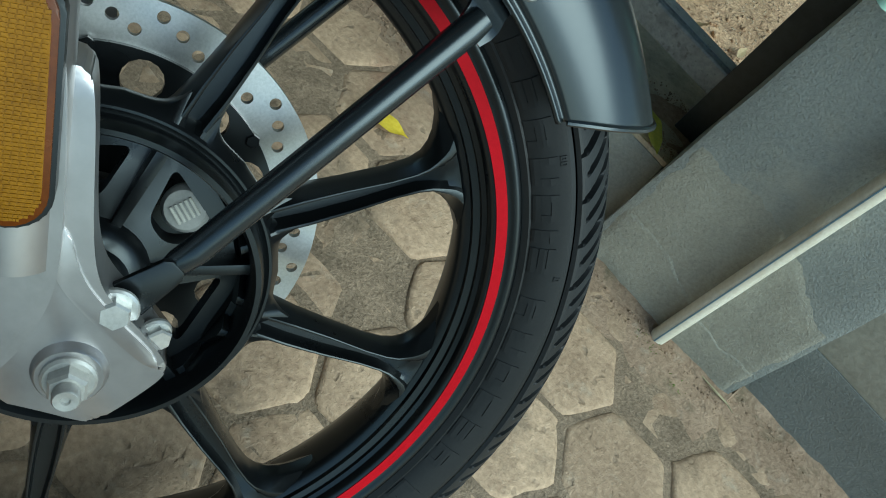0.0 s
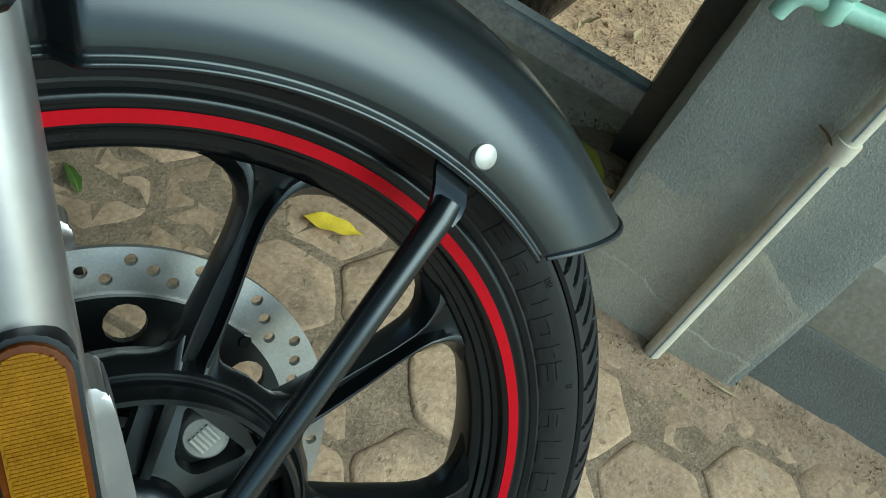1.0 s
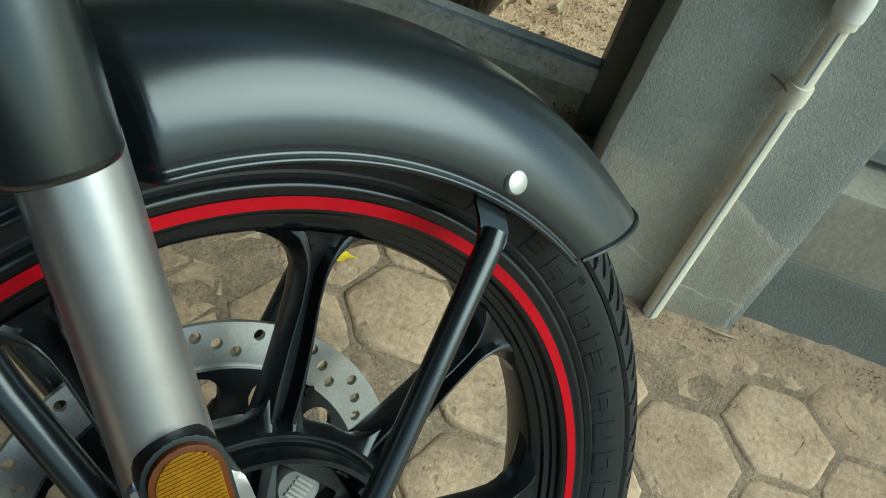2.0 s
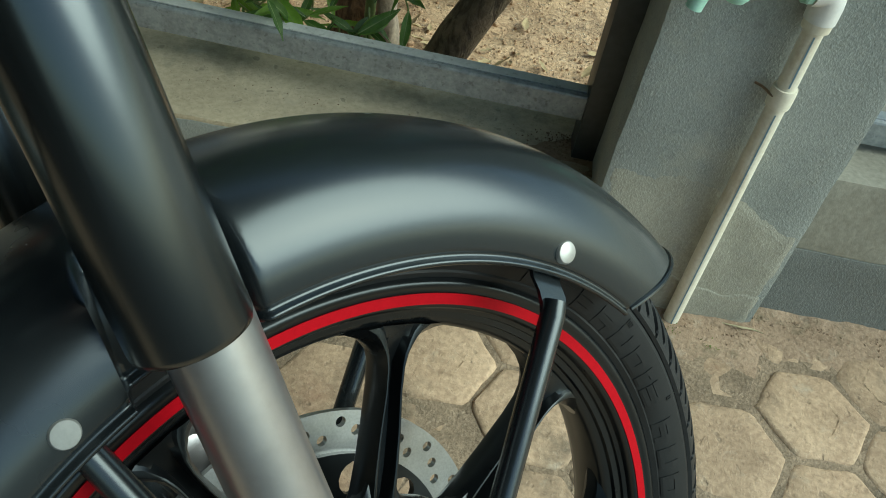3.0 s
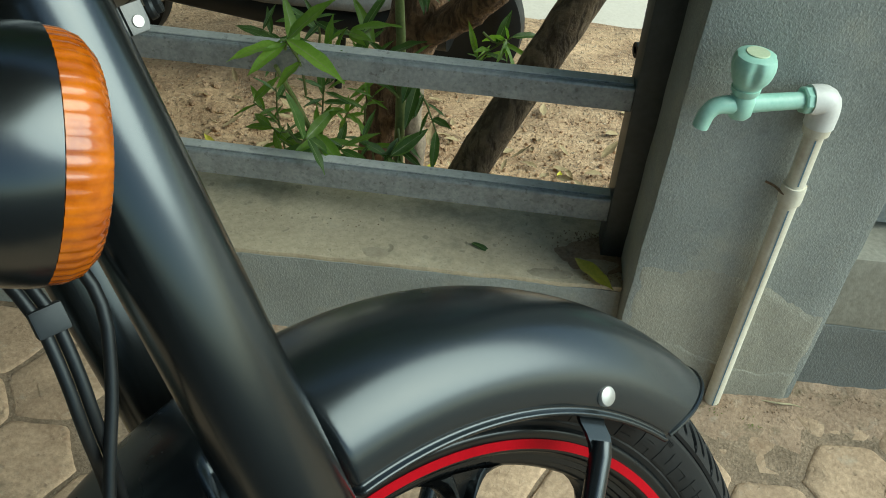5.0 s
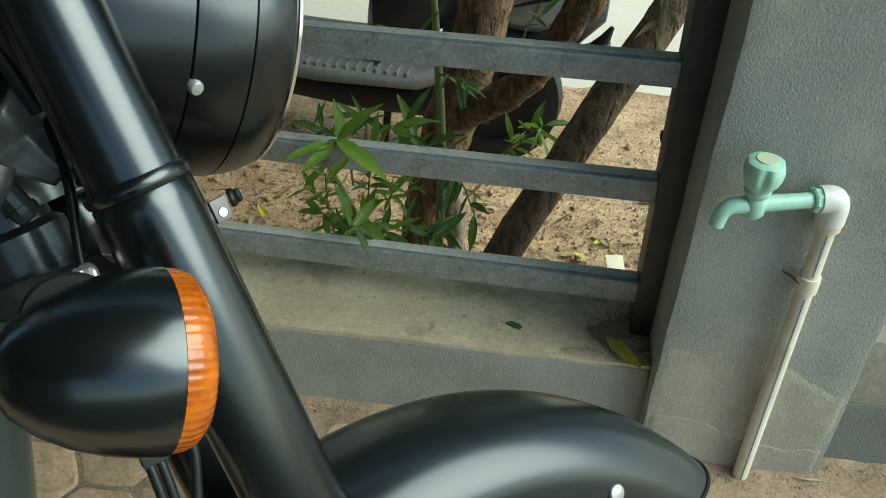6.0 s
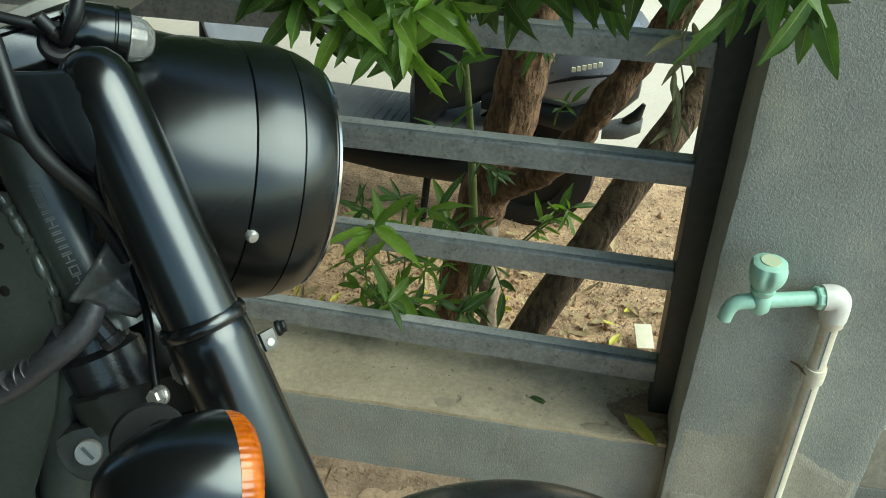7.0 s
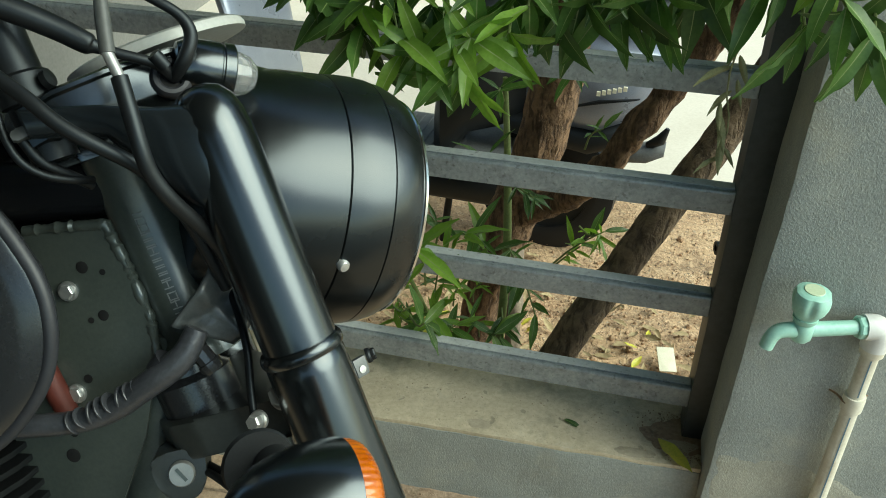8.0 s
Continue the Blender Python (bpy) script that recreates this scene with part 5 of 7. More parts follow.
for a in (211.0, 149.0):
    q = HEAD @ Vector((-0.0485, 0.0762 if a > 180 else -0.0762, 0.009))
    n = (q - HEAD @ Vector((0, 0, -0.010))).normalized()
    part("lamp_screw", lathe([(0.0, -0.003), (0.0042, -0.003), (0.0042, 0.001), (0.0032, 0.0024), (0.0, 0.0030)], frame_of(q, n), 20), M_STEEL, lamp, "bright screw head")

for side in (-1, 1):
    part("lamp_ear", box((-0.035, -0.006, -0.050), (0.004, 0.006, 0.036), STEER @ pose(-0.012, side * 0.074, 0.655, 0, 0, side * 6), 0.004), M_SATIN, lamp, "black headlamp bracket")

# instrument cowl on top of the nacelle
bm = bmesh.new()
rings = []
for x, hw, zr in ((-0.120, 0.058, 0.7370), (-0.100, 0.067, 0.7410), (-0.070, 0.0712, 0.7435), (-0.030, 0.0715, 0.7445), (-0.012, 0.0690, 0.7430), (-0.003, 0.0640, 0.7395), (0.003, 0.0560, 0.7340)):
    half = [(hw - 0.006, 0.655 if x > -0.06 else zr - 0.026), (hw, zr - 0.022), (hw, zr - 0.0045), (hw + 0.0022, zr - 0.0028), (hw + 0.0022, zr - 0.0006), (hw - 0.001, zr + 0.0008), (hw * 0.8, zr + 0.0025), (hw * 0.5, zr + 0.005)]
    rings.append([at(x, y, z) for y, z in [(-y, z) for y, z in half] + [(0, zr + 0.0062)] + half[::-1]])
grid_faces(bm, rings)
cowl = part("instrument_cowl", bm, M_SATIN, bike, "satin black instrument cowl", smooth=50)
bm = bmesh.new()
rings = []
for x, hw, zc, hz in ((-0.060, 0.055, 0.700, 0.034), (-0.030, 0.0600, 0.698, 0.0400), (0.000, 0.0580, 0.694, 0.0440), (0.016, 0.0550, 0.690, 0.0460), (0.032, 0.050, 0.684, 0.0460), (0.048, 0.043, 0.678, 0.0430), (0.064, 0.034, 0.672, 0.0370), (0.080, 0.022, 0.668, 0.0260)):
    ring = []
    for k in range(40):
        a = 2 * math.pi * k / 40
        c, e = math.cos(a), math.sin(a)
        ring.append(at(x, hw * math.copysign(abs(c) ** 0.9, c), zc + hz * math.copysign(abs(e) ** 0.9, e)))
    rings.append(ring)
grid_faces(bm, rings)
part("nacelle", bm, M_SATIN, cowl, "satin black nacelle under the instrument cowl", smooth=60)
# the pale colour paints in sky reflected by the dial's bezel
part("dial_cover", lathe([(0.0, 0.0), (0.0605, 0.0), (0.0610, 0.003), (0.0595, 0.0060), (0.0550, 0.0078), (0.0, 0.0085)], frame_of(at(-0.018, -0.002, 0.7500), way(-0.03, 0, 1)), 64), M_DIAL, cowl, "dial cover painted pale for the sky it reflects")
for side in (-1, 1):
    pod = frame_of(at(-0.0375, side * 0.0670, 0.7400), HX, HV)
    part("pilot_lamp", lathe([(0.0, 0.006), (0.0080, 0.0065), (0.0130, 0.009), (0.0158, 0.014), (0.0170, 0.021), (0.0174, 0.028), (0.0174, 0.0345), (0.0166, 0.0352), (0.0166, 0.0360), (0.0177, 0.0366), (0.0177, 0.0428), (0.0168, 0.0436), (0.0, 0.0436)], pod, 48), M_SATIN, cowl, smooth=30)
    part("pilot_lens", lathe([(0.0140, 0.043), (0.0138, 0.047), (0.0120, 0.0535), (0.0075, 0.0585), (0.0, 0.0605), (0.0, 0.0585), (0.006, 0.0565), (0.0105, 0.052), (0.0125, 0.047), (0.0128, 0.043)], pod, 14, closed=True), M_GLASS, cowl, "small clear pilot lamp", smooth=0)
    part("pilot_reflector", lathe([(0.0124, 0.0438), (0.0110, 0.0455), (0.004, 0.0490), (0.0, 0.0495), (0.0, 0.0438)], pod, 12), M_CHROME, cowl, smooth=0)
g = frame_of(at(-0.0350, -0.0715, 0.7275), way(-0.12, -0.96, 0.18))
grommet = part("grommet", lathe([(0.0068, -0.001), (0.0068, 0.0035), (0.0082, 0.0050), (0.0105, 0.0048), (0.0122, 0.0030), (0.0126, 0.0), (0.0126, -0.001)], g, 40, closed=True), M_GREYRUB, cowl, "grey rubber cable grommet")
# black disc that paints the shade inside the grommet
part("grommet_hole", lathe([(0.0, 0.0), (0.0070, 0.0), (0.0070, 0.0015), (0.0, 0.0015)], g, 32), M_HOLE_SHADE, grommet)

# cables
cable = part("cable", tube([at(-0.135, -0.070, 0.812), at(-0.1032, -0.075, 0.7868), at(-0.0846, -0.076, 0.7707), at(-0.0745, -0.077, 0.7598), at(-0.0715, -0.077, 0.7570), at(-0.0700, -0.0775, 0.7555), at(-0.0600, -0.080, 0.7480), at(-0.0480, -0.082, 0.7405), at(-0.0400, -0.0810, 0.7350), at(-0.0355, -0.0760, 0.7290)], [0.0075, 0.0072, 0.0068, 0.0064, 0.0060, 0.0034, 0.0030, 0.0030, 0.0036, 0.0036], 16, smoothing=2), M_PLASTIC, bike, "black throttle cable in its rubber sleeve")
part("cable_collar", lathe([(0.0030, -0.006), (0.0040, -0.006), (0.0042, 0.0), (0.0040, 0.004), (0.0030, 0.004)], frame_of(at(-0.0405, -0.0845, 0.7367), way(0.42, 0.2, -0.85)), 20), M_PLASTIC, cable)
part("cable", tube([at(-0.075, -0.050, 0.815), at(-0.048, -0.078, 0.790), at(-0.0308, -0.088, 0.7694), at(-0.0215, -0.0890, 0.7590), at(-0.0185, -0.0890, 0.7500), at(-0.0205, -0.0885, 0.7425), at(-0.0270, -0.0870, 0.7345), at(-0.0325, -0.0800, 0.7290), at(-0.0345, -0.0740, 0.7270)], [0.0030, 0.0030, 0.0030, 0.0032, 0.0038, 0.0042, 0.0042, 0.0040, 0.0036], 16, smoothing=2), M_PLASTIC, bike, "black looped cable")
hose = part("brake_hose", tube([at(-0.0727, -0.1180, 0.7310), at(-0.0742, -0.1190, 0.7190), at(-0.0756, -0.1195, 0.7073), at(-0.0775, -0.1190, 0.6920), at(-0.0772, -0.1150, 0.6780), at(-0.0715, -0.1100, 0.6620), at(-0.0610, -0.1000, 0.6450), at(-0.0500, -0.0900, 0.6250), at(-0.0460, -0.0800, 0.5900)], 0.0046, 18, smoothing=2), M_PLASTIC, bike, "black front brake hose")
part("hose_pipe", tube([at(-0.0735, -0.1175, 0.7450), at(-0.0731, -0.1178, 0.7380), at(-0.0727, -0.1180, 0.7300)], 0.0031, 16), M_STEELDULL, hose, "bright hose pipe")
part("hose_ferrule", tube([at(-0.0560, -0.1100, 0.8000), at(-0.0640, -0.1140, 0.7760), at(-0.0685, -0.1160, 0.7620), at(-0.0735, -0.1175, 0.7440)], [0.0030, 0.0034, 0.0040, 0.0040], 16), M_SLEEVE, hose, "grey hose sleeve")
part("cable", tube([at(-0.128, -0.080, 0.760), at(-0.1160, -0.095, 0.7371), at(-0.1082, -0.100, 0.7194), at(-0.0966, -0.103, 0.7044), at(-0.0792, -0.103, 0.6863), at(-0.0700, -0.098, 0.6713), at(-0.060, -0.085, 0.645), at(-0.052, -0.07, 0.60)], 0.0042, 14, smoothing=2), M_PLASTIC, bike, "black wiring cable")
part("cable", tube([at(-0.0480, -0.060, 0.605), at(-0.0550, -0.078, 0.566), at(-0.0665, -0.080, 0.535), at(-0.0745, -0.085, 0.508), at(-0.0700, -0.100, 0.465), at(-0.0625, -0.110, 0.437), at(-0.0765, -0.110, 0.402), at(-0.0915, -0.110, 0.376), at(-0.1107, -0.108, 0.3365), at(-0.135, -0.100, 0.290), at(-0.16, -0.085, 0.22)], 0.0026, 12, smoothing=2), M_PLASTIC, bike, "thin black speedometer cable")
part("cable", tube([at(-0.128, -0.055, 0.750), at(-0.1318, -0.060, 0.7164), at(-0.1233, -0.060, 0.7000), at(-0.1053, -0.058, 0.6900), at(-0.0955, -0.050, 0.6880)], 0.0024, 10, smoothing=2), M_PLASTIC, bike, "thin black wire")
part("cable", tube([at(-0.1231, -0.056, 0.7234), at(-0.1190, -0.056, 0.7060), at(-0.1080, -0.052, 0.6960), at(-0.0960, -0.044, 0.6850)], 0.0032, 10, smoothing=2), M_PLASTIC, bike, "black wire")
part("wire_plug", slab(rounded([(-0.0055, -0.003), (0.0055, -0.0035), (0.006, 0.002), (0.002, 0.0035), (-0.0045, 0.0035)], 1), -0.003, 0.003, frame_of(at(-0.1231, -0.062, 0.7234), way(-0.1, -1, 0.2), way(1, 0, 0.2)), 0.0012), M_SLEEVE, bike, "dull grey wire plug")
for off in (0.0, 0.0052):
    twin = part("cable", tube([at(x + off + 0.004, y, z) for x, y, z in ((-0.106, -0.020, 0.490), (-0.1040, -0.060, 0.492), (-0.1005, -0.088, 0.485), (-0.0905, -0.108, 0.443), (-0.0935, -0.111, 0.415), (-0.0975, -0.110, 0.392), (-0.0990, -0.100, 0.370), (-0.1010, -0.070, 0.340))], 0.0025, 12, smoothing=2), M_PLASTIC, bike, "black braided cable")
part("cable_band", box((-0.0062, -0.0042, -0.0055), (0.0062, 0.0042, 0.0055), frame_of(at(-0.0842, -0.1088, 0.4365), way(0.08, 0.1, 1), way(1, 0, 0)), 0.0014), M_PLASTIC, twin, "black cable band")

# handlebar stem and riser, at the top yoke
bar = part("handlebar", tube([at(-0.125, 0.36, 0.80), at(-0.12, 0.22, 0.815), at(-0.118, 0.06, 0.79), at(-0.118, 0.0, 0.785), at(-0.118, -0.05, 0.790), at(-0.135, -0.10, 0.80), at(-0.20, -0.17, 0.81)], 0.011, 18, smoothing=2), M_SATIN, bike, "black tubular handlebar")
part("riser", lathe([(0.0, -0.06), (0.0135, -0.06), (0.0135, -0.026), (0.0165, -0.025), (0.0165, -0.010), (0.0135, -0.008), (0.0135, 0.060), (0.0, 0.032)], frame_of(at(-0.1090, -0.046, 0.765), FORK), 32), M_PLASTIC, bar, "black handlebar riser")
part("clamp_screw", lathe([(0.0, 0.0), (0.0052, 0.0), (0.0052, 0.004), (0.0, 0.005)], frame_of(at(-0.0995, -0.0630, 0.7475), way(0.7, -0.6, 0.1)), 18), M_PLASTIC, bar)
part("top_yoke", slab([(-0.112, -0.026), (-0.095, -0.036), (-0.045, -0.040), (-0.030, -0.036), (-0.03, 0.0), (-0.030, 0.036), (-0.045, 0.040), (-0.095, 0.036), (-0.112, 0.026)], 0.700, 0.708, STEER, 0.002), M_SATIN, bike, "satin black top yoke")
part("bottom_yoke", slab([(-0.112, -0.030), (-0.100, -0.045), (-0.075, -0.060), (-0.052, -0.085), (-0.048, -0.108), (-0.018, -0.108), (-0.020, -0.04), (-0.020, 0.04), (-0.018, 0.108), (-0.048, 0.108), (-0.052, 0.085), (-0.075, 0.060), (-0.100, 0.045), (-0.112, 0.030)], 0.502, 0.528, STEER, 0.004), M_CAST, bike, "black bottom yoke")
part("steering_lock_nut", lathe([(0.0, 0.528), (0.026, 0.528), (0.026, 0.548), (0.021, 0.552), (0.021, 0.566), (0.0, 0.566)], frame_of(at(-0.082, -0.012, 0), FORK), 44), M_TANK, bike, "glossy black lower steering bearing", smooth=30)
bolt = part("pinch_bolt", hexnut(at(-0.0690, -0.0900, 0.5220), way(-0.75, -0.62, 0.2), 0.0048, 0.009, 0.0060), M_STEEL, bike, "bright pinch bolt", smooth=20)
part("pinch_nut", hexnut(at(-0.0505, -0.092, 0.5290), way(-0.55, -0.62, 0.4), 0.0072, 0.009, 0.0092), M_STEEL, bolt, smooth=20)
part("stem_nut", hexnut(at(-0.0800, -0.047, 0.5215), way(-0.3, -0.9, 0.2), 0.0058, 0.007, 0.0), M_PLASTIC, bolt, smooth=20)
lock = part("steering_lock", slab(rounded([(-0.0175, 0.016), (0.016, 0.014), (0.0165, 0.000), (0.010, -0.0165), (-0.002, -0.0205), (-0.0135, -0.014), (-0.0175, 0.000)]), -0.030, 0.0, frame_of(at(-0.1155, -0.0330, 0.4975), way(-0.35, -0.93, 0.05), way(0.94, -0.36, -0.1)), 0.002), M_CAST, bike, "dark grey steering lock")
kf = frame_of(at(-0.1153, -0.0335, 0.4975), way(-0.35, -0.93, 0.05), way(0.94, -0.36, -0.1))
part("key_barrel", lathe([(0.0, 0.0), (0.0085, 0.0), (0.0085, 0.0022), (0.0076, 0.0034), (0.0, 0.0034)], kf, 28), M_STEELDULL, lock, "dull key barrel")
part("key_slot", box((-0.0010, -0.0050, 0.0034), (0.0010, 0.0050, 0.0040), kf @ pose(0, 0, 0, 0, 0, 25)), M_FRAME, lock)
clip = part("cable_clip", slab([(-0.0045, -0.006), (0.004, -0.006), (0.005, -0.002), (0.005, 0.006), (-0.0045, 0.006)], -0.003, 0.0015, frame_of(at(-0.001, -0.0975, 0.5240), way(0.15, -1, 0), way(1, 0.15, 0)), 0.001), M_GREYBOOT, bike, "dark grey steel cable clip")
part("clip_face", lathe([(0.0, 0.0015), (0.0026, 0.0015), (0.0024, 0.0022), (0.0, 0.0024)], frame_of(at(-0.001, -0.0975, 0.5225), way(0.15, -1, 0), way(1, 0.15, 0)), 20), M_STEELDULL, clip, "pale clip face")
part("clip_bolt", hexnut(at(0.0085, -0.089, 0.5260), way(0.8, -0.4, 0), 0.0040, 0.006, 0.0050), M_PLASTIC, clip, smooth=20)

# indicator
for side in (-1, 1):
    IND = frame_of(at(-0.0755, side * 0.2045, 0.4985), HX, HV)
    ind = part("indicator", lathe([(0.0, -0.0570), (0.0080, -0.0555), (0.0155, -0.0505), (0.0225, -0.0420), (0.0278, -0.0320), (0.0315, -0.0210), (0.0336, -0.0100), (0.0342, -0.0040), (0.0342, -0.0004), (0.0330, 0.0), (0.0, 0.0)], IND, 56), M_SATIN, bike, "bullet shaped satin black indicator", smooth=50)
    lens = lathe([(0.0, 0.0), (0.0336, 0.0), (0.0334, 0.0045), (0.0320, 0.0085), (0.0285, 0.0118), (0.0200, 0.0140), (0.0, 0.0150)], IND, 224)
    turned = IND.inverted()
    for v in lens.verts:
        p = turned @ v.co
        k = 1 - 0.012 * (0.5 + 0.5 * math.cos(56 * math.atan2(p.y, p.x))) ** 2
        v.co = IND @ Vector((p.x * k, p.y * k, p.z))
    part("indicator_lens", lens, M_LENS, ind, "ribbed orange lens", smooth=50)
    part("indicator_stem", tube([at(-0.098, side * 0.188, 0.505), at(-0.087, side * 0.160, 0.512), at(-0.078, side * 0.125, 0.515)], [0.014, 0.0125, 0.0095], 24), M_PLASTIC, ind)
    part("stem_rubber", lathe([(0.0, 0.0), (0.0190, 0.0), (0.0200, 0.003), (0.0170, 0.008), (0.0, 0.010)], frame_of(at(-0.0905, side * 0.146, 0.5160), way(0.1, -side, 0.05)), 28), M_RUBBER, ind)

# main frame
ht = part("head_tube", lathe([(0.0, 0.008), (0.0250, 0.008), (0.0250, 0.020), (0.0225, 0.024), (0.0225, 0.140), (0.0245, 0.143), (0.0245, 0.152), (0.0, 0.152)], frame_of(fr(0.0215, 0, 0), FORK), 48), M_FRAME, bike, "black steering head tube")
bm = bmesh.new()
rnd = random.Random(8)
for k in range(15):
    z = 0.1085 - 0.0046 * k
    m = frame_of(fr(0.0215 + 0.0226 * math.sin(radians(17)), -0.0226 * math.cos(radians(17)), z), FRAME.to_3x3() @ Vector((math.sin(radians(17)), -math.cos(radians(17)), 0)), FORK)
    for dx, dy, w, h in rnd.choice((((0.0014, 0, 0.0006, 0.005), (-0.0014, 0, 0.0006, 0.005)), ((0, 0.0022, 0.0034, 0.0006), (0, -0.0022, 0.0034, 0.0006), (-0.0014, 0, 0.0006, 0.005)), ((0, 0, 0.0034, 0.0006), (0.0014, 0, 0.0006, 0.005)))):
        box((dx * 1.15 - w * 0.65, dy * 1.15 - h * 0.60, 0), (dx * 1.15 + w * 0.65, dy * 1.15 + h * 0.60, 0.0004), m, bm=bm)
part("stamped_number", bm, M_ENGRAVE, ht, "stamped frame number as plain bars", smooth=0)
gus_out = [(0.010, 0.112), (-0.048, 0.124), (-0.10, 0.10), (-0.12, 0.0), (-0.14, -0.10), (-0.19, -0.28), (-0.155, -0.29), (-0.072, -0.075), (-0.030, -0.030), (0.000, 0.016), (0.0095, 0.040)]
FRAME_SIDE = FRAME @ pose(0, 0, 0, 90, 0, 0)
for side in (-1, 1):
    h = (0.0215, 0.0245) if side < 0 else (-0.0245, -0.0215)
    plate = part("gusset", slab(gus_out, h[0], h[1], FRAME_SIDE, 0.0006), M_FRAME, bike, "greenish black frame gusset plate")
    if side < 0:
        for x, z in ((-0.0361, 0.0786), (-0.0619, 0.0129)):
            part("gusset_bolt", hexnut(fr(x, -0.0245, z), FRAME.to_3x3() @ Vector((0, -1, 0)), 0.0052, 0.0050, 0.0066), M_STEEL, plate, "bright flanged bolt", smooth=20)
        # flat black discs paint the shade of drilled holes on the plate
        for x, z, r in ((-0.0205, 0.0900, 0.0040), (-0.0205, 0.0566, 0.0036), (-0.0085, 0.0830, 0.0020), (-0.0300, 0.0560, 0.0020), (-0.0850, -0.0274, 0.0050), (-0.0770, -0.0125, 0.0030), (-0.050, 0.020, 0.003)):
            part("gusset_hole", lathe([(0.0, -0.001), (r, -0.001), (r, 0.0004), (r * 0.96, 0.0005), (0.0, 0.0005)], frame_of(fr(x, -0.0245, z), FRAME.to_3x3() @ Vector((0, -1, 0))), 20), M_HOLE_SHADE, plate, "black disc for the shade in a drilled hole")
        weld = [fr(-0.048, -0.0235, 0.1235), fr(-0.02, -0.0245, 0.1175), fr(0.006, -0.0235, 0.1105), fr(0.0075, -0.0215, 0.080), fr(0.0075, -0.0215, 0.045), fr(0.001, -0.0225, 0.018)]
        pts = []
        for p, q in zip(weld, weld[1:]):
            pts += [p.lerp(q, k / 12) for k in range(12)]
        part("weld_bead", tube(pts, [0.0026 + 0.0018 * rnd.random() for _ in pts], 10), M_FRAME, plate)
part("top_tube", tube([fr(0.012, 0, 0.130), fr(-0.05, 0, 0.146), fr(-0.16, 0, 0.185), fr(-0.5, 0, 0.26)], 0.0195, 28), M_TANK, bike, "black frame top tube")
part("down_tube", tube([fr(0.008, 0, 0.03), fr(-0.05, 0, -0.06), fr(-0.14, 0, -0.25), fr(-0.22, 0, -0.42)], 0.0195, 28), M_FRAME, bike, "black frame down tube")

tank_side = [(-0.030, 0.178), (-0.012, 0.155), (-0.002, 0.1300), (0.0036, 0.1017), (0.0025, 0.0830), (-0.0040, 0.0636), (-0.0135, 0.0480), (-0.0266, 0.0354), (-0.0440, 0.0240), (-0.0650, 0.0138), (-0.11, 0.004), (-0.30, 0.01), (-0.42, 0.06), (-0.42, 0.22), (-0.25, 0.26), (-0.10, 0.23)]


def tank_ring(scale, y):
    c = Vector((-0.16, 0.12))
    return [fr(c.x + (x - c.x) * scale, y, c.y + (z - c.y) * scale) for x, z in tank_side]


tank = None
for side in (-1, 1):
    bm = bmesh.new()
    grid_faces(bm, [tank_ring(0.60, side * 0.076), tank_ring(0.90, side * 0.079), tank_ring(0.965, side * 0.084), tank_ring(0.995, side * 0.091), tank_ring(1.0, side * 0.096), tank_ring(0.995, side * 0.101), tank_ring(0.965, side * 0.103), tank_ring(0.955, side * 0.1045), tank_ring(0.90, side * 0.107), tank_ring(0.78, side * 0.110), tank_ring(0.5, side * 0.112)])
    if side < 0:
        tank = part("fuel_tank", bm, M_TANK, bike, "gloss black fuel tank", smooth=60)
        part("tank_edge", tube([p for p in tank_ring(0.992, -0.0985)], 0.0042, 12, smoothing=2), M_GREYRUB, tank, "grey rubber tank edging")
    else:
        part("tank_side", bm, M_TANK, tank, smooth=60)
bm = bmesh.new()
grid_faces(bm, [[fr(x, y * 0.06, z) for y, z in ((-1, 0.175), (-0.5, 0.235), (0.5, 0.235), (1, 0.175))] for x in (-0.42, -0.06)])
part("tank_top", bm, M_TANK, tank)

# cylinder with cooling fins below the tank
engine = part("engine", lathe([(0.0, -0.16), (0.040, -0.16), (0.040, 0.02), (0.0, 0.02)], frame_of(fr(-0.185, 0, 0), FORK), 32), M_PLASTIC, bike, "black engine cylinder")
for k in range(9):
    out = [(-0.066, -0.030), (-0.066, 0.030), (-0.070, 0.046), (-0.079, 0.057), (-0.092, 0.062), (-0.20, 0.062), (-0.20, -0.062), (-0.092, -0.062), (-0.079, -0.057), (-0.070, -0.046)]
    part("cooling_fin", slab(out, -0.0022, 0.0022, FRAME @ pose(-0.052, 0, -0.012 - 0.0095 * k, 0, 18, 0) @ Matrix.Diagonal((1, 1.35, 1, 1)), 0.0010), M_PLASTIC, engine)
part("engine_mount", tube([fr(-0.0715, -0.030, 0.036), fr(-0.0705, -0.031, 0.018), fr(-0.070, -0.030, 0.000)], [0.0068, 0.0075, 0.0068], 16), M_REDPART, bike, "dull red rubber plug")

# taped wiring loom and rubber boot
loom = part("wiring_loom", tube([fr(-0.16, -0.058, 0.030), fr(-0.10, -0.060, 0.014), fr(-0.0721, -0.061, 0.0095), fr(-0.0441, -0.059, 0.0026), fr(-0.0167, -0.058, 0.0036), fr(0.0049, -0.058, 0.0107), fr(0.0232, -0.057, 0.0162), fr(0.0386, -0.054, 0.0215), fr(0.0496, -0.048, 0.0340)], [0.0068, 0.0070, 0.0072, 0.0074, 0.0078, 0.0080, 0.0088, 0.0082, 0.007], 18, smoothing=2), M_TAPE, bike, "wiring loom wrapped in black tape")
bm = bmesh.new()
pa, pb = fr(-0.045, -0.061, 0.004), fr(0.012, -0.0575, 0.0125)
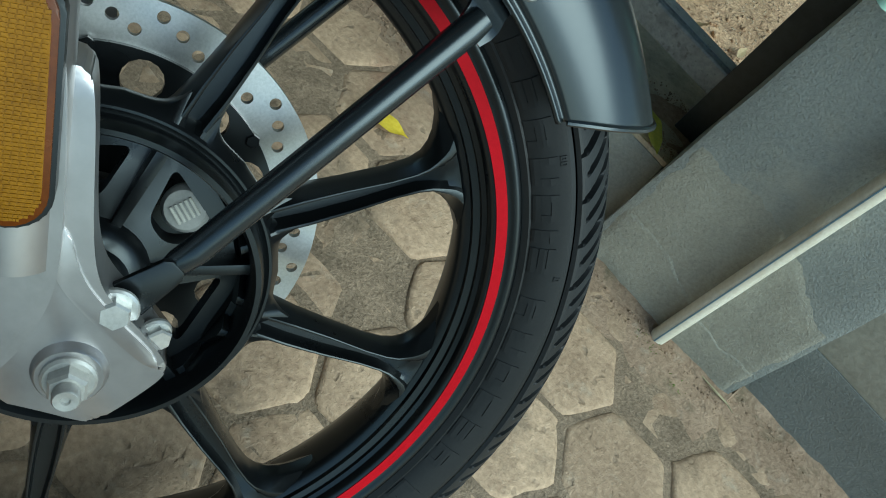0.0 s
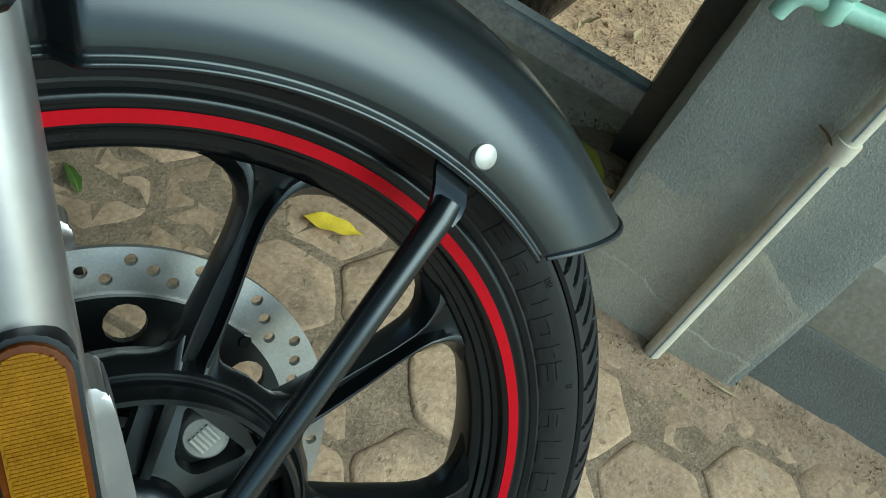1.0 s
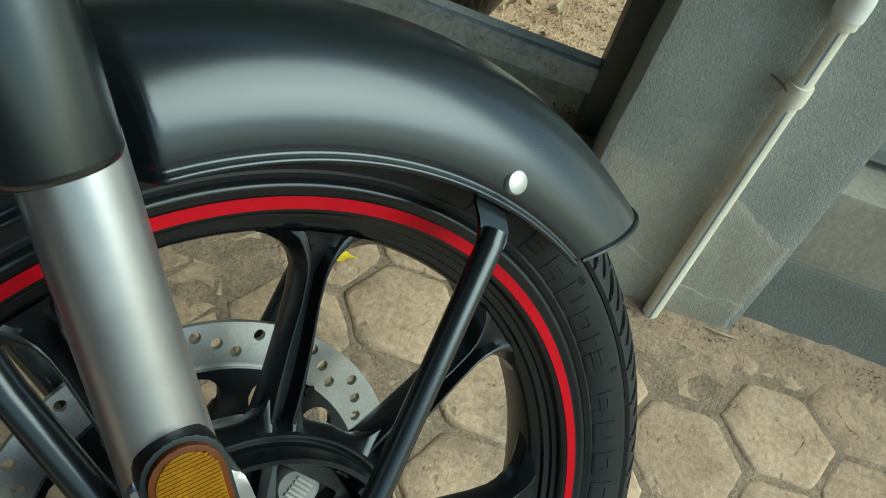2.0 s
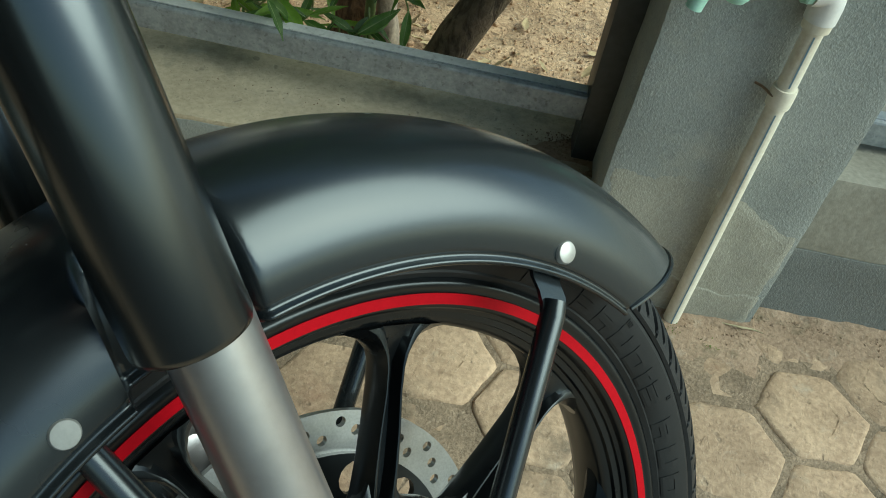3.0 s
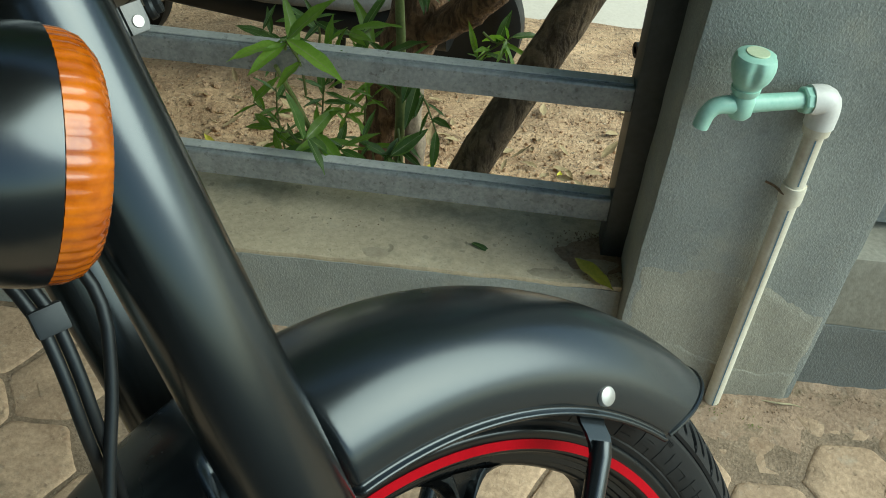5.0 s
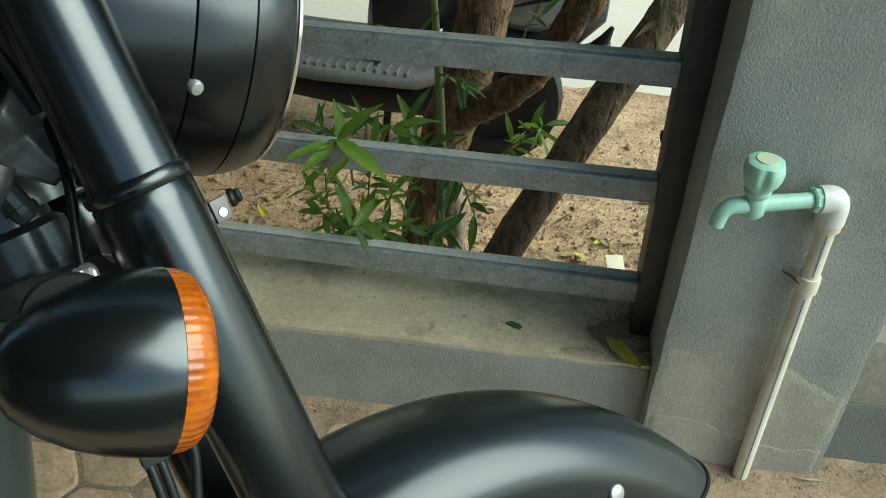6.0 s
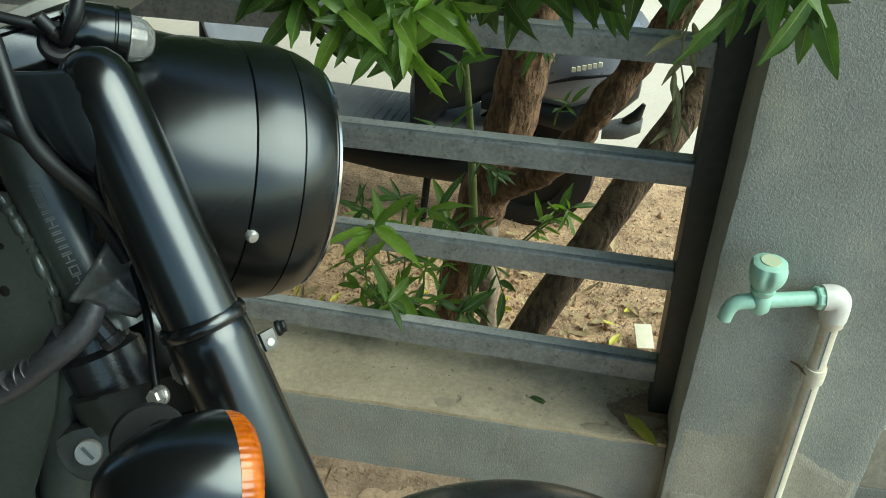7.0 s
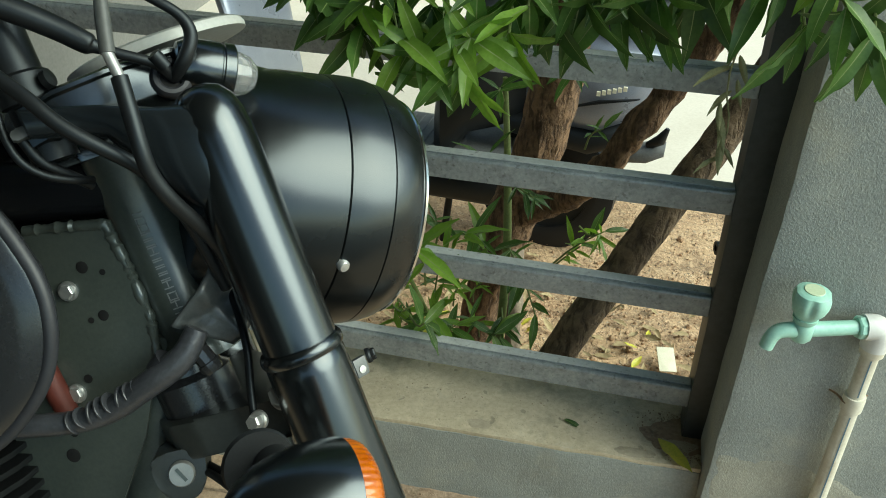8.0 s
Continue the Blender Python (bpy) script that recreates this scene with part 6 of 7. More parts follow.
for k in range(9):
    p = pa.lerp(pb, k / 8)
    lathe([(0.0075, -0.0012), (0.00785, 0.0), (0.0075, 0.0004)], frame_of(p, (pb - pa) + Vector((0, 0, 0.02 * math.sin(k * 2.1)))), 18, bm=bm)
part("tape_edge", bm, M_TAPE, loom)
part("loom_connector", lathe([(0.0, -0.013), (0.0050, -0.013), (0.0062, -0.011), (0.0062, 0.004), (0.0072, 0.0045), (0.0072, 0.008), (0.0060, 0.011), (0.0, 0.012)], frame_of(at(-0.0797, -0.0625, 0.5660), way(0.25, -0.1, -0.95)), 10), M_TANK, loom, "glossy black plug", smooth=25)
bm = bmesh.new()
NU, NV = 14, 12
rows = []
ca, cb, cc, cd = Vector((-0.0505, 0.6200)), Vector((-0.0901, 0.5905)), Vector((-0.0600, 0.5645)), Vector((-0.0380, 0.5760))
for i in range(NU + 1):
    row = []
    for j in range(NV + 1):
        u, v = i / NU, j / NV
        q = ca.lerp(cb, u).lerp(cd.lerp(cc, u), v)
        crease = 0.0030 * math.sin(7.0 * u + 2.6 * v) * v + 0.0022 * math.exp(-((u - 0.45 - 0.2 * v) / 0.07) ** 2) - 0.0030 * math.exp(-((v - 0.55 + 0.35 * u) / 0.10) ** 2)
        bulge = 0.010 * math.sin(math.pi * min(1, u + 0.1)) * (1 - 0.5 * v)
        row.append(bm.verts.new(at(q.x, -0.062 - bulge - crease, q.y)))
    rows.append(row)
for a, b in zip(rows, rows[1:]):
    for j in range(NV):
        bm.faces.new((a[j], b[j], b[j + 1], a[j + 1]))
boot = part("rubber_boot", bm, M_GREYBOOT, bike, "creased dark grey rubber boot", smooth=70)
sol = boot.modifiers.new("sheet", "SOLIDIFY")
sol.thickness = 0.0022
part("boot_tape", tube([fr(0.018, -0.054, 0.0165), fr(0.027, -0.053, 0.022)], [0.0088, 0.0092], 16), M_GREYRUB, loom)

# rear of the machine, out of the camera's way
part("seat", tube([fr(-0.40, 0, 0.26), fr(-0.55, 0, 0.29), fr(-0.80, 0, 0.40)], [0.09, 0.12, 0.10], 24, smoothing=1), M_PLASTIC, bike, "black seat")
RW = FRAME.to_3x3() @ Vector((0, -1, 0))
rc = Vector((-1.33, 0.10, 0.315))
rear = part("rear_wheel", lathe([(0.25, -0.03), (0.25, 0.03), (0.20, 0.02), (0.20, -0.02)], frame_of(rc, RW), 64, closed=True), M_WHEEL, bike, "black rear wheel")
part("tyre", lathe([(0.245, -0.05), (0.30, -0.05), (0.32, 0.0), (0.30, 0.05), (0.245, 0.05)], frame_of(rc, RW), 64, closed=True), M_RUBBER, rear)
part("rear_hub", lathe([(0.0, -0.05), (0.07, -0.05), (0.07, 0.05), (0.0, 0.05)], frame_of(rc, RW), 32), M_WHEEL, rear)
for k in range(9):
    d = frame_of(rc, RW) @ Matrix.Rotation(radians(40 * k), 4, "Z")
    part("spoke", box((0.06, -0.012, -0.012), (0.205, 0.012, 0.012), d, 0.003), M_WHEEL, rear)
part("swing_arm", tube([fr(-0.42, -0.06, -0.28), rc + RW * 0.07], 0.018, 16), M_FRAME, bike)
part("swing_arm", tube([fr(-0.42, 0.06, -0.28), rc - RW * 0.07], 0.018, 16), M_FRAME, bike)
part("crankcase", lathe([(0.0, -0.11), (0.12, -0.10), (0.13, 0.0), (0.12, 0.10), (0.0, 0.11)], frame_of(fr(-0.34, 0, -0.27), RW), 40), M_FRAME, bike, "black engine case")

# ---- tree, shrub and props behind the fence ----
def bark_tube(points, radius, seg=22, knobs=0.12, bm=None):
    """A trunk or log with ridged, uneven bark."""
    bm = tube(points, radius, seg, bm=bm, smoothing=3)
    for v in bm.verts:
        p = v.co
        v.co = p + Vector((noise.noise(p * 16), noise.noise(p * 16 + Vector((7, 0, 0))), 0)) * knobs * 0.06 + Vector((noise.noise(p * Vector((60, 60, 14))), noise.noise(p * Vector((60, 60, 14)) + Vector((5, 0, 0))), 0)) * knobs * 0.07
    return bm


tree = thing("tree", (-0.27, 1.5, SOIL_Z), "leafy tree with a leaning brown trunk", "tree")
part("trunk", bark_tube([(-0.275, 1.50, SOIL_Z - 0.05), (-0.256, 1.500, -0.218), (-0.213, 1.490, 0.022), (-0.170, 1.480, 0.159), (-0.127, 1.470, 0.313), (-0.101, 1.450, 0.469), (-0.082, 1.430, 0.609), (-0.05, 1.40, 0.85), (0.02, 1.36, 1.3), (-0.05, 1.25, 1.9)], [0.050, 0.045, 0.054, 0.062, 0.056, 0.052, 0.048, 0.045, 0.04, 0.03], 26), M_TRUNK, tree, "rough brown bark trunk")
part("trunk", bark_tube([(-0.175, 1.40, SOIL_Z - 0.05), (-0.150, 1.400, -0.237), (-0.158, 1.420, -0.059), (-0.172, 1.460, 0.045)], [0.024, 0.021, 0.022, 0.024]), M_TRUNK2, tree, "pale second stem")
part("limb", bark_tube([(-0.200, 1.480, 0.110), (-0.098, 1.420, 0.196), (-0.018, 1.340, 0.291), (0.027, 1.280, 0.395), (0.072, 1.260, 0.487), (0.117, 1.250, 0.563), (0.166, 1.220, 0.668), (0.225, 1.200, 0.798)], [0.036, 0.033, 0.030, 0.028, 0.027, 0.026, 0.025, 0.025]), M_TRUNK, tree, "low side limb turning upwards")
limbs = [[(-0.05, 1.25, 1.85), (-0.4, 1.6, 2.4), (-0.9, 2.0, 2.9), (-1.3, 2.3, 3.2)], [(-0.04, 1.27, 1.8), (0.3, 1.7, 2.3), (0.5, 2.2, 2.8), (0.7, 2.6, 3.1)], [(-0.10, 1.45, 0.62), (-0.25, 1.25, 0.95), (-0.40, 0.95, 1.25), (-0.5, 0.7, 1.45)], [(-0.03, 1.42, 0.85), (0.10, 1.15, 1.15), (0.22, 0.85, 1.40), (0.3, 0.6, 1.55)], [(0.0, 1.4, 1.2), (-0.1, 0.95, 1.5), (-0.12, 0.55, 1.6)]]
for pts in limbs:
    part("limb", bark_tube(pts, [0.035, 0.026, 0.016, 0.008], 14), M_TRUNK, tree)

rnd = random.Random(21)


def spray(parent, root, tip, leaves, size, hang, dense=1.0, kinds=(0, 1, 3, 4), crown=None):
    """A twig from root to tip with leaves set alternately along it and a whorl at its end."""
    root, tip = Vector(root), Vector(tip)
    mid = root.lerp(tip, 0.5) + Vector((rnd.uniform(-0.01, 0.01), rnd.uniform(-0.01, 0.01), 0.012))
    part("twig", tube([root, mid, tip], [0.0022, 0.0018, 0.0012], 6, smoothing=1), M_TWIG, parent)
    along = (tip - root).normalized()
    for k in range(leaves):
        f = 1 - 0.75 * (k / max(1, leaves)) ** 1.2
        p = root.lerp(tip, f) + (mid - root.lerp(tip, 0.5)) * (1 - abs(2 * f - 1))
        turn = 137.5 * k + rnd.uniform(-20, 20)
        side = along.orthogonal().normalized()
        out = Matrix.Rotation(radians(turn), 3, along) @ side
        d = (along * rnd.uniform(0.1, 0.9) + out * rnd.uniform(0.6, 1.4) + Vector((0, -0.25 * rnd.random(), -0.6 * hang * rnd.uniform(-0.2, 1.0)))).normalized()
        up = Vector((rnd.uniform(-0.3, 0.3), rnd.uniform(-0.55, -0.1), 1)).normalized()
        y = up.cross(d).normalized()
        z = d.cross(y)
        m = Matrix((d, y, z)).transposed().to_4x4()
        m.translation = p
        m = m @ Matrix.Scale(size * rnd.uniform(0.45, 0.88), 4)
        me = LEAVES[rnd.choice(kinds)]
        if crown is None:
            piece("leaf", me, m, parent)
        else:
            join(crown, me, m)


# foliage that hangs over the fence
SPRAYS = [
    ((-0.40, 0.66, 0.99), (-0.335, 0.60, 0.915), 8, 0.95, 0.5, (0, 1, 4)),
    ((-0.33, 0.66, 1.00), (-0.275, 0.58, 0.900), 9, 1.0, 0.6, (0, 1, 3)),
    ((-0.30, 0.62, 0.95), (-0.245, 0.56, 0.845), 9, 0.95, 0.55, (1, 6, 7)),
    ((-0.24, 0.62, 0.96), (-0.180, 0.54, 0.845), 10, 0.95, 0.55, (1, 6, 7, 7)),
    ((-0.20, 0.64, 1.00), (-0.165, 0.56, 0.915), 9, 1.0, 0.7, (0, 1, 3)),
    ((-0.13, 0.66, 1.00), (-0.115, 0.57, 0.900), 10, 1.0, 0.7, (0, 1, 6)),
    ((-0.09, 0.68, 1.02), (-0.060, 0.60, 0.915), 10, 1.05, 0.8, (0, 1, 3, 4)),
    ((-0.03, 0.68, 1.02), (-0.005, 0.60, 0.910), 10, 1.05, 0.9, (0, 3, 4)),
    ((0.03, 0.68, 1.02), (0.040, 0.60, 0.915), 9, 1.05, 0.9, (0, 1, 4)),
    ((0.06, 0.66, 1.03), (0.085, 0.58, 0.930), 8, 1.0, 0.9, (0, 1, 3)),
    ((0.10, 0.55, 1.03), (0.150, 0.44, 0.955), 8, 0.95, 1.1, (0, 1, 1)),
    ((0.14, 0.56, 1.05), (0.205, 0.46, 0.985), 9, 0.95, 1.0, (0, 1, 3)),
    ((0.20, 0.54, 1.06), (0.260, 0.45, 0.990), 9, 1.0, 1.1, (0, 1, 1)),
    ((-0.46, 0.70, 1.02), (-0.42, 0.62, 0.965), 6, 0.95, 0.5, (0, 1)),
    ((-0.27, 0.72, 1.04), (-0.25, 0.66, 0.97), 8, 1.0, 0.6, (3, 4)),
    ((-0.17, 0.74, 1.04), (-0.13, 0.70, 0.97), 8, 1.0, 0.7, (3, 4)),
    ((-0.04, 0.76, 1.04), (0.00, 0.72, 0.97), 8, 1.0, 0.7, (3, 4)),
]
for root, tip, n, size, hang, kinds in SPRAYS:
    spray(tree, root, tip, n, size, hang, kinds=kinds)
for k in range(26):
    x = -0.44 + 0.68 * k / 25 + rnd.uniform(-0.02, 0.02)
    y = rnd.uniform(0.60, 0.74) if x < 0.08 else rnd.uniform(0.50, 0.58)
    z = rnd.uniform(0.93, 0.99)
    spray(tree, (x, y + 0.04, z + 0.08), (x + rnd.uniform(-0.05, 0.05), y - 0.02, z), 7, rnd.uniform(0.7, 0.9), 0.8, kinds=rnd.choice(((0, 1), (3, 4), (0, 3, 6), (1, 7))))

def whorl(parent, at_tip, face, n, size, kinds, droop=0.35):
    """A rosette of leaves round a shoot's tip, opened towards a direction."""
    axis = Vector(face).normalized()
    side = axis.orthogonal().normalized()
    part("twig", tube([Vector(at_tip) - axis * 0.05 + Vector((0, 0.01, 0.03)), Vector(at_tip) - axis * 0.02, Vector(at_tip)], [0.0022, 0.0019, 0.0014], 6, smoothing=1), M_TWIG, parent)
    for k in range(n):
        out = Matrix.Rotation(radians(137.5 * k + rnd.uniform(-30, 30)), 3, axis) @ side
        d = (out * rnd.uniform(0.5, 1.1) + axis * rnd.uniform(-0.1, 0.9) + Vector((0, 0, -droop * rnd.random()))).normalized()
        y = axis.cross(d).normalized()
        m = Matrix((d, y, d.cross(y))).transposed().to_4x4()
        m.translation = Vector(at_tip) + axis * rnd.uniform(-0.008, 0.004)
        piece("leaf", LEAVES[rnd.choice(kinds)], m @ Matrix.Scale(size * rnd.uniform(0.55, 0.95), 4), parent)


for tip, face, n, size, kinds in (
        ((-0.300, 0.60, 0.880), (0.2, -0.7, 0.5), 8, 0.78, (0, 6, 1)), ((-0.225, 0.57, 0.845), (0.1, -0.8, 0.4), 9, 0.80, (6, 7, 0)), ((-0.170, 0.55, 0.870), (0.1, -0.8, 0.3), 7, 0.80, (6, 7)),
        ((-0.360, 0.62, 0.905), (-0.2, -0.7, 0.5), 8, 0.75, (0, 1)), ((-0.105, 0.60, 0.935), (0.0, -0.8, 0.3), 8, 0.8, (0, 1, 3)), ((-0.040, 0.62, 0.945), (0.2, -0.8, 0.2), 8, 0.85, (0, 3)),
        ((0.030, 0.62, 0.945), (-0.1, -0.8, 0.1), 7, 0.85, (0, 3, 4)), ((0.110, 0.50, 0.965), (0.2, -0.7, -0.2), 7, 0.85, (0, 1)), ((0.205, 0.47, 0.985), (0.1, -0.7, -0.3), 7, 0.85, (0, 1)),
        ((-0.410, 0.66, 0.935), (0.1, -0.7, 0.5), 7, 0.75, (0, 3)), ((-0.255, 0.66, 0.935), (0.1, -0.7, 0.5), 8, 0.8, (3, 4)), ((-0.150, 0.68, 0.945), (0.1, -0.7, 0.5), 8, 0.8, (3, 4))):
    whorl(tree, tip, face, n, size, kinds)

for tip, n, size, kinds in (
        ((-0.334, 0.620, 0.885), 7, 1.00, (3, 4)), ((-0.298, 0.600, 0.856), 7, 1.00, (0, 3)), ((-0.264, 0.620, 0.880), 7, 1.05, (3, 4)),
        ((-0.219, 0.600, 0.886), 7, 1.00, (0, 3)), ((-0.135, 0.600, 0.900), 7, 1.00, (0, 1)), ((-0.105, 0.620, 0.908), 7, 1.10, (3, 4)),
        ((-0.063, 0.600, 0.910), 7, 1.10, (3, 4)), ((-0.027, 0.600, 0.916), 7, 1.10, (3, 4, 0)), ((0.009, 0.580, 0.920), 7, 1.10, (0, 3)),
        ((0.046, 0.570, 0.939), 6, 1.05, (3, 4)), ((0.134, 0.490, 0.923), 4, 0.95, (0, 3)), ((0.160, 0.470, 0.944), 5, 0.95, (3, 4)),
        ((0.184, 0.460, 0.929), 4, 0.90, (3, 0)), ((-0.175, 0.560, 0.831), 6, 1.05, (7, 1)), ((-0.133, 0.570, 0.871), 5, 0.95, (6, 7))):
    whorl(tree, tip, (rnd.uniform(-0.3, 0.3), -0.6, -0.35), n, size, kinds, 1.3)

# crown above the fence, out of the picture, added to block reflected north sky
crown = bmesh.new()
for k in range(900):
    if k < 80:
        x, y, z = rnd.gauss(-0.2, 0.55), rnd.uniform(0.72, 1.3), rnd.uniform(1.10, 1.7)
    else:
        x, y, z = rnd.gauss(-0.9, 1.0), rnd.uniform(1.9, 3.6), rnd.uniform(1.35, 3.9)
    for _ in range(5):
        d = Vector((rnd.uniform(-1, 1), rnd.uniform(-1, 0.6), rnd.uniform(-1.2, 0.2))).normalized()
        yv = Vector((0, 0, 1)).cross(d).normalized()
        m = Matrix((d, yv, d.cross(yv))).transposed().to_4x4()
        m.translation = (x + rnd.uniform(-0.08, 0.08), y + rnd.uniform(-0.08, 0.08), z + rnd.uniform(-0.06, 0.06))
        join(crown, LEAVES[rnd.choice((0, 1, 3, 4))], m @ Matrix.Scale(rnd.uniform(1.3, 2.2) if k < 80 else rnd.uniform(2.0, 3.2), 4))
ob = new("crown", to_mesh("crown", crown, M_LEAF_DARK, 60))
ob.parent = tree
ob.matrix_parent_inverse = Matrix.Translation(tree.location).inverted()
tagged(ob, "dense green crown, added unseen to block the north sky", kind="stuff")

# a dry hanging twig
dry = thing("dry_sprig", (0.13, 0.74, 0.72), "withered grey green sprig hanging over the rail", "sprig")
part("stalk", tube([(0.115, 0.70, 0.94), (0.125, 0.72, 0.84), (0.120, 0.735, 0.77), (0.135, 0.735, 0.72), (0.128, 0.735, 0.68)], 0.0012, 6, smoothing=1), M_DRYGREEN, dry)
for k in range(12):
    z = 0.84 - 0.015 * k
    d = Vector((rnd.uniform(-0.9, 0.7), rnd.uniform(-0.4, 0.2), rnd.uniform(-1, -0.3))).normalized()
    yv = Vector((0, 1, 0.2)).cross(d).normalized()
    m = Matrix((d, yv, d.cross(yv))).transposed().to_4x4()
    m.translation = (0.125 + rnd.uniform(-0.008, 0.008), 0.733, z)
    piece("withered_leaf", WITHERED, m @ Matrix.Scale(rnd.uniform(0.28, 0.5), 4), dry)

# young shrub with narrow leaves, growing through the rails
shrub = thing("shrub", (-0.20, 1.02, SOIL_Z), "young green shrub with narrow leaves behind the fence", "shrub")
part("stem", tube([(-0.165, 1.06, SOIL_Z), (-0.160, 1.03, 0.05), (-0.150, 1.00, 0.30), (-0.160, 1.0, 0.50), (-0.172, 0.99, 0.66)], [0.010, 0.009, 0.008, 0.0065, 0.004], 10, smoothing=2), M_TWIG, shrub, "smooth pale green stem")
part("stem", tube([(-0.24, 1.0, SOIL_Z), (-0.25, 0.95, 0.10), (-0.28, 0.86, 0.30), (-0.30, 0.80, 0.41)], [0.006, 0.005, 0.004, 0.003], 8, smoothing=2), M_TWIG, shrub)
SHRUB = [
    ((-0.275, 0.86, 0.335), (-0.272, 0.755, 0.470), 6, 1.0, 0.25, (6, 7, 8, 0)),
    ((-0.26, 0.92, 0.18), (-0.270, 0.86, 0.275), 7, 1.0, 0.9, (6, 7, 0)),
    ((-0.26, 0.92, 0.15), (-0.225, 0.88, 0.240), 7, 0.95, 0.8, (0, 2, 8)),
    ((-0.25, 0.95, 0.12), (-0.330, 0.90, 0.230), 7, 0.7, 0.7, (2, 8)),
    ((-0.155, 1.0, 0.28), (-0.205, 0.93, 0.400), 7, 0.95, 0.4, (0, 2, 6)),
    ((-0.155, 1.0, 0.34), (-0.120, 0.93, 0.330), 7, 0.95, 0.6, (0, 2, 3)),
    ((-0.155, 1.0, 0.26), (-0.215, 0.95, 0.330), 5, 1.0, 0.3, (0, 2, 8)),
    ((-0.155, 1.0, 0.20), (-0.150, 0.93, 0.180), 8, 1.05, 1.2, (0, 2, 3)),
    ((-0.150, 1.0, 0.30), (-0.090, 0.94, 0.240), 7, 0.8, 1.2, (0, 2)),
    ((-0.160, 1.0, 0.50), (-0.200, 0.93, 0.545), 7, 0.75, 0.6, (0, 2, 3)),
    ((-0.160, 1.0, 0.46), (-0.110, 0.95, 0.470), 7, 0.8, 1.1, (3, 5)),
    ((-0.172, 0.99, 0.62), (-0.175, 0.93, 0.660), 6, 0.8, 0.8, (0, 3)),
    ((-0.08, 1.12, 0.22), (0.02, 1.10, 0.330), 8, 0.75, 0.2, (6, 8, 0)),
    ((-0.08, 1.14, 0.20), (-0.02, 1.12, 0.280), 6, 0.65, 0.5, (6, 8)),
    ((-0.33, 1.05, 0.10), (-0.40, 1.02, 0.220), 8, 0.75, 0.3, (2, 6, 8)),
    ((-0.36, 1.05, 0.10), (-0.36, 1.02, 0.250), 8, 0.75, 0.2, (2, 6, 8)),
    ((-0.30, 1.08, 0.12), (-0.28, 1.02, 0.260), 8, 0.8, 0.3, (2, 0)),
    ((-0.03, 1.30, 0.40), (0.00, 1.25, 0.470), 6, 0.6, 0.6, (0, 2)),
    ((-0.08, 1.36, 0.55), (-0.07, 1.30, 0.56), 6, 0.9, 1.2, (3, 4)),
]
for k in range(11):
    x, z = rnd.uniform(-0.40, -0.16), rnd.uniform(0.02, 0.46)
    y = rnd.uniform(0.88, 1.10)
    SHRUB.append(((x + rnd.uniform(-0.04, 0.04), y + 0.05, z - 0.08), (x, y, z), 7, rnd.uniform(0.6, 0.85), rnd.uniform(0.2, 0.9), rnd.choice(((2, 8), (6, 8, 7), (0, 2), (2, 6)))))
for root, tip, n, size, hang, kinds in SHRUB:
    spray(shrub, root, tip, n, size, hang, kinds=kinds)

for tip, face, n, size, kinds in (
        ((-0.272, 0.755, 0.470), (0.2, -0.35, 0.9), 4, 1.05, (6, 7)), ((-0.265, 0.800, 0.300), (0.4, -0.2, 0.5), 4, 1.0, (7, 0)), ((-0.220, 0.90, 0.420), (-0.5, -0.2, 0.6), 4, 0.8, (6, 7)),
        ((-0.160, 0.92, 0.200), (0.3, -0.3, 0.4), 4, 0.95, (7, 0)), ((-0.340, 0.90, 0.250), (-0.5, -0.2, 0.6), 4, 0.8, (6, 7)), ((0.010, 1.09, 0.330), (0.6, -0.2, 0.5), 5, 0.75, (6, 8))):
    whorl(shrub, tip, face, n, size, kinds, 1.1)

# leaning log
lean = bark_tube([(-0.195, 0.98, SOIL_Z), (-0.048, 0.985, 0.116), (0.064, 1.020, 0.326), (0.119, 1.050, 0.425), (0.160, 1.060, 0.497), (0.222, 1.100, 0.600), (0.302, 1.140, 0.737)], [0.032, 0.032, 0.031, 0.031, 0.030, 0.030, 0.029], 20, 0.035)
solid("log", lean, M_BARK, "brown rough timber post leaning behind the fence", "log")
bm = lathe([(0.006, -0.02), (0.0125, -0.02), (0.0125, 0.06), (0.006, 0.06)], frame_of((0.235, 1.06, 0.345), (1, 0.2, 0)), 20, closed=True)
solid("pipe_stub", bm, M_PLASTIC, "short black pipe end beside the fence post", "pipe")

# ---- scooter parked in the yard ----
SC = pose(0, 2.05, 0, 0, 0, -8)
YZ = SOIL_Z - 0.03
scooter = thing("scooter", (-0.3, 2.05, YZ), "grey blue metallic scooter parked beyond the tree", "scooter")


def loft(sections, mat, parent, label="", name="panel", n=26, p=0.6):
    bm = bmesh.new()
    rings = []
    for x, y, z, hy, hz in sections:
        ring = []
        for k in range(n):
            a = 2 * math.pi * k / n
            c, s = math.cos(a), math.sin(a)
            ring.append(SC @ Vector((x, y + hy * math.copysign(abs(c) ** p, c), z + hz * math.copysign(abs(s) ** p, s))))
        rings.append(ring)
    grid_faces(bm, rings)
    return part(name, bm, mat, parent, label, smooth=50)


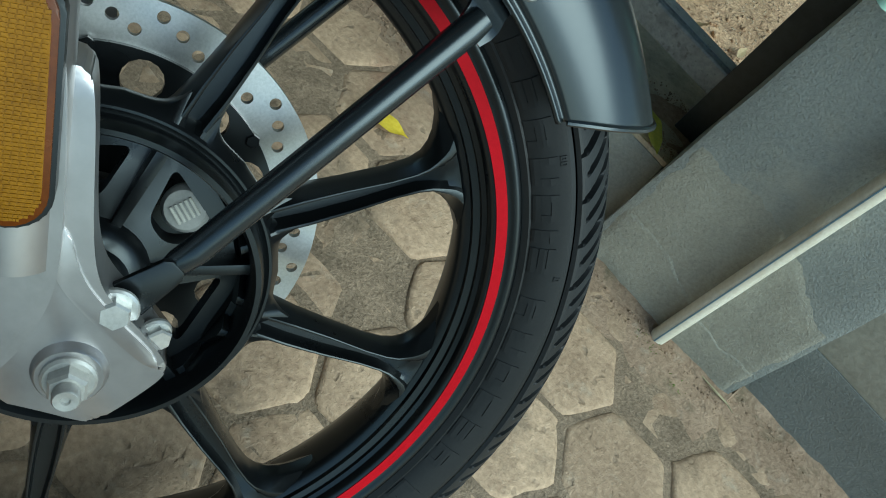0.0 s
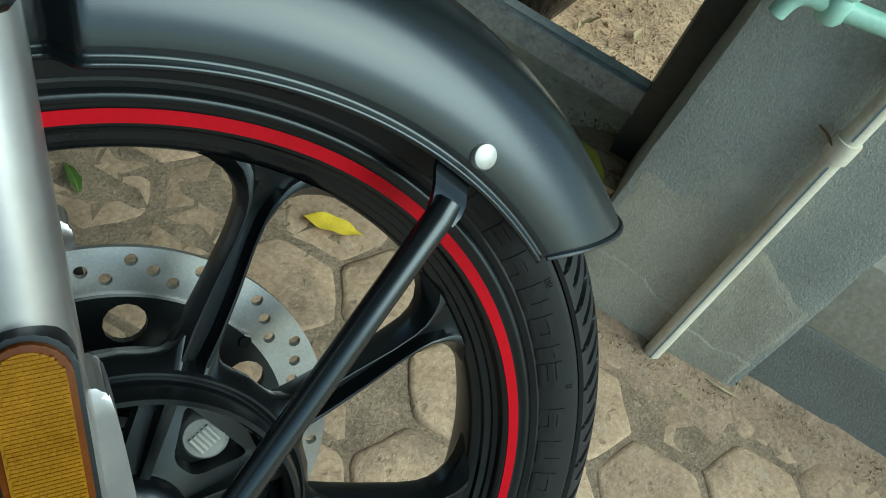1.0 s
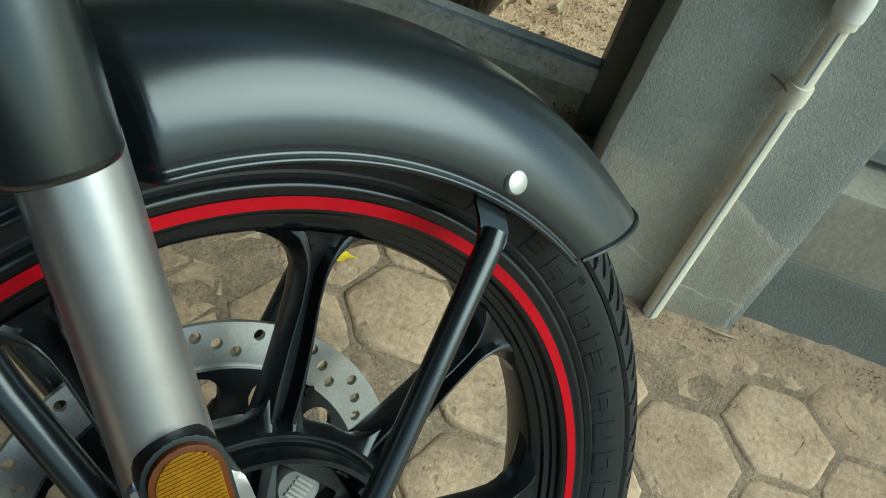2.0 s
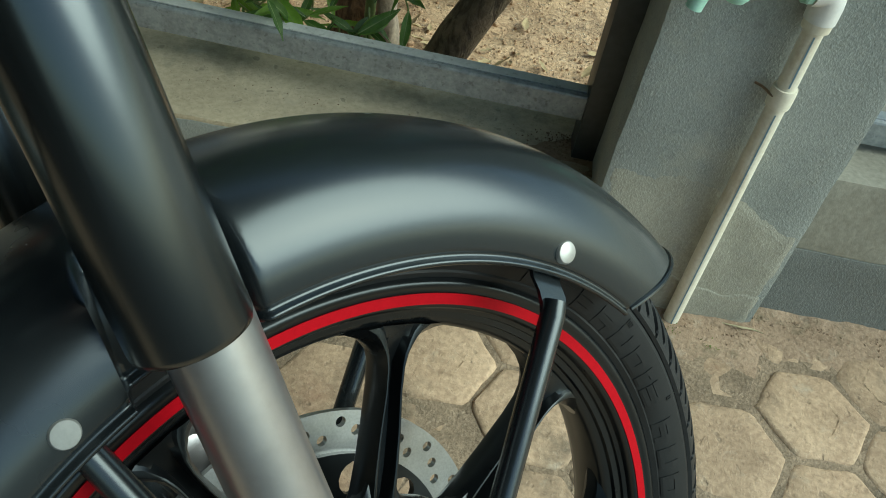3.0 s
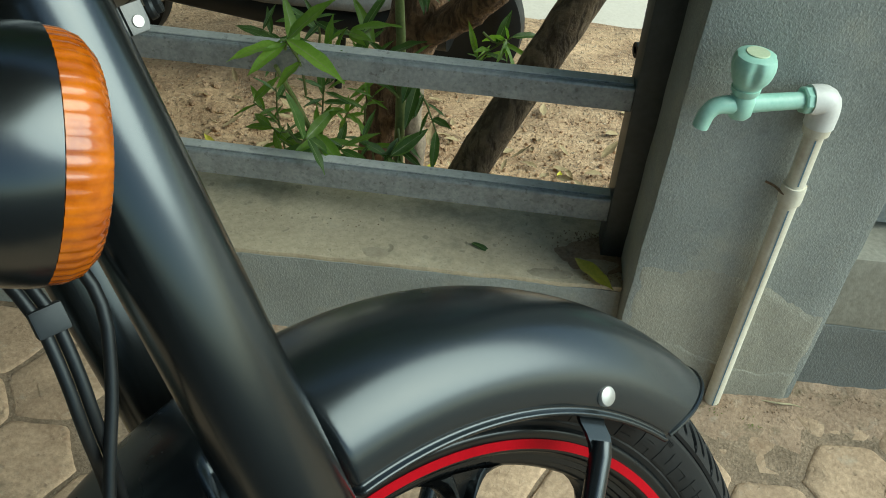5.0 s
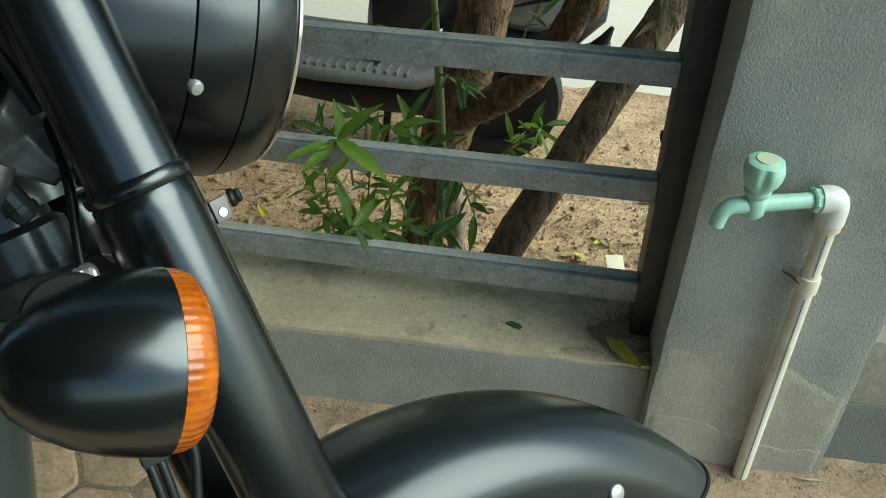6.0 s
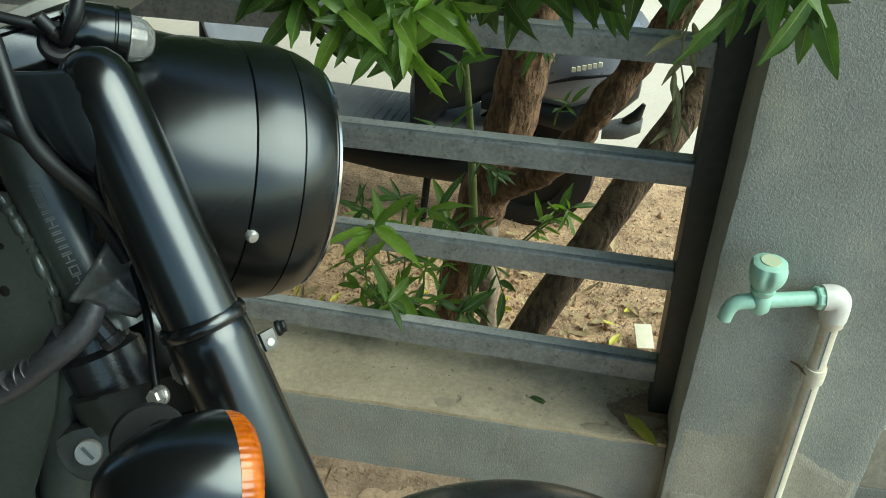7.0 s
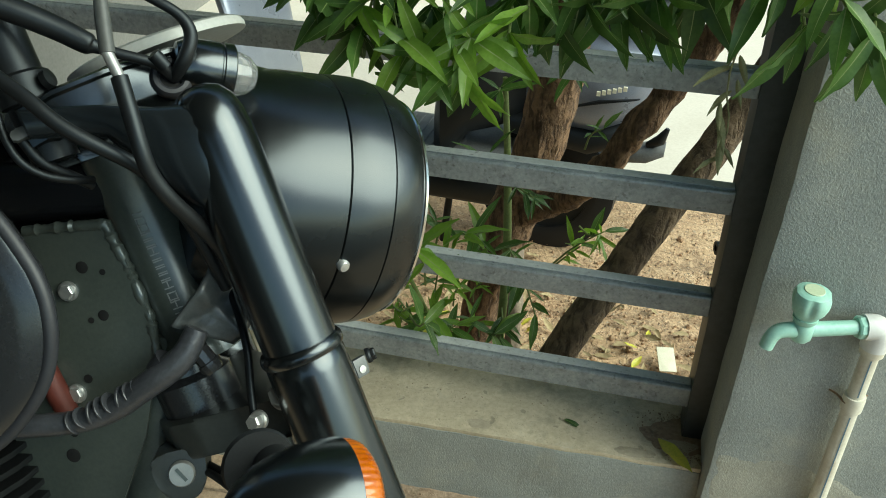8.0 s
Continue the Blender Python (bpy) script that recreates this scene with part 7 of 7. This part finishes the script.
body = loft([(-0.20, 0.05, 0.28, 0.09, 0.16), (-0.10, 0.05, 0.27, 0.13, 0.17), (0.02, 0.05, 0.26, 0.155, 0.15), (0.10, 0.05, 0.275, 0.145, 0.12), (0.16, 0.05, 0.29, 0.11, 0.085), (0.20, 0.05, 0.30, 0.05, 0.04)], M_SCOOTER, scooter, "grey blue rear side panel", "rear_panel")
part("panel_stripe", slab([(-0.06, 0.215), (0.02, 0.238), (0.12, 0.262), (0.13, 0.266), (0.02, 0.246), (-0.03, 0.228)], 0.0, 0.012, SC @ pose(0, -0.107, 0, 90, 0, 0), 0.001), M_PLASTIC, body, "black swoosh on the panel")
bm = bmesh.new()
for k in range(6):
    box((0.012 + 0.014 * k, 0.262 + 0.0045 * k, 0.006), (0.022 + 0.014 * k, 0.274 + 0.0045 * k, 0.0135), SC @ pose(0, -0.107, 0, 90, 0, 0), bm=bm)
part("panel_badge", bm, M_CAP, body, "white badge as plain bars")
loft([(-0.25, 0.05, 0.115, 0.12, 0.035), (0.0, 0.05, 0.100, 0.155, 0.045), (0.12, 0.05, 0.145, 0.14, 0.05), (0.19, 0.05, 0.18, 0.05, 0.03)], M_PLASTIC, scooter, "black lower cover", "lower_cover")
loft([(-0.25, 0.05, 0.45, 0.10, 0.03), (0.0, 0.05, 0.47, 0.14, 0.05), (0.14, 0.05, 0.48, 0.12, 0.05), (0.21, 0.05, 0.49, 0.08, 0.02)], M_PLASTIC, scooter, "black seat", "seat")
floor = loft([(-0.95, 0.0, 0.00, 0.16, 0.03), (-0.60, 0.0, -0.015, 0.18, 0.03), (-0.30, 0.0, -0.01, 0.17, 0.03), (-0.18, 0.0, 0.02, 0.12, 0.03)], M_SEATGREY, scooter, "grey ribbed floorboard", "floorboard", p=0.4)
for k in range(20):
    part("floor_rib", box((-0.90 + 0.030 * k, -0.17, 0.008), (-0.894 + 0.030 * k, 0.14, 0.0190), SC, 0.001), M_SEATGREY, floor)
loft([(-0.95, 0.0, -0.06, 0.13, 0.05), (-0.5, 0.0, -0.08, 0.16, 0.06), (-0.10, 0.0, -0.08, 0.14, 0.07)], M_PLASTIC, scooter, "black underframe", "underframe")
loft([(-1.02, 0.0, 0.10, 0.17, 0.05), (-1.06, 0.0, 0.30, 0.19, 0.08), (-1.14, 0.0, 0.50, 0.15, 0.08), (-1.22, 0.0, 0.68, 0.08, 0.03)], M_SCOOTER, scooter, "grey blue front shield", "front_shield")
part("footrest", tube([SC @ Vector((0.17, -0.10, 0.13)), SC @ Vector((0.20, -0.12, 0.16)), SC @ Vector((0.215, -0.12, 0.195))], [0.012, 0.016, 0.006], 12), M_PLASTIC, scooter)
loft([(0.11, -0.08, 0.085, 0.03, 0.02), (0.17, -0.09, 0.105, 0.04, 0.025), (0.215, -0.09, 0.12, 0.03, 0.015)], M_SEATGREY, scooter, "grey tail cover", "tail_cover")
for x in (-0.13, -1.22):
    wheel_at = SC @ Vector((x, 0.06, YZ + 0.22))
    w = part("wheel", lathe([(0.22, -0.02), (0.215, 0.03), (0.16, 0.045), (0.135, 0.035), (0.135, -0.035), (0.16, -0.045), (0.215, -0.03)], frame_of(wheel_at, SC.to_3x3() @ Vector((0, -1, 0))), 48, closed=True), M_RUBBER, scooter, "black scooter tyre")
    part("rim", lathe([(0.0, -0.03), (0.04, -0.03), (0.05, 0.0), (0.137, -0.01), (0.137, 0.03), (0.12, 0.02), (0.05, 0.02), (0.0, 0.03)], frame_of(wheel_at, SC.to_3x3() @ Vector((0, -1, 0))), 40), M_PLASTIC, w)
part("front_fork", tube([SC @ Vector((-1.22, 0.0, YZ + 0.22)), SC @ Vector((-1.14, 0.0, 0.4))], 0.03, 16), M_PLASTIC, scooter)
part("stand", tube([SC @ Vector((-0.42, -0.02, -0.08)), SC @ Vector((-0.44, -0.06, YZ))], 0.012, 10), M_PLASTIC, scooter)

loft([(-0.47, -0.02, 0.06, 0.05, 0.10), (-0.43, -0.02, 0.16, 0.12, 0.18), (-0.36, 0.0, 0.27, 0.14, 0.20), (-0.28, 0.02, 0.29, 0.13, 0.20), (-0.20, 0.04, 0.28, 0.08, 0.16)], M_PLASTIC, scooter, "black inner leg cover under the seat", "inner_cover")

# ---- plain unseen walls and roof, added round the camera to block sky light ----
bm = box((-4.2, -3.7, 2.60), (0.75, 0.80, 2.72), None, 0.01)
tagged(new("ceiling", to_mesh("ceiling", bm, M_ADDED_ROOF)), "dark unseen roof added over the parking place to block the sky", "ceiling", kind="structure")
bm = box((-4.2, -3.7, -0.1), (-0.5, -3.5, 2.595), None, 0.01)
tagged(new("wall_south", to_mesh("wall_south", bm, M_ADDED_WALL)), "plain grey unseen wall added behind the parking place", "wall", kind="structure")
bm = box((-4.2, -3.495, -0.1), (-4.0, 0.66, 2.595), None, 0.01)
tagged(new("wall_west", to_mesh("wall_west", bm, M_ADDED_WALL)), "plain grey unseen wall added at the west end", "wall", kind="structure")
# yard walls, added to cut light bounced from the yard onto the pillar
bm = box((-2.5, 0.98, -0.40), (-2.3, 7.0, 2.6), None, 0.01)
tagged(new("wall_garden_west", to_mesh("wall_garden_west", bm, M_ADDED_WALL)), "plain grey wall added west of the yard to cut its bounce light", "wall", kind="structure")
bm = box((-2.5, 7.003, -0.40), (6.0, 7.2, 2.4), None, 0.01)
tagged(new("wall_north", to_mesh("wall_north", bm, M_ADDED_WALL)), "plain grey unseen wall added beyond the yard", "wall", kind="structure")

# ---- pavement ----
HEX = 0.083
bm = bmesh.new()
vs = [bm.verts.new((x, y, -0.0026)) for x, y in ((-2500, -0.9), (2500, -0.9), (2500, 0.80), (-2500, 0.80))]
bm.faces.new(vs)
vs = None
# unseen dark ground, added to darken what the lower paintwork reflects
bm2 = bmesh.new()
bm2.faces.new([bm2.verts.new((x, y, -0.0045)) for x, y in ((-2500, -2500), (2500, -2500), (2500, -0.9), (-2500, -0.9))])
tagged(new("road", to_mesh("road", bm2, M_DARK_GROUND)), "dark unseen ground added beside the paving to darken reflections", "road", kind="structure")
pavement = tagged(new("pavement", to_mesh("pavement", bm, M_JOINT)), "sandy bed under worn hexagonal paving blocks", "pavement", kind="structure")


def paver_mesh(seed):
    """A worn six-sided block with softened corners and a slightly hollowed top."""
    r2 = random.Random(seed)
    bm = bmesh.new()
    pts = []
    for k in range(6):
        a = radians(60 * k)
        c = Vector((math.cos(a), math.sin(a), 0)) * (HEX * 0.972)
        before = Vector((math.cos(a - radians(60)), math.sin(a - radians(60)), 0)) * (HEX * 0.972)
        after = Vector((math.cos(a + radians(60)), math.sin(a + radians(60)), 0)) * (HEX * 0.972)
        for q in (before, after):
            pts.append(c.lerp(q, 0.13) * (1 + r2.uniform(-0.028, 0.010)))
            if q is before:
                pts.append(c * r2.uniform(0.935, 0.985))
        pts.append(c.lerp(after, 0.5) * (1 + r2.uniform(-0.040, 0.008)))
    rings = []
    for s, z in ((1.0, -0.03), (1.0, -0.0045), (0.965, -0.0015), (0.90, 0.0)):
        rings.append([Vector((p.x * s, p.y * s, z + (r2.uniform(-0.0012, 0.0012) if z > -0.01 else 0))) for p in pts])
    grid_faces(bm, rings, caps=False)
    bm.verts.ensure_lookup_table()
    top = bm.verts[-len(pts):]
    mid = [bm.verts.new(Vector((v.co.x * 0.5, v.co.y * 0.5, r2.uniform(-0.0015, 0.0012)))) for v in top]
    n = len(pts)
    for k in range(n):
        bm.faces.new((top[k], top[(k + 1) % n], mid[(k + 1) % n], mid[k]))
    bm.faces.new(mid)
    return to_mesh("paver", bm, M_PAVER, 50)


PAVERS = [paver_mesh(k) for k in range(14)]
rnd = random.Random(11)
far = bmesh.new()
for i in range(-34, 30):
    for j in range(-10, 3):
        x = 0.525 + 1.5 * HEX * i
        y = 0.508 + math.sqrt(3) * HEX * (j + (0.5 if i % 2 else 0))
        if y > 0.735 or y < -0.82:
            continue
        m = pose(x + rnd.uniform(-0.002, 0.002), y + rnd.uniform(-0.002, 0.002), rnd.uniform(-0.003, 0.002), rnd.uniform(-0.7, 0.7), rnd.uniform(-0.7, 0.7), 60 * rnd.randrange(6) + rnd.uniform(-0.8, 0.8))
        if -1.0 < x < 0.95 and -0.55 < y:
            piece("paver", rnd.choice(PAVERS), m, pavement)
        else:
            join(far, rnd.choice(PAVERS), m)
ob = new("pavers", to_mesh("pavers", far, M_PAVER, 50))
ob.parent = pavement
tagged(ob, "worn hexagonal paving blocks", kind="stuff")
